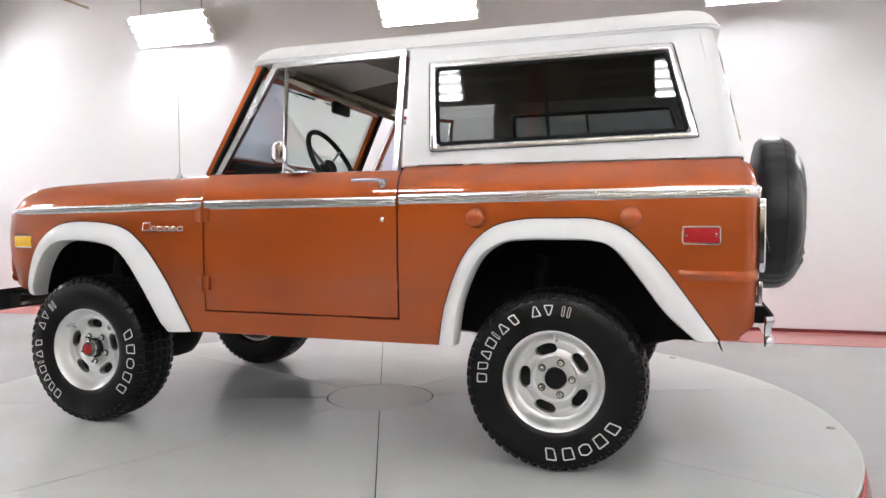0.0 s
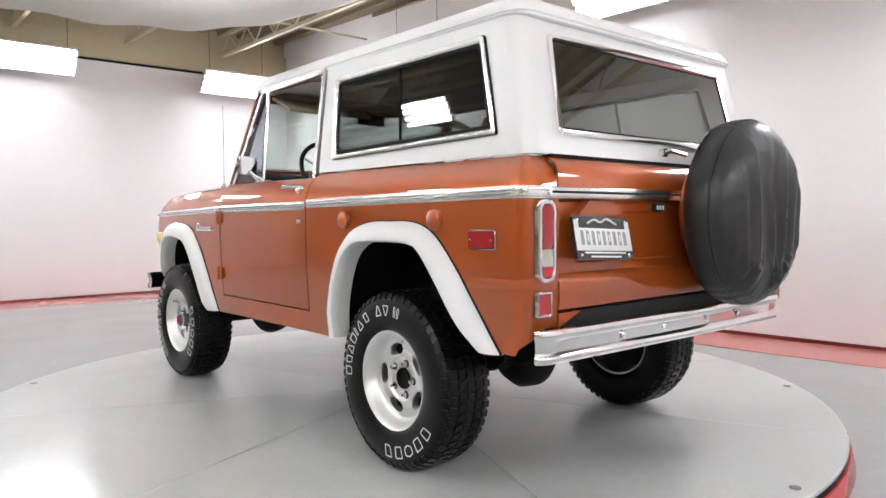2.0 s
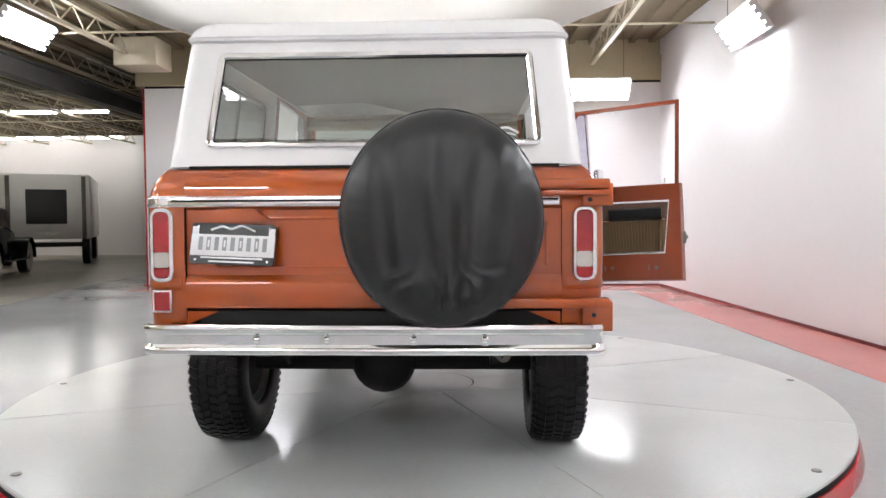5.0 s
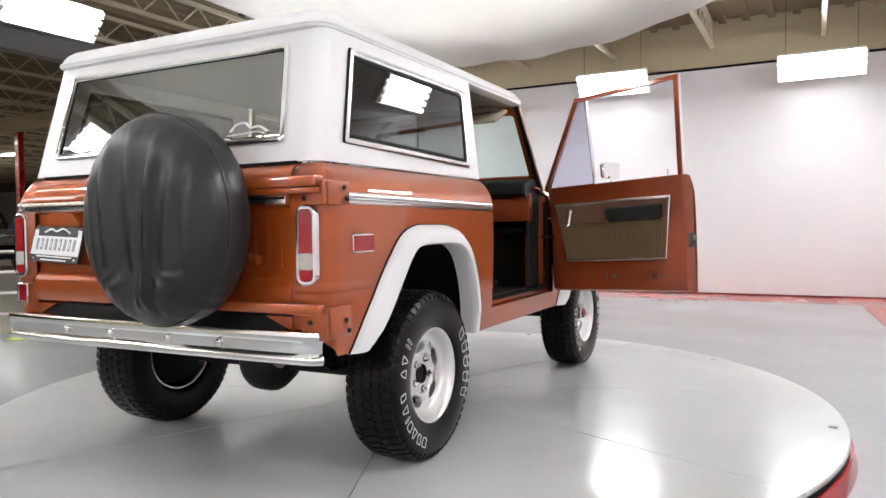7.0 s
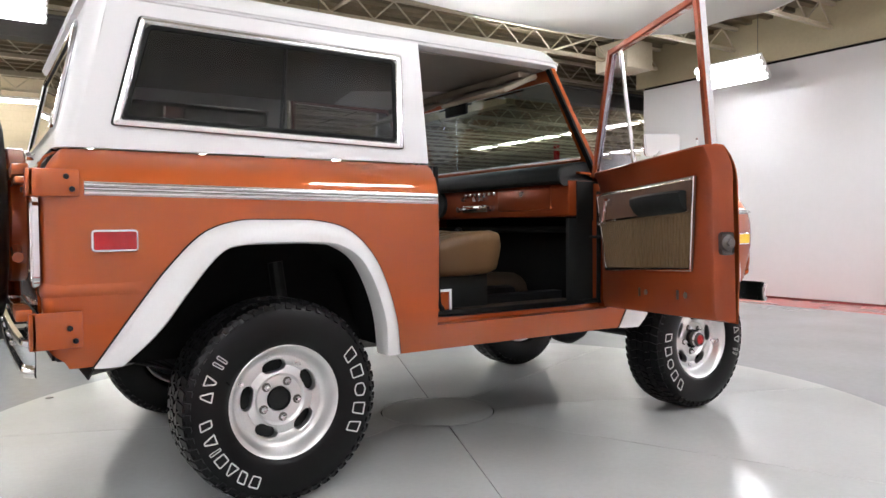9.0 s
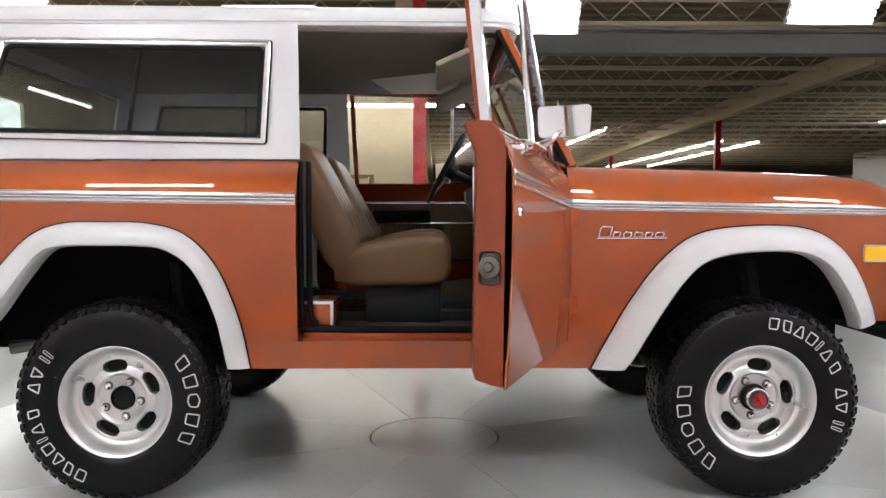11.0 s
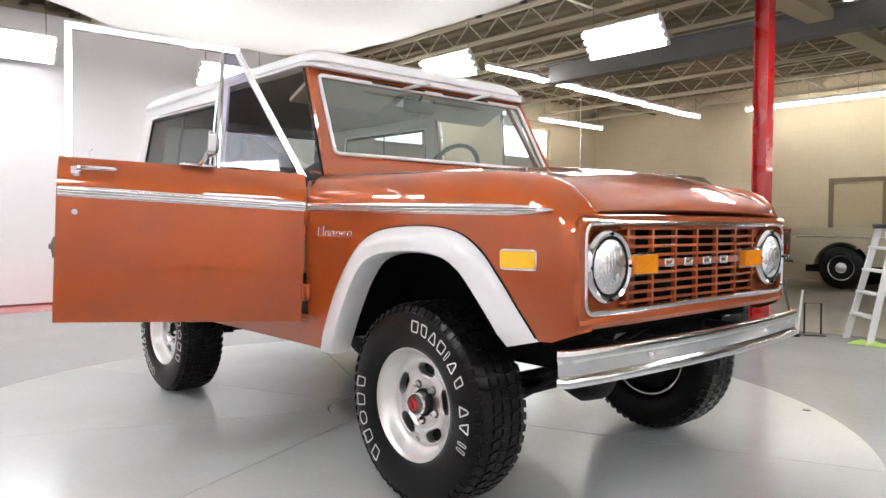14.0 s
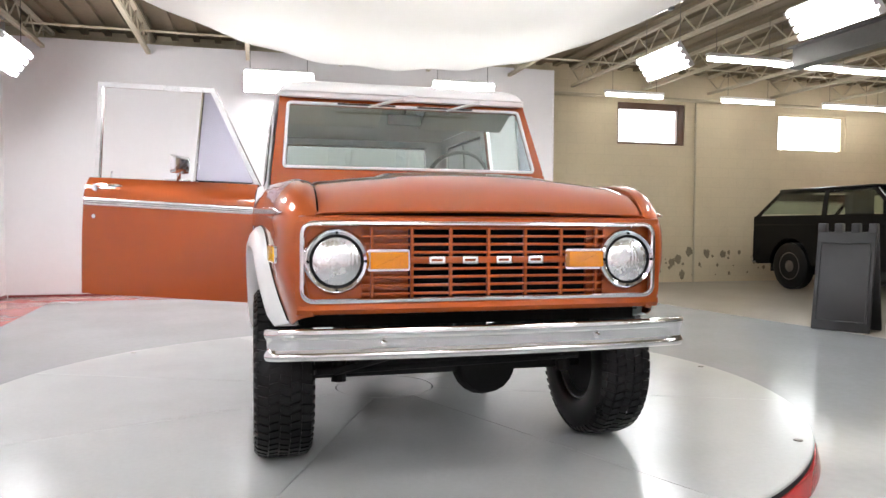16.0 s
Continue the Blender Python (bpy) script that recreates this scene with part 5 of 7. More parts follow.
part("check_strap", bm, UNDER, car)
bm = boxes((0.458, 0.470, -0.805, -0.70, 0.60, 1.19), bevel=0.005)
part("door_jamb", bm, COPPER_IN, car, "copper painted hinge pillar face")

# ---------------------------------------------------------------- hardtop and glass


def top_y(z):
    return 0.7905 - 0.10 * (z - 1.25)


top = part("hardtop", bmesh.new(), CREAM, car, "white removable steel hardtop")


def patch(ctrl, n, m, skip):
    """A grid of bilinear cells over control points; skip lists the open cells."""
    bm = bmesh.new()
    for i in range(len(ctrl) - 1):
        for j in range(len(ctrl[0]) - 1):
            if (i, j) in skip:
                continue
            a, b, c, d = ctrl[i][j], ctrl[i][j + 1], ctrl[i + 1][j + 1], ctrl[i + 1][j]
            loft(bm, [[(a + (b - a) * v) * (1 - u) + (d + (c - d) * v) * u for v in lerp(0, 1, m)] for u in lerp(0, 1, n)], closed=False)
    bmesh.ops.remove_doubles(bm, verts=bm.verts, dist=0.0004)
    return bm


for s, side in SIDES:
    def hp(x, z):
        return V((x, s * top_y(z), z))
    ctrl = [[hp(-0.512, 1.246), hp(-0.652, 1.246), hp(-1.700, 1.246), hp(-1.815, 1.246)],
            [hp(-0.513, 1.312), hp(-0.652, 1.312), hp(-1.690, 1.335), hp(-1.800, 1.335)],
            [hp(-0.522, 1.668), hp(-0.634, 1.668), hp(-1.597, 1.676), hp(-1.715, 1.676)],
            [hp(-0.525, 1.752), hp(-0.630, 1.752), hp(-1.580, 1.752), hp(-1.700, 1.752)]]
    bm = patch(ctrl, 4, 8, {(1, 1)})
    thicken(bm, 0.012)
    part("side_panel", bm, CREAM, top)
    # rounded rear corner
    rows = []
    for z in (1.246, 1.335, 1.5, 1.676, 1.752):
        xr = -1.815 + (z - 1.246) * (0.115 / 0.506)
        row = []
        for a in lerp(0, math.pi / 2, 7):
            row.append(V((xr - 0.055 * math.sin(a), s * (top_y(z) - 0.055 * (1 - math.cos(a))), z)))
        row.append(V((xr - 0.055, s * (top_y(z) - 0.075), z)))
        rows.append(row)
    part("rear_corner", sheet(rows, 0.012), CREAM, top)
    # quarter window
    q = [hp(x, z) + V((0, s * 0.002, 0)) for x, z in ((-0.634, 1.300), (-1.706, 1.322), (-1.606, 1.690), (-0.618, 1.682))]
    if s > 0:
        q = q[::-1]
    loop = rounded(q, 0.014, 3)
    if (inset(loop, 0.01)[0][0] - q[0]).length > 1 or (sum(loop, V()) / len(loop) - inset(loop, 0.01)[0][0]).length > (sum(loop, V()) / len(loop) - loop[0]).length:
        loop = loop[::-1]
    qw = part("quarter_window", frame_ring(bmesh.new(), loop, 0.023, 0.012, (0, s, 0)), BRIGHT, top, "long side window in a bright frame")
    part("edge_seal", frame_ring(bmesh.new(), [p - (sum(loop, V()) / len(loop) - p).normalized() * 0.006 for p in loop], 0.008, 0.006, (0, s, 0)), RUBBER, qw)
    l2 = rounded(shrink(q, 0.021), 0.035, 3)
    if (inset(l2, 0.01)[0][0] - l2[0]).dot(sum(l2, V()) / len(l2) - l2[0]) < 0:
        l2 = l2[::-1]
    part("seal", frame_ring(bmesh.new(), [p - V((0, s * 0.004, 0)) for p in l2], 0.018, 0.010, (0, s, 0)), RUBBER, qw, "black rubber seal")
    part("glass", slab(bmesh.new(), [p - V((0, s * 0.004, 0)) for p in shrink(q, 0.036)], 0.004, (0, s, 0)), GLASS_DARK, qw)
    bm = bmesh.new()
    tube(bm, (hp(-1.135, 1.345) - V((0, s * 0.006, 0)), hp(-1.10, 1.655) - V((0, s * 0.006, 0))), 0.008, 6)
    part("slider_bar", bm, RUBBER, qw)


def rear_pt(y, z):
    return V((-1.870 + (z - 1.246) * (0.115 / 0.506), y, z))


ctrl = [[rear_pt(y, z) for y in (-0.716 + 0.1 * (z - 1.25), -0.620 + 0.075 * (z - 1.32), 0.620 - 0.075 * (z - 1.32), 0.716 - 0.1 * (z - 1.25))] for z in (1.246, 1.330, 1.680, 1.752)]
bm = patch(ctrl, 3, 8, {(1, 1)})
thicken(bm, 0.012)
lg = part("liftgate", bm, CREAM, top, "white liftgate with a wide rear window")
q = [rear_pt(y, z) - V((0.003, 0, 0)) for y, z in ((-0.638, 1.318), (0.638, 1.318), (0.606, 1.690), (-0.606, 1.690))]
loop = rounded(q, 0.028, 3)
ctr = sum(loop, V()) / len(loop)
if (inset(loop, 0.01)[0][0] - ctr).length > (loop[0] - ctr).length:
    loop = loop[::-1]
part("window_trim", frame_ring(bmesh.new(), loop, 0.024, 0.012, (-1, 0, 0.2)), CHROME, lg, "bright rear window frame")
part("seal", frame_ring(bmesh.new(), [p + V((0.002, 0, 0)) for p in inset(loop, 0.022)[0]], 0.005, 0.008, (-1, 0, 0.2)), RUBBER, lg)
part("rear_glass", slab(bmesh.new(), [p + V((0.004, 0, 0)) for p in shrink(q, 0.03)], 0.004, (-1, 0, 0.2)), GLASS_FILM, lg)
bm = bmesh.new()
tube(bm, catmull([rear_pt(y, z) - V((0.006, 0, 0)) for y, z in ((-0.55, 1.365), (-0.51, 1.385), (-0.47, 1.383), (-0.44, 1.402), (-0.40, 1.398), (-0.37, 1.372))], 5), 0.0045, 6)
tube(bm, catmull([rear_pt(y, z) - V((0.006, 0, 0)) for y, z in ((-0.54, 1.357), (-0.50, 1.366), (-0.44, 1.362), (-0.36, 1.358))], 5), 0.003, 6)
part("window_decal", bm, PLATE_W, lg, "white swept line decal")
part("gate_gap", boxes((-1.872, -1.84, -0.70, 0.70, 1.238, 1.248)), RUBBER, lg)
bm = bmesh.new()
tube(bm, catmull([(-1.872, 0.02, 1.285), (-1.895, 0.02, 1.288), (-1.900, -0.03, 1.290), (-1.900, -0.12, 1.282)], 5), 0.009, 8)
lathe(bm, [(0.0005, -0.03), (0.018, -0.03), (0.016, 0.0), (0.0005, 0.0)], 14, "x", (-1.868, 0.02, 1.285))
part("liftgate_handle", bm, CHROME, lg, "chrome turn handle")

# roof skin: a soft crowned cap over a drip edge
def roof_outline(d, n=7):
    xf, xr, wf, wr = 0.285 - d, -1.765 + d, 0.722 - d, 0.738 - d
    pts = [V((xr, -wr, 0)), V((xf, -wf, 0)), V((xf, wf, 0)), V((xr, wr, 0))]
    return rounded(pts, max(0.02, 0.085 - d * 0.5), n)


rings = []
for d, z in ((0.02, 1.742), (0.0, 1.744), (-0.012, 1.750), (-0.014, 1.762), (-0.006, 1.782), (0.008, 1.803), (0.030, 1.820), (0.07, 1.834), (0.16, 1.850), (0.30, 1.862), (0.48, 1.868)):
    ring = []
    for p in roof_outline(d):
        fall = -0.020 * max(0, (p.x - 0.0) / 0.28) ** 2 - 0.006 * max(0, (-1.3 - p.x) / 0.45) ** 2
        ring.append(V((p.x, p.y, z + fall + 0.012 * math.sin(max(0, min(1, (p.x + 1.77) / 2.05)) * math.pi) * (1 if z > 1.76 else 0.3))))
    rings.append(ring)
bm = loft(bmesh.new(), rings)
part("roof_panel", bm, CREAM, top, "white crowned roof skin")
bm = bmesh.new()
tube(bm, [V((p.x, p.y, 1.757)) for p in roof_outline(-0.014)], 0.005, 6, closed=True)
part("drip_rail", bm, CREAM, top)
rings = [[V((p.x, p.y, z)) for p in roof_outline(0.04)] for z in (1.728, 1.738)]
part("headliner", loft(bmesh.new(), rings), HEADLINER, top, "beige headliner")
# windscreen frame
def ws(y, z):
    t = (z - 1.225) / 0.52
    return V((0.505 - 0.262 * t, y, z))


def wsy(z, a, b):
    return a + (b - a) * (z - 1.225) / 0.52


out = rounded([ws(y, z) for y, z in ((-0.785, 1.225), (0.785, 1.225), (0.722, 1.752), (-0.722, 1.752))], 0.012, 3)
inn = rounded([ws(y, z) for y, z in ((-0.712, 1.322), (0.712, 1.322), (0.678, 1.690), (-0.678, 1.690))], 0.02, 3)
back = V((-0.020, 0, -0.010))
bm = bmesh.new()
vs = [[bm.verts.new(p) for p in r] for r in (out, inn, [p + back for p in inn], [p + back for p in out])]
for ra, rb in zip(vs, vs[1:] + vs[:1]):
    for i in range(len(ra)):
        j = (i + 1) % len(ra)
        bm.faces.new((ra[i], ra[j], rb[j], rb[i]))
wsf = part("windscreen_frame", bm, COPPER, car, "copper windscreen frame")
# door seal in black, which also paints the shade on the pillar's back
for s in (-1, 1):
    bm = bmesh.new()
    rings = []
    for z in (1.235, 1.48, 1.742):
        k = V((-0.003, 0, 0)) + back
        yo, yi = s * (wsy(z, 0.787, 0.724) + 0.002), s * wsy(z, 0.760, 0.700)
        rings.append([ws(yo, z) + k, ws(yi, z) + k, ws(yi, z) + k + V((-0.012, 0, -0.006)), ws(yo, z) + k + V((-0.012, 0, -0.006))])
    loft(bm, rings)
    part("pillar_seal", bm, RUBBER, wsf, "black door seal that also darkens the shaded pillar back")
q = [ws(y, z) + V((0.003, 0, 0)) for y, z in ((-0.722, 1.312), (0.722, 1.312), (0.688, 1.700), (-0.688, 1.700))]
loop = rounded(q, 0.03, 3)
ctr = sum(loop, V()) / len(loop)
if (inset(loop, 0.01)[0][0] - ctr).length > (loop[0] - ctr).length:
    loop = loop[::-1]
part("windscreen_trim", frame_ring(bmesh.new(), loop, 0.017, 0.010, (1, 0, 0.5)), FLARE, wsf, "white bright windscreen surround")
part("windscreen_glass", slab(bmesh.new(), [p - V((0.004, 0, 0.0)) for p in shrink(q, 0.012)], 0.005, (1, 0, 0.5)), GLASS_SCREEN, wsf)
for y in (-0.05, 0.41):
    bm = bmesh.new()
    b = ws(y, 1.732) + V((0.040, 0, 0))
    tube(bm, (b + V((-0.04, 0, 0)), b + V((0.012, 0, 0.004))), 0.010, 8)
    tube(bm, (b + V((0.01, 0.02, 0.004)), b + V((0.024, -0.06, -0.016)), b + V((0.040, -0.19, -0.056))), [0.013, 0.011, 0.007], 6)
    wp = part("wiper", bm, WIPER, wsf, "chrome wiper arm")
    bm = bmesh.new()
    tube(bm, (b + V((0.030, -0.03, -0.042)), b + V((0.030, -0.36, -0.042))), 0.005, 6)
    part("blade", bm, RUBBER, wp)

# ---------------------------------------------------------------- wheels


def tyre_mesh(bm):
    P = [(0.198, -0.095), (0.204, -0.108), (0.225, -0.116), (0.262, -0.1225), (0.295, -0.122), (0.325, -0.116), (0.343, -0.108), (0.352, -0.098), (0.358, -0.08), (0.360, -0.05), (0.3605, 0.0),
         (0.360, 0.05), (0.358, 0.08), (0.352, 0.098), (0.343, 0.108), (0.325, 0.116), (0.295, 0.122), (0.262, 0.1225), (0.225, 0.116), (0.204, 0.108), (0.198, 0.095)]
    rings = [[V((r * math.cos(2 * math.pi * i / 72), h, r * math.sin(2 * math.pi * i / 72))) for i in range(72)] for r, h in P]
    loft(bm, rings, True, False)
    return bm


def tread_mesh():
    """Staggered tread blocks and shoulder lugs."""
    bm = bmesh.new()
    n = 54
    for k in range(n):
        for row, (h0, h1, sh, w, dz) in enumerate(((-0.104, -0.066, 0.0, 0.62, 0.55), (-0.060, -0.024, 0.5, 0.66, 0.2), (-0.018, 0.018, 0.0, 0.60, -0.25), (0.024, 0.060, 0.5, 0.66, 0.2), (0.066, 0.104, 0.0, 0.62, 0.55))):
            a0 = 2 * math.pi * (k + sh) / n
            da = 2 * math.pi / n * w
            sk = 0.010 / WR * (1 if row % 2 else -1)
            r0, r1 = 0.356, 0.3665
            v = []
            for r in (r0, r1):
                for a, h, s2 in ((a0, h0, 0), (a0 + da, h0, 0), (a0 + da, h1, sk), (a0, h1, sk)):
                    out = (abs(h) > 0.1)
                    rr = r - (0.009 if out else 0)
                    v.append(bm.verts.new((rr * math.cos(a + s2), h, rr * math.sin(a + s2))))
            for f in ((4, 5, 6, 7), (0, 1, 5, 4), (1, 2, 6, 5), (2, 3, 7, 6), (3, 0, 4, 7)):
                bm.faces.new([v[i] for i in f])
        for sgn in (-1, 1):
            a0 = 2 * math.pi * (k + 0.1) / n
            da = 2 * math.pi / n * 0.5
            v = []
            for r, h in ((0.350, 0.0995), (0.332, 0.1135)):
                for a, o in ((a0, 0.0), (a0, 0.006), (a0 + da, 0.006), (a0 + da, 0.0)):
                    v.append(bm.verts.new((r * math.cos(a) + 0.5 * o * math.cos(a), sgn * (h + o), r * math.sin(a) + 0.5 * o * math.sin(a))))
            for f in ((0, 1, 5, 4), (1, 2, 6, 5), (2, 3, 7, 6), (0, 3, 2, 1), (4, 5, 6, 7)):
                bm.faces.new([v[i] for i in f])
    return bm


def letter_block(kind, w, h=0.038, rc=0.288):
    """One raised white outline shape, lying on the outer wall at angle 0: v runs out from the hub, u along the rim."""
    shapes = {"block": ((-1, -1), (1, -1), (1, 1), (-1, 1)), "slant": ((-1, -1), (0.6, -1), (1, 1), (-0.6, 1)), "peak": ((-1, -1), (1, -1), (0.25, 1), (-0.25, 1)),
              "wedge": ((-0.3, -1), (0.3, -1), (1, 1), (-1, 1)), "diamond": ((-1, -0.6), (0, -1), (1, -0.6), (1, 0.6), (0, 1), (-1, 0.6))}
    bm = bmesh.new()
    pts = []
    for u, v in shapes[kind]:
        r = rc + v * h / 2
        a = -u * w / 2 / rc
        pts.append(V((r * math.cos(a), 0.1232 - 0.0012 * abs(v), r * math.sin(a))))
    loop = rounded(pts, 0.006, 2)
    ctr = sum(loop, V()) / len(loop)
    if (inset(loop, 0.003)[0][0] - ctr).length > (loop[0] - ctr).length:
        loop = loop[::-1]
    frame_ring(bm, loop, 0.0048 if w > 0.02 else 0.003, 0.0016, (0, 1, 0))
    return mesh_of("letter_block", bm, LETTER, 30)


LETTERS = {}
LETTER_PLACES = []
for ang, kind, w, h in ((-55, "block", 0.037, 0.043), (-45, "slant", 0.039, 0.043), (-35, "peak", 0.044, 0.043), (-25, "block", 0.037, 0.043), (-17.5, "block", 0.012, 0.043),
                        (-9, "peak", 0.044, 0.043), (2.5, "slant", 0.037, 0.043), (21.5, "peak", 0.044, 0.043), (32, "wedge", 0.039, 0.043), (43.5, "block", 0.012, 0.043), (48, "block", 0.012, 0.043),
                        (160, "slant", 0.050, 0.050), (174, "block", 0.045, 0.050), (188, "diamond", 0.050, 0.050), (202, "block", 0.045, 0.050), (216, "slant", 0.050, 0.050)):
    key = (kind, w, h)
    if key not in LETTERS:
        LETTERS[key] = letter_block(*key)
    LETTER_PLACES.append((ang, key))


def rim_mesh():
    """Slotted dish wheel, outer face towards +y."""
    bm = bmesh.new()
    prof = [(0.190, -0.095), (0.204, -0.095), (0.207, -0.088), (0.188, -0.070), (0.178, 0.0)]
    barrel = [(0.196, 0.095), (0.207, 0.101), (0.208, 0.106), (0.203, 0.109), (0.196, 0.106), (0.186, 0.092), (0.180, 0.078), (0.174, 0.062), (0.166, 0.052), (0.158, 0.050)]
    seg = 120

    def ring(r, h):
        return [V((r * math.cos(2 * math.pi * i / seg), h, r * math.sin(2 * math.pi * i / seg))) for i in range(seg)]
    loft(bm, [ring(r, h) for r, h in prof[::-1]], True, False)
    loft(bm, [ring(0.178, 0.0)] + [ring(r, h) for r, h in ((0.176, 0.05),)], True, False)
    loft(bm, [ring(r, h) for r, h in barrel], True, False)
    rm, hh, half = 0.124, 0.0225, radians(20.5)

    def gap(a):
        k = round((a - math.pi / 2) / (2 * math.pi / 5))
        u = (a - math.pi / 2 - k * 2 * math.pi / 5) / half
        return hh * (max(0.0, 1 - abs(u) ** 3.2)) ** 0.5 if abs(u) < 1 else 0.0

    A = [2 * math.pi * i / seg for i in range(seg)]
    G = [gap(a) for a in A]

    def pr(f, h):
        return [V((f(i) * math.cos(A[i]), h, f(i) * math.sin(A[i]))) for i in range(seg)]
    # outer web, slot wall, inner web
    loft(bm, [pr(lambda i: 0.158, 0.050), pr(lambda i: 0.150, 0.052), pr(lambda i: rm + G[i] + 0.004, 0.053), pr(lambda i: rm + G[i], 0.050), pr(lambda i: rm + G[i], 0.020)], True, False)
    loft(bm, [pr(lambda i: rm - G[i], 0.020), pr(lambda i: rm - G[i], 0.050), pr(lambda i: rm - G[i] - 0.004, 0.053), pr(lambda i: 0.094, 0.055), pr(lambda i: 0.088, 0.050), pr(lambda i: 0.084, 0.046), pr(lambda i: 0.052, 0.046), pr(lambda i: 0.046, 0.044), pr(lambda i: 0.044, 0.01)], True, False)
    return bm


TYRE_ME = mesh_of("tyre", tyre_mesh(bmesh.new()), TYRE, 50)
TREAD_ME = mesh_of("tread", tread_mesh(), TYRE, 20)
RIM_ME = mesh_of("rim", rim_mesh(), ALU, 40)
DRUM_ME = mesh_of("brake_drum", lathe(bmesh.new(), [(0.0005, -0.07), (0.165, -0.07), (0.165, 0.012), (0.0005, 0.016)], 40, "y"), UNDER)
NUT_ME = mesh_of("lug_nut", lathe(bmesh.new(), [(0.0005, 0.040), (0.0115, 0.040), (0.0115, 0.058), (0.008, 0.068), (0.0005, 0.070)], 6, "y"), CHROME, 30)
SEAT_ME = mesh_of("nut_washer", lathe(bmesh.new(), [(0.0005, 0.044), (0.017, 0.044), (0.016, 0.048), (0.0005, 0.048)], 16, "y"), STEEL, 30)


def sub(name, me, parent, label="", m=None):
    o = new(name, me)
    o.parent = parent
    if m is not None:
        o.matrix_basis = m
    return tagged(o, label)


def wheel(x, s, spin, front):
    hub = lathe(bmesh.new(), [(0.0005, 0.0), (0.043, 0.0), (0.043, 0.030), (0.0005, 0.030)], 24, "y")
    w = part("wheel", hub, UNDER, car, "slotted alloy wheel with a white-lettered tyre")
    # outer face of the wheel mesh is +y; the right side is turned round
    w.matrix_basis = pose(x, s * TRACK, WR, 0, 0, 0 if s > 0 else 180) @ pose(0, 0, 0, 0, spin, 0)
    sub("tyre", TYRE_ME, w, "black all-terrain tyre")
    sub("tread", TREAD_ME, w)
    for ang, lw in LETTER_PLACES:
        sub("letter_block", LETTERS[lw], w, "", pose(0, 0, 0, 0, -ang, 0))
    sub("rim", RIM_ME, w, "cast aluminium slotted rim")
    sub("brake_drum", DRUM_ME, w)
    for k in range(5):
        a = 2 * math.pi * k / 5 + math.pi / 2 + math.pi / 5
        m = pose(0.068 * math.cos(a), 0, 0.068 * math.sin(a))
        n = sub("lug_nut", NUT_ME, w, "", m)
        sub("nut_washer", SEAT_ME, n)
    if front:
        # solid dark ring in place of the shaded recess round the hub
        part("hub_recess", lathe(bmesh.new(), [(0.041, 0.028), (0.050, 0.028), (0.050, 0.0535), (0.048, 0.0545), (0.041, 0.0545)], 28, "y"), UNDER, w, "dark ring that paints the shade of the hub opening")
        part("locking_hub", lathe(bmesh.new(), [(0.0005, 0.02), (0.040, 0.02), (0.040, 0.070), (0.038, 0.086), (0.033, 0.098), (0.029, 0.102), (0.027, 0.097), (0.0005, 0.097)], 28, "y"), STEEL, w, "dark metal locking hub")
        part("hub_collar", lathe(bmesh.new(), [(0.0385, 0.078), (0.0415, 0.079), (0.0415, 0.087), (0.0375, 0.089)], 28, "y"), CHROME, w, "chrome hub collar")
        part("hub_dial", lathe(bmesh.new(), [(0.0005, 0.096), (0.026, 0.096), (0.024, 0.103), (0.0005, 0.104)], 20, "y"), REDCAP, w, "red hub dial")
        part("dial_bar", boxes((-0.005, 0.005, 0.102, 0.109, -0.019, 0.019), bevel=0.002), REDCAP, w)
    else:
        part("hub_bore", lathe(bmesh.new(), [(0.0005, 0.028), (0.0425, 0.028), (0.0425, 0.050), (0.040, 0.050), (0.038, 0.036), (0.0005, 0.036)], 24, "y"), UNDER, w)
    return w


wheel(WX, 1, -2, True)
wheel(-WX, 1, -55, False)
wheel(WX, -1, -152, True)
wheel(-WX, -1, 10, False)

# spare on its swing-out carrier, under a vinyl cover
SC = V((-2.068, -0.268, 1.043))
bm = bmesh.new()
face = [(r, -0.130 + 0.010 * (r / 0.30) ** 3 + 0.030 * max(0, (r - 0.25) / 0.085) ** 2) for r in [0.0005, 0.012] + lerp(0.024, 0.335, 28)]
prof = face + [(0.347, -0.070), (0.355, -0.050), (0.360, -0.030), (0.362, -0.010), (0.362, 0.020), (0.356, 0.050), (0.338, 0.068), (0.30, 0.078), (0.20, 0.078), (0.0005, 0.076)]
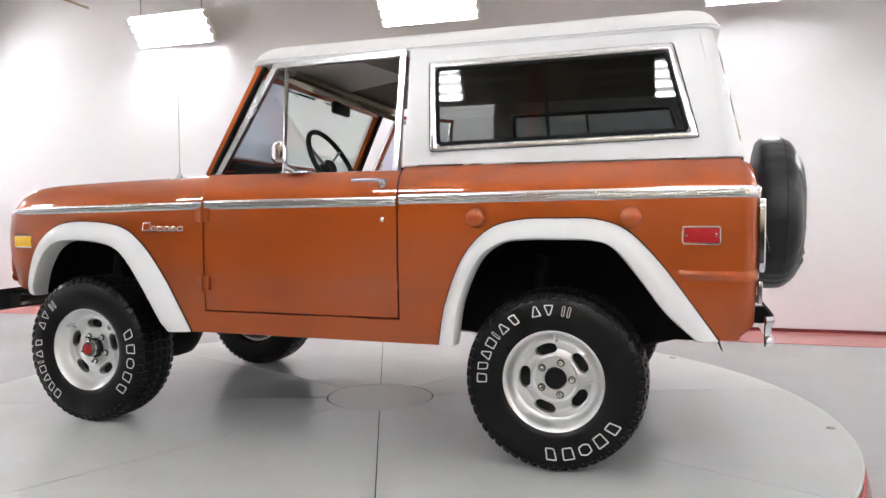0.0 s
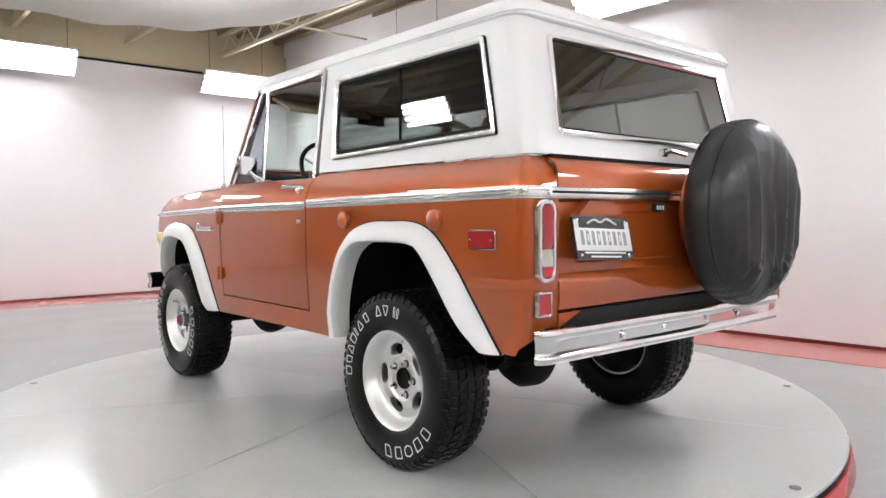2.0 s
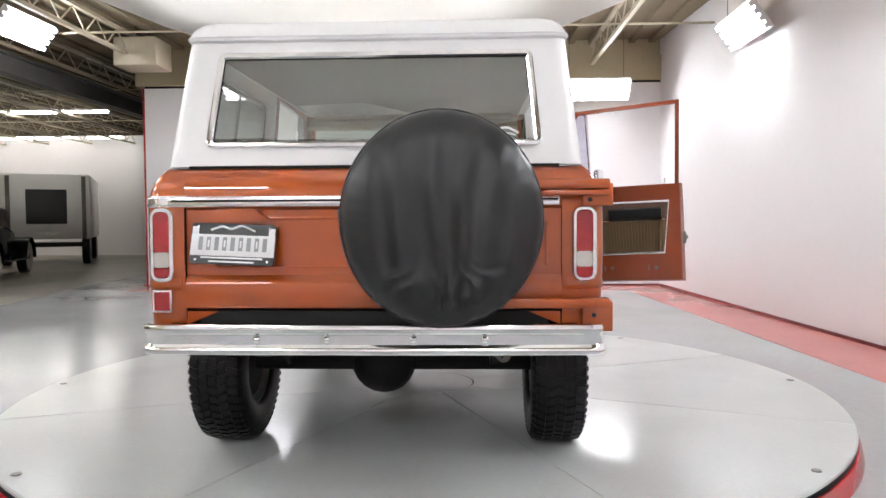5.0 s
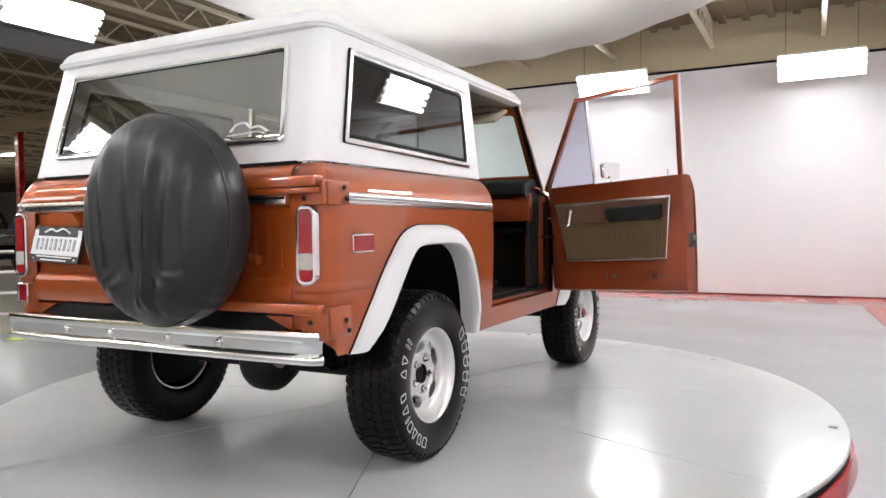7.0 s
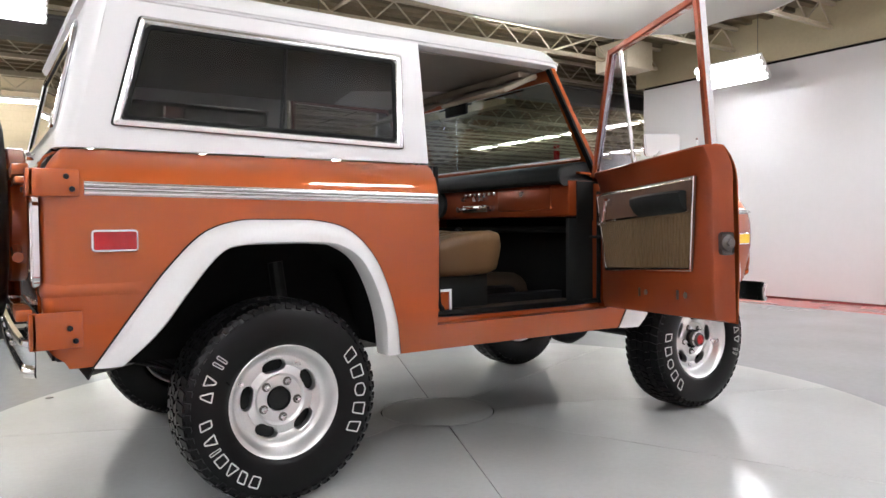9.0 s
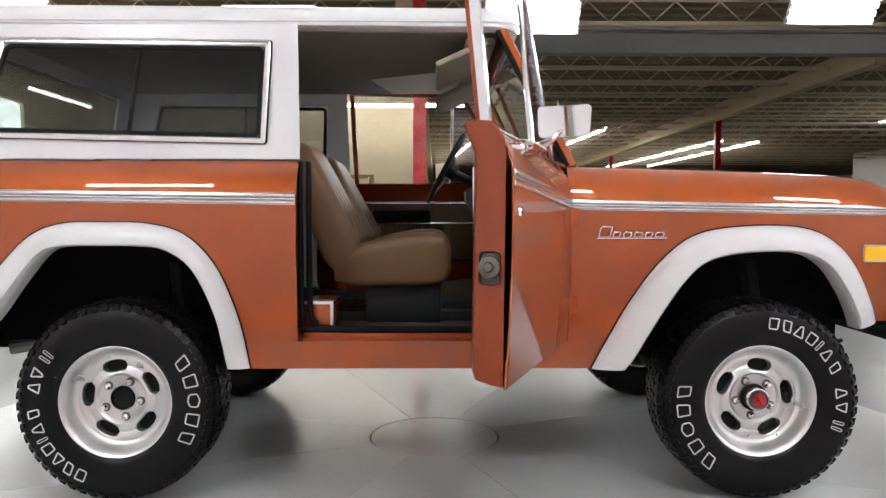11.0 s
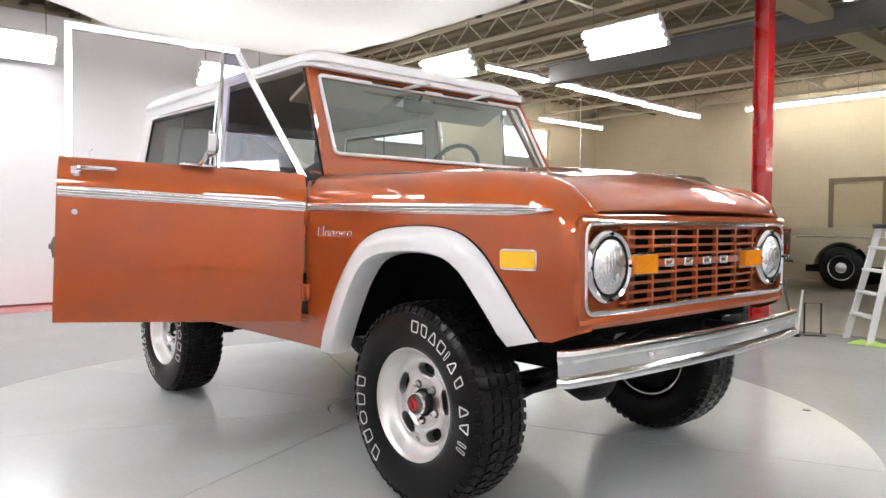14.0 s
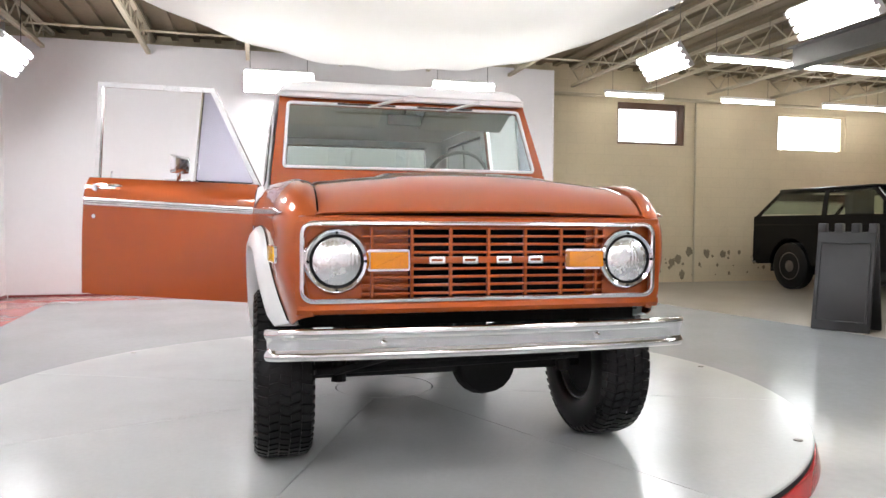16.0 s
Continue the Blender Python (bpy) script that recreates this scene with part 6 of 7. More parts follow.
# drapes: place across, lean, half width, depth
DRAPES = ((0.225, 0.10, 0.024, 0.014), (0.140, 0.06, 0.030, 0.027), (0.015, 0.03, 0.026, 0.018), (-0.070, -0.10, 0.024, 0.031), (-0.165, -0.16, 0.032, 0.024), (-0.245, -0.10, 0.022, 0.013))
rings = []
for k, (r, h) in enumerate(prof):
    ring = []
    front = 1.0 if k < len(face) else 0.0
    for i in range(192):
        a = 2 * math.pi * i / 192
        y, z = math.cos(a) * r, math.sin(a) * r
        # vinyl hangs from the upper rim in a few soft drapes and bunches up at its foot
        hang = min(1, max(0, (0.33 - z) / 0.22)) * (1 - 0.55 * min(1, max(0, (-0.08 - z) / 0.20)))
        sway = 0.016 * noise.noise(V((y * 3.0, z * 4.0, 3.1)))
        fold = sum(d * math.exp(-((y - c - lean * z - sway) / w) ** 2) for c, lean, w, d in DRAPES)
        foot = min(1, max(0, (-0.05 - z) / 0.16))
        crease = noise.noise(V((a * 4.5 + 2.0 * noise.noise(V((y * 8, z * 8, 1.7))), r * 5.0, 8.7)))
        crease = (1 - min(1, abs(crease) * 2.2)) ** 2
        edge = min(1, max(0, (0.338 - r) / 0.07))
        out = (0.85 * fold * hang + 0.014 * crease * foot * min(1, max(0, (r - 0.12) / 0.12))) * edge * front
        pucker = 0.006 * noise.noise(V((a * 7.0, r * 8.0, 4.4))) + 0.0015 * math.sin(a * 37 + 2 * math.sin(a * 5))
        pucker *= min(1, max(0, (r - 0.24) / 0.09)) * (0.45 + 0.55 * max(0, -math.sin(a)))
        rr = r + pucker * (0.6 if front else 1.0)
        ring.append(V((SC.x + h - out + 1.3 * pucker * front, SC.y + 0.978 * rr * math.cos(a), SC.z + 1.045 * rr * math.sin(a))))
    rings.append(ring)
loft(bm, rings)
sp = part("spare_wheel", bm, COVER, car, "spare wheel in a creased black vinyl cover")
bm = bmesh.new()
tube(bm, [V((SC.x - 0.046, SC.y + 0.978 * 0.357 * math.cos(a), SC.z + 1.045 * 0.357 * math.sin(a))) for a in [2 * math.pi * i / 96 for i in range(96)]], 0.0035, 6, closed=True)
part("piping", bm, COVER, sp)
part("mount_ring", lathe(bmesh.new(), [(0.200, 0.084), (0.236, 0.084), (0.242, 0.092), (0.242, 0.136), (0.236, 0.142), (0.200, 0.142)], 48, "x", SC), COPPER, sp, "copper carrier ring")
bm = bmesh.new()
carrier = part("spare_carrier", bm, COPPER, car, "copper swing-out spare carrier")
for z in (1.165, 0.735):
    bm = bmesh.new()
    # channel section arm and an angle plate bolted round the body corner
    box(bm, -1.990, -1.945, -0.868, -0.30, z - 0.017, z + 0.019, bevel=0.006)
    if z > 1:
        box(bm, -1.982, -1.940, -0.868, -0.60, z - 0.040, z - 0.019, bevel=0.005)
    part("arm", bm, COPPER, carrier)
    z0, z1 = (z - 0.078, z + 0.004) if z > 1 else (z - 0.105, z + 0.006)
    bm = bmesh.new()
    box(bm, -1.950, -1.815, -0.884, -0.872, z0, z1, bevel=0.003)
    box(bm, -1.958, -1.936, -0.884, -0.775, z0, z1, bevel=0.004)
    br = part("hinge_bracket", bm, COPPER, carrier)
    for dx, dz in ((-1.835, 0.022), (-1.850, 0.060)):
        part("bolt", lathe(bmesh.new(), [(0.0005, 0), (0.009, 0), (0.008, -0.006), (0.0005, -0.007)], 8, "y", (dx, -0.885, z0 + dz)), UNDER, br)
    for dy, dz in ((-0.800, 0.022), (-0.815, 0.060)):
        part("bolt", lathe(bmesh.new(), [(0.0005, 0), (0.009, 0), (0.008, -0.006), (0.0005, -0.007)], 8, "x", (-1.959, dy, z0 + dz)), UNDER, br)
bm = bmesh.new()
tube(bm, ((-1.965, -0.30, 1.145), (-1.965, -0.30, 0.755)), 0.02, 10)
tube(bm, ((-1.965, -0.15, 1.0), (-1.965, -0.60, 0.9)), 0.018, 8)
part("upright", bm, COPPER, carrier)

# ---------------------------------------------------------------- underside
for s, side in SIDES:
    part("frame_rail", boxes((-1.85, 1.62, s * 0.40 - 0.04, s * 0.40 + 0.04, 0.52, 0.64), bevel=0.006), UNDER, car)
    # arch liners
    for x0, x1 in ((-1.80, -0.66), (0.55, 1.66)):
        rows = []
        xm, rr = (x0 + x1) / 2, (x1 - x0) / 2
        pts = [(x0, 0.52), (x0 + 0.12, 0.76), (x0 + 0.30, 0.96), (xm, 1.02), (x1 - 0.30, 0.96), (x1 - 0.12, 0.78), (x1 - 0.02, 0.66 if x1 > 0 else 0.50)]
        for x, z in pts:
            rows.append([V((x, s * y, z)) for y in (min(0.848, flank(z) - 0.012 - (inset_at(x + 0.03, z - 0.08) if x > 0 else 0)), 0.70 if x < 1.5 else 0.66, 0.56, 0.50)])
        rows = [r + [V((r[-1].x, s * 0.485, 0.50))] for r in rows]
        part("arch_liner", sheet(rows, 0.004), LINER_SHADE, car)
    for x in (-WX, WX):
        bm = bmesh.new()
        for k in range(4):
            tube(bm, [(x - 0.52 + 0.05 * k, s * 0.46, 0.52), (x - 0.2, s * 0.46, 0.43 - 0.012 * k), (x + 0.2, s * 0.46, 0.43 - 0.012 * k), (x + 0.52 - 0.05 * k, s * 0.46, 0.52)], 0.008, 6)
        part("leaf_spring" if x < 0 else "radius_arm", bm, UNDER, car)
        bm = bmesh.new()
        tube(bm, ((x + 0.16, s * 0.52, 0.34), (x + 0.10, s * 0.50, 0.85)), 0.032, 10)
        part("shock_absorber", bm, UNDER, car)
for x, oy in ((-WX, 0.05), (WX, 0.18)):
    bm = bmesh.new()
    tube(bm, [(x, -0.66, WR), (x, 0.66, WR)], 0.042, 12)
    lathe(bm, [(0.0005, -0.15), (0.06, -0.14), (0.13, -0.08), (0.155, 0.0), (0.13, 0.08), (0.06, 0.12), (0.0005, 0.13)], 20, "x", (x, oy, WR))
    part("axle", bm, UNDER, car)
bm = bmesh.new()
tube(bm, ((-WX, 0.05, 0.40), (0.0, 0.05, 0.50)), 0.03, 10)
tube(bm, ((WX, 0.18, 0.40), (0.1, 0.15, 0.50)), 0.025, 10)
part("drive_shaft", bm, UNDER, car)
part("transfer_case", boxes((-0.15, 0.45, -0.20, 0.25, 0.42, 0.66), bevel=0.04), UNDER, car)
part("fuel_tank", boxes((-1.80, -1.35, -0.32, 0.36, 0.50, 0.68), bevel=0.05), UNDER, car)
for r in ((-0.30, -0.20, -0.40, 0.40, 0.48, 0.55), (0.55, 0.65, -0.40, 0.40, 0.50, 0.57), (-1.86, -1.80, -0.40, 0.40, 0.52, 0.62)):
    part("crossmember", boxes(r), UNDER, car)
bm = bmesh.new()
tube(bm, [(0.9, -0.34, 0.50), (0.2, -0.36, 0.46), (-0.7, -0.34, 0.46), (-1.1, -0.30, 0.58), (-1.75, -0.50, 0.50)], 0.028, 10)
part("exhaust_pipe", bm, STEEL, car)
bm = bmesh.new()
tube(bm, [(1.40, -0.62, 0.40), (1.42, 0.55, 0.43)], 0.016, 8)
tube(bm, [(1.48, 0.30, 0.62), (1.42, -0.55, 0.40)], 0.016, 8)
part("steering_link", bm, UNDER, car)

# ---------------------------------------------------------------- cabin
part("cabin_floor", boxes((-0.66, 0.56, -0.78, 0.78, 0.565, 0.60)), CARPET, car)
part("load_floor", boxes((-1.86, -0.66, -0.47, 0.47, 0.62, 0.65)), CARPET, car)
for s, side in SIDES:
    part("inner_side", boxes((-1.84, -0.60, min(s * 0.74, s * 0.756), max(s * 0.74, s * 0.756), 1.045, 1.24)), INNER, car)
    part("wheel_box", boxes((-1.80, -0.66, min(s * 0.48, s * 0.756), max(s * 0.48, s * 0.756), 1.03, 1.045), (-1.80, -0.66, min(s * 0.47, s * 0.485), max(s * 0.47, s * 0.485), 0.60, 1.045)), INNER, car)
    part("kick_panel", boxes((0.30, 0.55, min(s * 0.74, s * 0.76), max(s * 0.74, s * 0.76), 0.60, 1.02), (0.35, 0.55, min(s * 0.752, s * 0.766), max(s * 0.752, s * 0.766), 1.01, 1.20)), VINYL, car)


def bucket(y):
    st = part("seat", bmesh.new(), TAN, car, "tan vinyl bucket seat")
    rings = []
    for x, z0, z1, w, r in ((0.050, 0.83, 0.90, 0.17, 0.030), (0.042, 0.80, 0.935, 0.205, 0.045), (0.020, 0.775, 0.957, 0.228, 0.055), (-0.03, 0.76, 0.968, 0.240, 0.060), (-0.12, 0.755, 0.965, 0.246, 0.060), (-0.24, 0.755, 0.945, 0.246, 0.055), (-0.34, 0.755, 0.920, 0.24, 0.05), (-0.42, 0.77, 0.88, 0.22, 0.045)):
        sag = 0.012
        rings.append(rounded([V((x, y - w + 0.03, z0)), V((x, y + w - 0.03, z0)), V((x, y + w, z1 - 0.04)), V((x, y + w * 0.93, z1)), V((x, y, z1 - sag)), V((x, y - w * 0.93, z1)), V((x, y - w, z1 - 0.04))], r * 0.6, 3))
    cushion = part("cushion", loft(bmesh.new(), rings), TAN, st)
    bm = bmesh.new()
    for s in (-1, 1):
        tube(bm, catmull([(0.030, y + s * 0.19, 0.920), (0.0, y + s * 0.215, 0.940), (-0.12, y + s * 0.229, 0.938), (-0.34, y + s * 0.225, 0.893)], 5), 0.005, 6)
    part("welt", bm, TAN, cushion)
    rings = []
    for t, d, w in ((0.0, 0.13, 0.22), (0.07, 0.16, 0.245), (0.30, 0.15, 0.245), (0.52, 0.11, 0.235), (0.62, 0.09, 0.21), (0.655, 0.05, 0.17)):
        c = V((-0.37 - 0.30 * t, y, 0.84 + 0.74 * t))
        n = V((0.95, 0, 0.31))
        rings.append(rounded([c - n * d / 2 + V((0, -w, 0)), c - n * d / 2 + V((0, w, 0)), c + n * d / 2 + V((0, w, 0)), c + n * d / 2 + V((0, -w, 0))], 0.045, 3))
    part("backrest", loft(bmesh.new(), rings), TAN, st)
    bm = bmesh.new()
    for dy in (-0.15, -0.05, 0.05, 0.15):
        tube(bm, [V((0.0, y + dy, 0.956)), V((-0.12, y + dy, 0.958)), V((-0.33, y + dy, 0.918)), V((-0.315, y + dy, 0.95)), V((-0.485, y + dy, 1.25))], 0.006, 5)
    part("piping", bm, TAN, st)
    part("pedestal", boxes((-0.30, 0.01, y - 0.14, y + 0.14, 0.60, 0.77), bevel=0.01), VINYL, st)
    return st


bucket(0.36)
bucket(-0.36)
rs = part("rear_seat", bmesh.new(), TAN, car, "tan vinyl rear bench")
part("cushion", boxes((-1.40, -0.98, -0.48, 0.48, 0.78, 0.90), bevel=0.04), TAN, rs)
bm = boxes((-0.07, 0.07, -0.48, 0.48, 0.0, 0.42), bevel=0.04)
bmesh.ops.transform(bm, matrix=pose(-1.46, 0, 0.84, 0, -14, 0), verts=bm.verts)
part("backrest", bm, TAN, rs)
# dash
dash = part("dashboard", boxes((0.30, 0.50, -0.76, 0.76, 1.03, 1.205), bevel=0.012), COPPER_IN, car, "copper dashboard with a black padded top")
lip = [(0.262, 1.188), (0.246, 1.202), (0.240, 1.228), (0.248, 1.252), (0.268, 1.270), (0.34, 1.288), (0.425, 1.300), (0.438, 1.285), (0.465, 1.19)]
bm = loft(bmesh.new(), [[V((x + dx, y, z - dz)) for x, z in lip] for y, dx, dz in ((-0.752, 0.012, 0.012), (-0.744, 0.003, 0.004), (-0.73, 0, 0), (0.73, 0, 0), (0.744, 0.003, 0.004), (0.752, 0.012, 0.012))])
part("dash_pad", bm, VINYL, dash, "black dash pad")
part("glove_box", boxes((0.290, 0.302, -0.64, -0.22, 1.065, 1.175), bevel=0.006), COPPER_IN, dash)
part("radio", boxes((0.282, 0.302, -0.13, 0.10, 1.065, 1.105), bevel=0.003), CHROME, dash)
for y in (-0.11, -0.075, -0.04, 0.07):
    part("knob", lathe(bmesh.new(), [(0.0005, 0.262), (0.013, 0.262), (0.015, 0.30), (0.0005, 0.30)], 12, "x", (0, y, 1.140)), CHROME, dash)
part("gauge", lathe(bmesh.new(), [(0.0005, 0.280), (0.075, 0.280), (0.080, 0.302), (0.0005, 0.302)], 28, "x", (0, 0.36, 1.12)), VINYL, dash, "round instrument cluster")
part("parcel_shelf", boxes((0.40, 0.50, -0.75, 0.75, 0.95, 0.985), bevel=0.01), LINER_SHADE, dash)
for k in range(7):
    part("rocker_switch", boxes((0.282, 0.302, -0.21 + 0.045 * k, -0.185 + 0.045 * k, 1.155, 1.172), bevel=0.003), CHROME, dash)
for y in (-0.165, 0.125):
    part("radio_knob", lathe(bmesh.new(), [(0.0005, 0.265), (0.017, 0.265), (0.019, 0.302), (0.0005, 0.302)], 14, "x", (0, y, 1.085)), CHROME, dash)
part("glove_box_lock", lathe(bmesh.new(), [(0.0005, 0.278), (0.014, 0.278), (0.016, 0.292), (0.0005, 0.292)], 14, "x", (0, -0.43, 1.15)), CHROME, dash)
bm = bmesh.new()
tube(bm, [(0.56, 0.0, 0.62), (0.20, 0.0, 0.66), (-0.30, 0.0, 0.63)], [0.16, 0.14, 0.10], 14, flat=0.6)
part("transmission_hump", bm, CARPET, car)
for y in (0.30, 0.42, 0.56):
    bm = bmesh.new()
    tube(bm, [(0.50, y, 0.90), (0.44, y, 0.76)], 0.008, 6)
    box(bm, 0.415, 0.445, y - 0.03, y + 0.03, 0.70, 0.77, bevel=0.006)
    part("pedal", bm, BLACKPLASTIC, car)
# steering wheel
SWM = pose(0.04, 0.37, 1.288, 0, -62, 0)
sw = part("steering_wheel", bmesh.new(), VINYL, car, "thin black steering wheel with drilled metal spokes")
bm = bmesh.new()
tube(bm, [SWM @ V((0.195 * math.cos(a), 0.195 * math.sin(a), 0)) for a in [2 * math.pi * i / 40 for i in range(40)]], 0.013, 8, closed=True)
part("wheel_rim", bm, VINYL, sw)
for k in range(3):
    a = math.pi + 2 * math.pi * k / 3
    bm = bmesh.new()
    tube(bm, [SWM @ V((0.03 * math.cos(a), 0.03 * math.sin(a), -0.03)), SWM @ V((0.19 * math.cos(a), 0.19 * math.sin(a), 0))], 0.009, 6, flat=0.5)
    part("spoke", bm, ALU, sw)
bm = lathe(bmesh.new(), [(0.0005, -0.06), (0.04, -0.06), (0.042, -0.01), (0.03, 0.0), (0.0005, 0.0)], 20, "z")
bmesh.ops.transform(bm, matrix=SWM, verts=bm.verts)
part("horn_boss", bm, VINYL, sw)
bm = bmesh.new()
tube(bm, [SWM @ V((0, 0, -0.02)), SWM @ V((0.0, 0, -0.40))], 0.022, 8)
part("column", bm, VINYL, sw)
# mirror, visors, belts, shifter
bm = boxes((0.165, 0.19, -0.10, 0.10, 1.60, 1.665), bevel=0.01)
part("cabin_mirror", bm, VINYL, car, "black rear-view mirror")
bm = bmesh.new()
tube(bm, ((0.18, 0, 1.66), (0.235, 0, 1.72)), 0.008, 6)
part("mirror_stem", bm, VINYL, car)
for y in (-0.40, 0.40):
    bm = boxes((-0.20, 0.02, y - 0.27, y + 0.27, -0.012, 0.012), bevel=0.010)
    bmesh.ops.transform(bm, matrix=pose(0.17, 0, 1.695, 0, -24, 0), verts=bm.verts)
    part("sun_visor", bm, VISOR, car, "beige padded sun visor")
bm = bmesh.new()
tube(bm, [(0.25, 0.05, 0.60), (0.22, 0.05, 0.95)], 0.008, 6)
lathe(bm, [(0.0005, 0.94), (0.02, 0.95), (0.02, 0.975), (0.0005, 0.985)], 12, "z", (0.22, 0.05, 0))
part("gear_lever", bm, VINYL, car)
for s, side in SIDES:
    hb = part("heel_box", boxes((-0.505, -0.40, min(s * 0.50, s * 0.775), max(s * 0.50, s * 0.775), 0.60, 0.715), bevel=0.004), COPPER, car)
    part("edge_strip", boxes((-0.505, -0.394, min(s * 0.765, s * 0.779), max(s * 0.765, s * 0.779), 0.711, 0.721), (-0.404, -0.394, min(s * 0.765, s * 0.779), max(s * 0.765, s * 0.779), 0.612, 0.711)), PLATE_W, hb)
part("header_panel", boxes((0.10, 0.215, -0.64, 0.64, 1.69, 1.725), bevel=0.012), VISOR, car)
# aerial on the left cowl
bm = bmesh.new()
lathe(bm, [(0.0005, 1.205), (0.022, 1.205), (0.016, 1.225), (0.006, 1.245), (0.0005, 1.25)], 12, "z", (0.69, 0.735, 0))
tube(bm, [(0.69, 0.735, 1.24), (0.69, 0.735, 1.71)], 0.0022, 6)
part("aerial", bm, CHROME, car, "thin whip aerial")

# ---------------------------------------------------------------- things about the hall
BLACKPAINT = mat("black_car_paint", (0.004, 0.004, 0.0045), 0.20, 0, 0.1, 4, 60, coat=0.1, spec=0.12)
MAROON = mat("maroon_car_paint", (0.05, 0.012, 0.010), 0.3, 0, 0.1, 4, 60, coat=0.2, spec=0.25)
SANDPAINT = mat("sand_car_paint", (0.52, 0.46, 0.32), 0.35, 0, 0.05, 3, 60, coat=0.5)
BLUECAR = mat("dark_blue_car_paint", (0.02, 0.035, 0.10), 0.25, 0, 0.1, 4, 60, coat=0.8)
REDCAR = mat("red_car_paint", (0.34, 0.015, 0.015), 0.25, 0, 0.1, 4, 60, coat=0.8)
WHITECAR = mat("white_car_paint", (0.72, 0.72, 0.70), 0.35, 0, 0.04, 3, 60, coat=0.5)
DARKGLASS = mat("dark_car_glass", (0.02, 0.024, 0.024), 0.06, 0, 0.1, 4, 60, coat=1.0, coat_rough=0.0)


def road_wheel(parent, x, y, r, rim, wall=None):
    s = 1 if y > 0 else -1
    w = part("wheel", lathe(bmesh.new(), [(0.0005, -0.09), (r * 0.62, -0.095), (r * 0.9, -0.10), (r, -0.08), (r, 0.08), (r * 0.9, 0.10), (r * 0.62, 0.095), (0.0005, 0.03)], 28, "y", (x, y, r)), TYRE, parent)
    part("rim", lathe(bmesh.new(), [(r * 0.6, s * 0.092), (r * 0.58, s * 0.10), (r * 0.5, s * 0.085), (r * 0.3, s * 0.07), (r * 0.16, s * 0.10), (0.0005, s * 0.105)], 24, "y", (x, y, r)), rim, w)
    if wall:
        part("whitewall", lathe(bmesh.new(), [(r * 0.64, s * 0.098), (r * 0.66, s * 0.103), (r * 0.84, s * 0.106), (r * 0.86, s * 0.10)], 28, "y", (x, y, r)), wall, w)
    return w


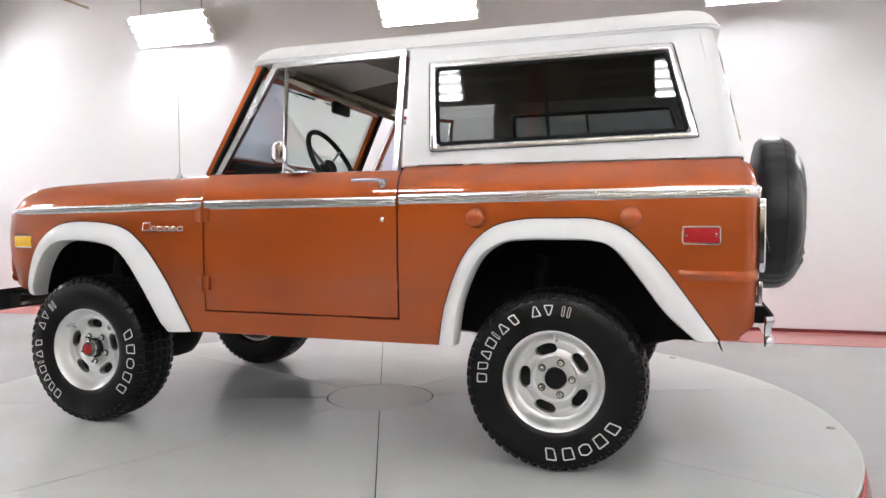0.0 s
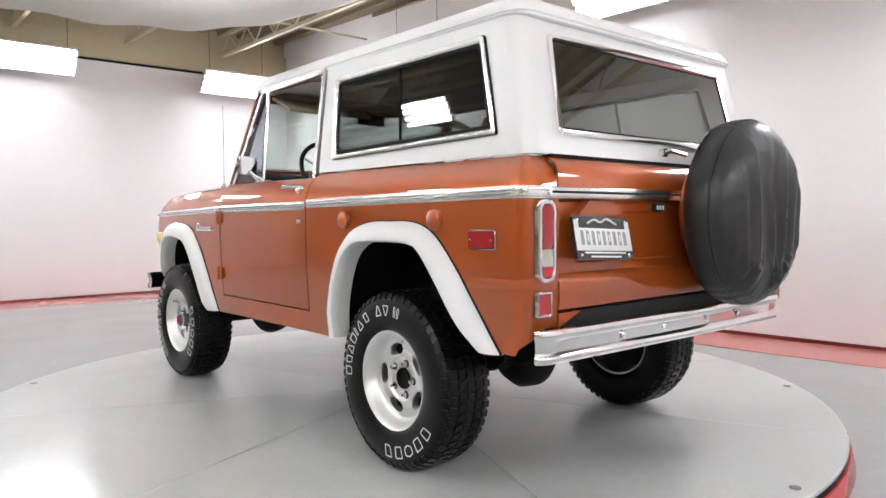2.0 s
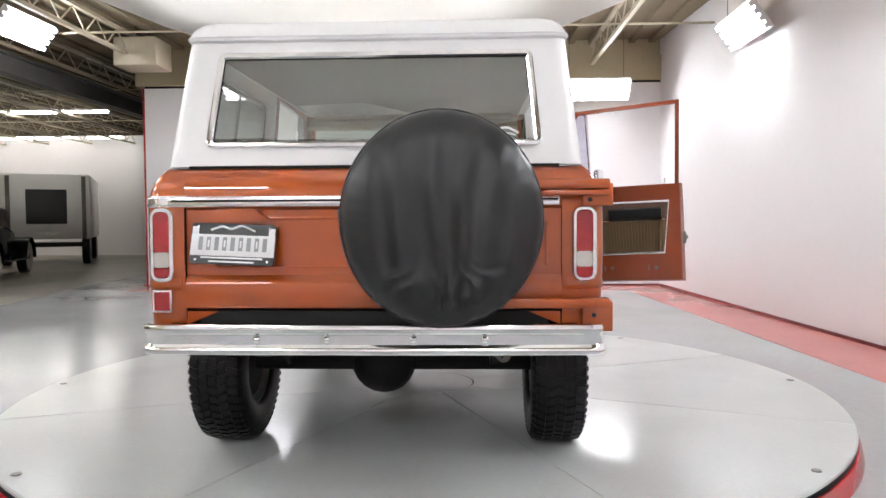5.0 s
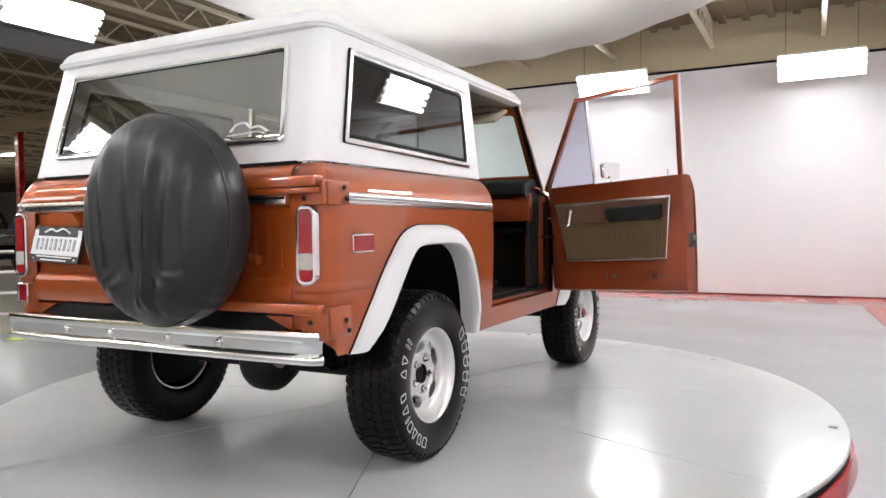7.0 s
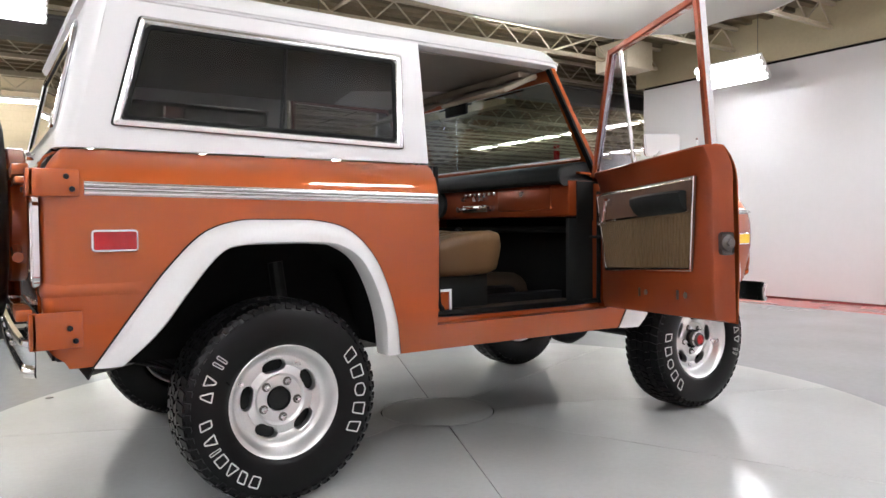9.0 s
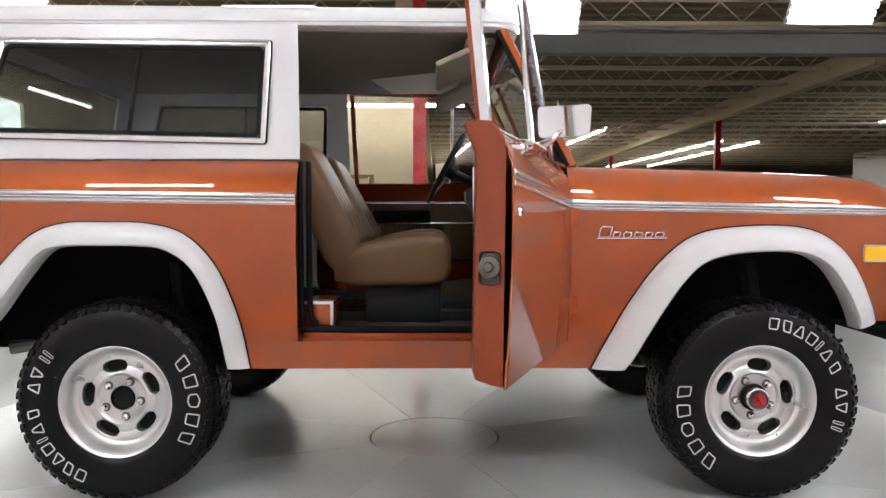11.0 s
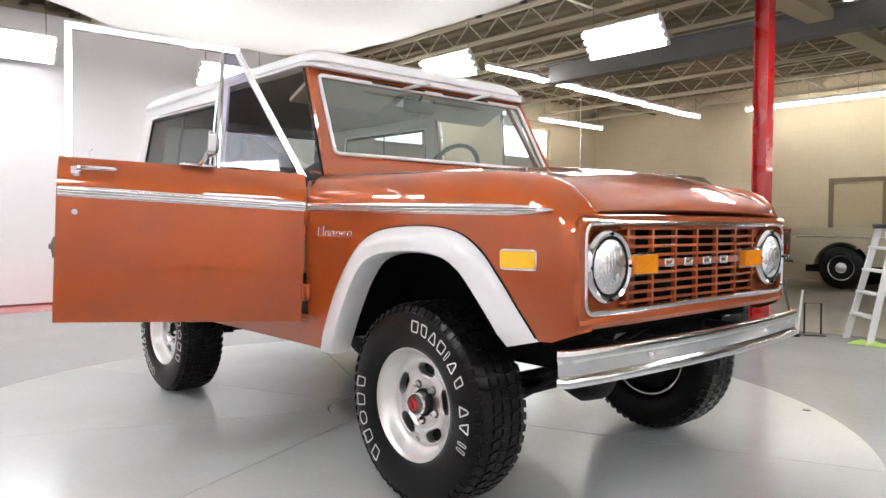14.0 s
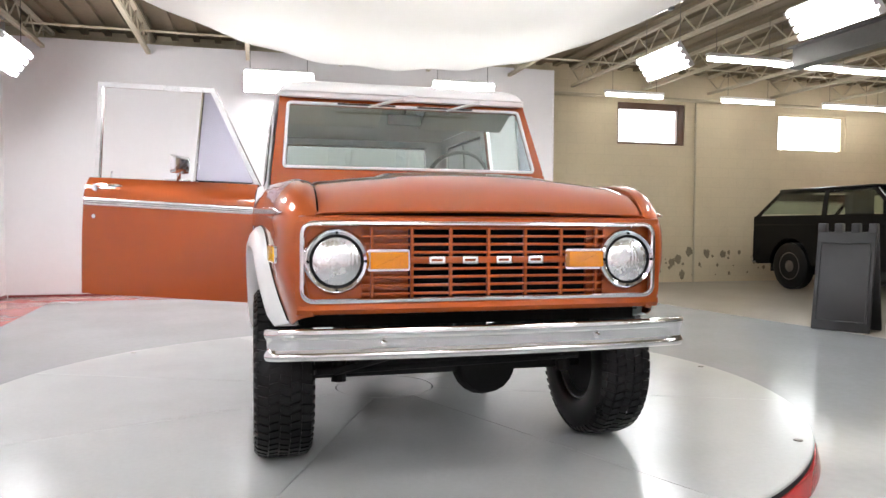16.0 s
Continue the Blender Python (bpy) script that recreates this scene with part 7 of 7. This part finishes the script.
def vehicle(name, label, at, turn, length, width, belt, roof, paint, top, cabin, glass, wheels, hood_up=False, sill=0.42, rim=None, nose_h=None):
    """A parked vehicle: lower body with arches, cabin with pillars and panes, wheels, bumpers and lamps. Front is +x."""
    v = thing(name, label, "car", "parked vehicles", at, turn)
    h = length / 2
    nh = nose_h or belt - 0.06
    r = wheels[2]
    base = [(-h, sill + 0.12), (-h + 0.02, belt - 0.02), (-h + 0.10, belt), (cabin[3], belt + 0.01), (h - 0.25, nh + 0.02), (h - 0.05, nh - 0.05), (h, nh - 0.22), (h, sill + 0.12), (h - 0.12, sill)]
    low = []
    for xc in (wheels[1], wheels[0]):
        low += [(xc + (r + 0.09) * math.cos(a), max(sill, r + (r + 0.09) * math.sin(a))) for a in lerp(0.05, math.pi - 0.05, 10)]
    prof = base + low + [(-h + 0.12, sill)]
    w = width / 2
    rings = []
    for y, k in ((-w + 0.06, 0.965), (-w, 1.0), (-w + 0.002, 1.0), (w - 0.002, 1.0), (w, 1.0), (w - 0.06, 0.965)):
        rings.append([V((x * (0.992 if k < 1 else 1), y, z if z < belt - 0.1 or k == 1 else z)) for x, z in prof])
    rings = rings[1:-1]
    part("body", loft(bmesh.new(), rings), paint, v, angle=25)
    # cabin: front foot, front top, rear top, rear foot
    xf, xft, xrt, xr = cabin[3], cabin[2], cabin[1], cabin[0]
    wt = w - 0.13
    quad = [(xr, belt, w - 0.05), (xf, belt, w - 0.05), (xft, roof, wt), (xrt, roof, wt)]
    bm = bmesh.new()
    loft(bm, [[V((x, y * s, z)) for (x, z, y), s in zip(quad, (1, 1, 1, 1))], [V((x, -y, z)) for x, z, y in quad]])
    if glass == "clear":
        bm.free()
        for s in (-1, 1):
            bm = slab(bmesh.new(), shrink([V((x, s * y, z)) for x, z, y in quad], 0.03), 0.006, (0, s, 0))
            part("side_glass", bm, GLASS, v)
            part("side_rail", boxes((xrt - 0.05, xft + 0.05, min(s * (wt - 0.05), s * (wt + 0.01)), max(s * (wt - 0.05), s * (wt + 0.01)), roof - 0.06, roof), bevel=0.01), top, v)
        for xa, xb in ((xr, xrt), (xf, xft)):
            ends = [V((xa, -w + 0.08, belt + 0.02)), V((xa, w - 0.08, belt + 0.02)), V((xb, wt - 0.03, roof - 0.03)), V((xb, -wt + 0.03, roof - 0.03))]
            part("end_glass", slab(bmesh.new(), ends, 0.006, (1, 0, 0)), GLASS, v)
        for y in (-0.4, 0.4):
            bm = boxes((-0.09, 0.09, y - 0.24, y + 0.24, -0.3, 0.42), bevel=0.05)
            bmesh.ops.translate(bm, verts=bm.verts, vec=((xr + xf) / 2 + 0.35, 0, belt))
            part("seat_back", bm, VINYL, v)
    else:
        part("cabin", bm, top, v, angle=20)
        cut = [0.06, 0.52, 0.56, 0.94] if xf - xr > 2.0 else [0.10, 0.90]
        for s in (-1, 1):
            for u0, u1 in zip(cut[::2], cut[1::2]):
                p4 = []
                for u, k in ((u0, 0.10), (u1, 0.10), (u1, 0.88), (u0, 0.88)):
                    xa, xb = xr + (xf - xr) * u, xrt + (xft - xrt) * u
                    p4.append(V((xa + (xb - xa) * k, s * (w - 0.05 + (wt - w + 0.05) * k + 0.001), belt + (roof - belt) * k)))
                part("side_window", slab(bmesh.new(), p4, 0.005, (0, s, 0)), DARKGLASS, v)
        for xa, xb, d in ((xr, xrt, -1), (xf, xft, 1)):
            p4 = []
            for y, k in ((-0.88, 0.12), (0.88, 0.12), (0.88, 0.88), (-0.88, 0.88)):
                p4.append(V((xa + (xb - xa) * k + d * 0.001, y * (w - 0.05 + (wt - w + 0.05) * k), belt + (roof - belt) * k)))
            part("end_window", slab(bmesh.new(), p4, 0.005, (d, 0, 0.3)), DARKGLASS, v)
    bm = bmesh.new()
    box(bm, xrt - 0.06, xft + 0.06, -wt - 0.03, wt + 0.03, roof - 0.015, roof + 0.045, bevel=0.03)
    part("roof", bm, top, v)
    for s in (-1, 1):
        posts = [(xr, xrt), ((xr + xf) / 2 - 0.1, (xrt + xft) / 2 - 0.1), (xf, xft)]
        if xf - xr > 2.3:
            posts = [(xr, xrt), (xr + (xf - xr) * 0.53, xrt + (xft - xrt) * 0.53), (xf, xft)]
        for a, b in posts:
            bm = bmesh.new()
            loft(bm, [[V((x + d, s * (y + o), z)) for d, o in ((-0.05, -0.02), (0.05, -0.02), (0.05, 0.008), (-0.05, 0.008))] for x, y, z in ((a, w - 0.05, belt - 0.01), (b, wt, roof))])
            part("pillar", bm, top, v)
        bm = bmesh.new()
        box(bm, -h + 0.08, h - 0.1, min(s * (w - 0.004), s * (w + 0.012)), max(s * (w - 0.004), s * (w + 0.012)), belt - 0.18, belt - 0.155, bevel=0.004)
        part("side_moulding", bm, BRIGHT if paint is not BLACKPAINT else BLACKPAINT, v)
        part("headlamp", lathe(bmesh.new(), [(0.0005, h - 0.01), (0.085, h - 0.01), (0.08, h + 0.02), (0.0005, h + 0.03)], 20, "x", (0, s * (w - 0.18), nh - 0.20)), LAMPGLASS, v)
        part("tail_lamp", boxes((-h - 0.015, -h + 0.01, min(s * (w - 0.16), s * (w - 0.04)), max(s * (w - 0.16), s * (w - 0.04)), belt - 0.30, belt - 0.16), bevel=0.006), RED_LENS, v)
        for xc in wheels[:2]:
            road_wheel(v, xc, s * (w - 0.10), r, rim or ALU)
    for s in (-1, 1):
        x = s * (h + 0.05)
        part("bumper", boxes((min(x - 0.04, x + 0.04), max(x - 0.04, x + 0.04), -w + 0.02, w - 0.02, sill + 0.02, sill + 0.16), bevel=0.02), CHROME, v)
    part("grille", boxes((h - 0.005, h + 0.015, -w + 0.30, w - 0.30, nh - 0.32, nh - 0.10), bevel=0.005), STEEL, v)
    if hood_up:
        bm = boxes((-1.18, 0.0, -w + 0.06, w - 0.06, 0, 0.045), (-1.10, -0.06, -w + 0.16, w - 0.16, -0.02, 0.01), (-1.15, -0.08, -0.05, 0.05, -0.045, 0.005), bevel=0.015)
        bmesh.ops.transform(bm, matrix=pose(h - 0.14, 0, nh + 0.05, 0, 36, 0), verts=bm.verts)
        part("raised_hood", bm, paint, v, "open hood hinged at the nose")
    part("chassis", boxes((-h + 0.2, h - 0.2, -w + 0.25, w - 0.25, 0.28, sill + 0.2)), UNDER, v)
    return v


vehicle("parked_wagon", "black two-door wagon with its hood raised", (-5.05, 9.42, FZ), 0, 4.85, 1.88, 1.33, 1.77, BLACKPAINT, BLACKPAINT, (-2.36, -1.80, 0.25, 0.75), "clear", (-1.45, 1.50, 0.42), hood_up=True, sill=0.42, rim=STEEL)
vehicle("parked_truck", "bright red pickup truck nosed out of the workshop", (-5.2, 11.5, FZ), 0, 4.8, 1.8, 1.18, 1.70, REDCAR, REDCAR, (-0.6, -0.45, 0.55, 1.0), True, (-1.5, 1.5, 0.36))
vehicle("parked_pickup", "cream open-bed off-road pickup", (-0.42, 12.3, FZ), 0, 4.2, 1.75, 1.10, 1.58, SANDPAINT, BLACKPAINT, (-0.15, -0.12, 0.5, 0.95), "clear", (-1.2, 1.3, 0.38))
vehicle("parked_sedan", "low red car parked far down the hall", (13.9, 23.3, FZ), -38, 4.4, 1.8, 0.95, 1.0, REDCAR, REDCAR, (-0.9, -0.6, 0.2, 0.5), True, (-1.35, 1.35, 0.33))
vehicle("parked_pickup", "dark blue pickup parked far down the hall", (15.4, 25.4, FZ), -38, 5.0, 1.95, 1.35, 1.95, BLUECAR, BLACKPAINT, (-0.9, -0.7, 1.0, 1.4), "clear", (-1.5, 1.6, 0.40))
vehicle("parked_wagon", "maroon wagon with a white roof in the workshop", (11.2, 13.0, FZ), 20, 4.5, 1.85, 1.05, 1.70, MAROON, WHITECAR, (-2.1, -1.85, 0.4, 0.9), "clear", (-1.3, 1.4, 0.36))
vehicle("parked_wagon", "dark wagon far down the hall", (1.35, 23.0, FZ), -92, 4.4, 1.85, 1.15, 1.78, BLACKPAINT, BLACKPAINT, (-2.0, -1.8, 0.3, 0.8), True, (-1.25, 1.35, 0.40))
vehicle("parked_sedan", "sand coloured car far down the hall", (4.4, 21.5, FZ), -75, 4.6, 1.8, 0.98, 1.48, SANDPAINT, WHITECAR, (-1.3, -0.8, 0.5, 1.0), True, (-1.4, 1.4, 0.33))
vehicle("parked_wagon", "dark green wagon far down the hall", (9.5, 21.5, FZ), -100, 4.4, 1.85, 1.10, 1.72, BLACKPAINT, MAROON, (-2.0, -1.8, 0.3, 0.8), True, (-1.25, 1.35, 0.38))
# white box truck, tail to the hall
van = thing("box_truck", "white box truck, the dark inside of its open tail painted as a black plate", "truck", "parked vehicles", (15.5, 11.6, FZ), 25)
part("box_body", boxes((-2.0, 2.2, -1.1, 1.1, 0.7, 2.4), bevel=0.04), WHITECAR, van)
# black plate on the closed body stands in for the dark inside
part("tail_opening", boxes((-2.03, -1.99, -0.55, 0.40, 1.1, 2.0), bevel=0.02), BLACKPLASTIC, van)
for y in (-0.95, 0.80):
    part("tail_frame", boxes((-2.04, -2.0, y - 0.05, y + 0.05, 0.7, 2.35), bevel=0.01), STEEL, van)
part("bumper", boxes((-2.15, -1.98, -1.0, 1.0, 0.5, 0.62), bevel=0.02), UNDER, van)
for x in (-1.3, 1.6):
    for y in (-0.95, 0.95):
        road_wheel(van, x, y, 0.40, STEEL)
# black open roadster with whitewall tyres
rod = thing("roadster", "black open vintage roadster with whitewall tyres and red wheels", "car", "parked vehicles", (9.9, 10.1, FZ), 200)
rings = []
for x, w, z0, z1 in ((1.9, 0.22, 0.45, 0.95), (1.7, 0.34, 0.42, 1.02), (0.8, 0.48, 0.40, 1.06), (0.2, 0.66, 0.38, 1.08), (-0.6, 0.72, 0.38, 1.06), (-1.2, 0.66, 0.40, 0.98), (-1.7, 0.45, 0.45, 0.80)):
    rings.append(rounded([V((x, -w, z0)), V((x, w, z0)), V((x, w * 0.9, z1)), V((x, -w * 0.9, z1))], 0.12, 4))
part("body", loft(bmesh.new(), rings), BLACKPAINT, rod)
bm = bmesh.new()
loft(bm, [rounded([V((x, -w, z0)), V((x, w, z0)), V((x, w * 0.9, z1)), V((x, -w * 0.9, z1))], 0.08, 3) for x, w, z0, z1 in ((0.35, 0.56, 1.0, 1.45), (-0.2, 0.60, 1.0, 1.52), (-0.9, 0.58, 1.0, 1.45), (-1.15, 0.5, 0.95, 1.2))])
part("folding_top", bm, COVER, rod, "black cloth top")
for s in (-1, 1):
    for x, r in ((1.35, 0.36), (-1.25, 0.37)):
        road_wheel(rod, x, s * 0.78, r, REDCAP, LETTER)
        bm = bmesh.new()
        rows = [[V((x + (r + 0.07) * math.cos(a), s * y, r + (r + 0.07) * math.sin(a))) for y in (0.62, 0.72, 0.86, 0.93)] for a in lerp(-0.1, math.pi + 0.1, 14)]
        part("mudguard", sheet(rows, 0.012), BLACKPAINT, rod)
    part("running_board", boxes((-0.95, 1.05, min(s * 0.60, s * 0.92), max(s * 0.60, s * 0.92), 0.33, 0.37), bevel=0.01), BLACKPAINT, rod)
    part("headlamp", lathe(bmesh.new(), [(0.0005, 1.62), (0.07, 1.66), (0.10, 1.76), (0.095, 1.79), (0.0005, 1.80)], 18, "x", (0, s * 0.42, 0.86)), CHROME, rod)
    part("tail_lamp", lathe(bmesh.new(), [(0.0005, -1.62), (0.045, -1.62), (0.04, -1.67), (0.0005, -1.68)], 14, "x", (0, s * 0.62, 0.72)), RED_LENS, rod)
part("bumper", boxes((-1.98, -1.93, -0.75, 0.75, 0.45, 0.52), bevel=0.015), CHROME, rod)

# folding sign board
sb = thing("a_frame_sign", "blank black plastic folding sign board", "sign", at=(-2.09, 5.46, FZ), turn=-62)
for s in (-1, 1):
    bm = boxes((-0.02, 0.02, -0.295, 0.295, 0.0, 1.09), bevel=0.012)
    bmesh.ops.transform(bm, matrix=pose(s * 0.20, 0, 0.0, 0, -s * 9, 0), verts=bm.verts)
    pn = part("panel", bm, BLACKPLASTIC, sb)
    bm = bmesh.new()
    loop = [V((0.021 * s, y, z)) for y, z in ((-0.26, 0.10), (0.26, 0.10), (0.26, 0.97), (-0.26, 0.97))]
    frame_ring(bm, loop if s > 0 else loop[::-1], 0.02, 0.012, (s, 0, 0))
    bmesh.ops.transform(bm, matrix=pose(s * 0.20, 0, 0.0, 0, -s * 9, 0), verts=bm.verts)
    part("panel_frame", bm, BLACKPLASTIC, pn)
for y in (-0.255, -0.085, 0.085, 0.255):
    part("handle_lug", boxes((-0.05, 0.05, y - 0.04, y + 0.04, 1.06, 1.17), bevel=0.01), BLACKPLASTIC, sb)

# step ladder
LADDER = mat("white_ladder_paint", (0.75, 0.75, 0.74), 0.4, 0, 0.05, 5, 60)
ld = thing("step_ladder", "white folding step ladder standing open", "ladder", at=(0.88, 5.42, FZ), turn=41)
for s in (-1, 1):
    for dx, nm in ((-0.29, "rail"), (0.29, "rear_rail")):
        bm = bmesh.new()
        loft(bm, [[V((x + a, s * y + b, z)) for a, b in ((-0.03, -0.012), (0.03, -0.012), (0.03, 0.012), (-0.03, 0.012))] for x, y, z in ((dx, 0.25, 0.0), (0.04 * (1 if dx > 0 else -1), 0.17, 1.12))])
        part(nm, bm, LADDER, ld)
for k in range(4):
    z = 0.26 + 0.22 * k
    x = -0.29 + 0.25 * z / 1.12
    part("step", boxes((x - 0.05, x + 0.05, -0.23 + 0.05 * z, 0.23 - 0.05 * z, z - 0.012, z + 0.012), bevel=0.004), LADDER, ld)
part("top_cap", boxes((-0.10, 0.10, -0.19, 0.19, 1.11, 1.16), bevel=0.012), BLACKPLASTIC, ld)

# work table by the black wagon, with its clutter
tb = thing("folding_table", "dark folding work table", "table", at=(-1.06, 5.68, FZ), turn=6)
part("tabletop", boxes((-0.40, 0.40, -0.30, 0.30, 0.715, 0.75), bevel=0.008), UNDER, tb)
for x in (-0.35, 0.35):
    for y in (-0.26, 0.26):
        part("leg", boxes((x - 0.014, x + 0.014, y - 0.014, y + 0.014, 0, 0.72)), UNDER, tb)
    part("foot_bar", boxes((x - 0.012, x + 0.012, -0.246, 0.246, 0.10, 0.124)), UNDER, tb)
YELLOW = mat("yellow_carton", (0.65, 0.55, 0.05), 0.5, 0, 0.08, 9, 60)
LEAFGREEN = mat("green_carton_print", (0.20, 0.36, 0.10), 0.5, 0, 0.08, 9, 60)
ct = thing("carton", "yellow cardboard box with a green band on the table", "box", at=(-1.09, 5.60, FZ + 0.75), turn=18)
part("box", boxes((-0.125, 0.125, -0.08, 0.08, 0, 0.185), bevel=0.004), YELLOW, ct)
part("printed_band", boxes((-0.128, 0.128, -0.083, 0.083, 0.075, 0.11)), LEAFGREEN, ct, "green printed band")
tagged(part("small_box", boxes((-1.37, -1.25, 5.47, 5.59, FZ + 0.75, FZ + 0.88), bevel=0.006), LADDER), "small white carton on the table", "box")
BLUE = mat("blue_plastic", (0.03, 0.07, 0.20), 0.4, 0, 0.08)
bn = lathe(bmesh.new(), [(0.0005, 0.0), (0.20, 0.0), (0.235, 0.55), (0.255, 0.56), (0.225, 0.58), (0.19, 0.03), (0.0005, 0.02)], 24, "z", (-2.2, 8.9, FZ))
tagged(part("bin", bn, BLUE), "blue plastic tub on the workshop floor", "bin")
cs = thing("tool_case", "low black tool case on the floor", "case", at=(-0.92, 5.47, FZ), turn=4)
part("case_body", boxes((-0.34, 0.34, -0.15, 0.15, 0, 0.14), bevel=0.02), BLACKPLASTIC, cs)
part("lid", boxes((-0.345, 0.345, -0.155, 0.155, 0.144, 0.21), bevel=0.02), BLACKPLASTIC, cs)
for x in (-0.2, 0.2):
    part("latch", boxes((x - 0.025, x + 0.025, -0.168, -0.152, 0.11, 0.17), bevel=0.003), ALU, cs)
BROOM = mat("green_plastic", (0.03, 0.30, 0.08), 0.5, 0, 0.08)
br = thing("broom", "white-handled broom with a small green head", "broom", at=(-0.72, 5.08, FZ))
bm = bmesh.new()
tube(bm, ((0.0, 0, 0.05), (0.40, 0.05, 1.27)), 0.013, 8)
part("handle", bm, LADDER, br)
part("head", boxes((-0.05, 0.05, -0.03, 0.03, 0.0, 0.08), bevel=0.015), BROOM, br)
mp = thing("squeegee", "white floor squeegee lying beside the broom", "squeegee", at=(-0.80, 5.0, FZ), turn=-14)
bm = bmesh.new()
tube(bm, ((0.06, 0, 0.025), (0.62, 0.0, 0.05)), 0.012, 8)
part("handle", bm, LADDER, mp)
part("blade", boxes((-0.20, 0.12, -0.035, 0.035, 0.0, 0.03), bevel=0.01), LADDER, mp)
st = thing("leaning_pole", "thin grey pole leaning on the red post", "pole", at=(0.12, 5.10, FZ))
bm = bmesh.new()
tube(bm, ((0, 0, 0.01), (-0.235, -0.06, 1.12)), 0.014, 8)
part("pole", bm, STEEL, st)
bm = bmesh.new()
tube(bm, ((0.02, 0.0, 0.01), (0.06, 0.02, 0.48)), 0.013, 8)
part("brace", bm, LADDER, st, "short white brace")
part("foot", boxes((-0.09, 0.05, -0.04, 0.04, 0.0, 0.03), bevel=0.01), BLACKPLASTIC, st)
fr = thing("hoop_stand", "small black tube hoop stand on the floor", "stand", at=(0.20, 5.34, FZ), turn=35)
bm = bmesh.new()
tube(bm, ((-0.08, 0, 0.008), (-0.08, 0, 0.33), (0.08, 0, 0.33), (0.08, 0, 0.008)), 0.010, 8)
part("hoop", bm, BLACKPLASTIC, fr)
part("foot_plate", boxes((-0.10, 0.10, -0.10, 0.04, 0.0, 0.012)), BLACKPLASTIC, fr)
hc = thing("hose_coil", "grey cable coil hung on the red post", "cable", at=(-0.145, 4.90, FZ + 1.31), turn=35)
for k in range(4):
    bm = bmesh.new()
    r = 0.045 + 0.009 * k
    tube(bm, [(r * math.cos(a), -0.02 - 0.010 * k, r * 0.95 * math.sin(a)) for a in lerp(0, 2 * math.pi, 25)], 0.009, 8)
    part("loop", bm, STEEL if k % 2 else UNDER, hc)
bm = bmesh.new()
tube(bm, ((0.07, -0.03, -0.02), (0.10, -0.03, -0.10), (0.10, -0.02, -0.28)), 0.010, 8)
part("tail", bm, ALU, hc)
part("hook", boxes((-0.03, 0.03, -0.02, 0.03, 0.02, 0.06), bevel=0.006), STEEL, hc)
tagged(part("cup", lathe(bmesh.new(), [(0.0005, 0), (0.06, 0), (0.075, 0.16), (0.07, 0.16), (0.055, 0.01), (0.0005, 0.01)], 18, "z", (-1.34, 5.31, FZ)), LADDER), "white plastic pot on the floor", "pot")
tagged(part("floor_board", boxes((2.6, 3.9, 5.4, 5.65, FZ, FZ + 0.03), bevel=0.006), LADDER), "white board lying on the floor", "board")
rng = random.Random(3)
rows = [[V((0.80 + 0.16 * (i / 6 - 0.5) * 2, 5.10 + 0.09 * (j / 6 - 0.5) * 2, FZ + 0.004 + 0.05 * max(0, math.cos((i / 6 - 0.5) * 3.0) * math.cos((j / 6 - 0.5) * 3.0)) * rng.uniform(0.6, 1.0))) for j in range(7)] for i in range(7)]
LIME = mat("lime_cloth", (0.42, 0.62, 0.12), 0.9, 0, 0.12, 12, 200, bump=0.002, bump_scale=120)
tagged(part("cleaning_cloth", sheet(rows, 0.003), LIME), "crumpled lime green cloth on the floor", "cloth")
# sandbags and heater by the joists
ht = thing("unit_heater", "beige box heater hung from the joists", "heater", at=(6.9, 4.9, 3.74))
part("casing", boxes((-0.3, 0.3, -0.35, 0.35, -0.25, 0.2), bevel=0.03), JOIST, ht)
for x in (-0.25, 0.25):
    part("hanger", boxes((x - 0.01, x + 0.01, -0.01, 0.01, 0.2, CZ - 3.74)), STEEL, ht)
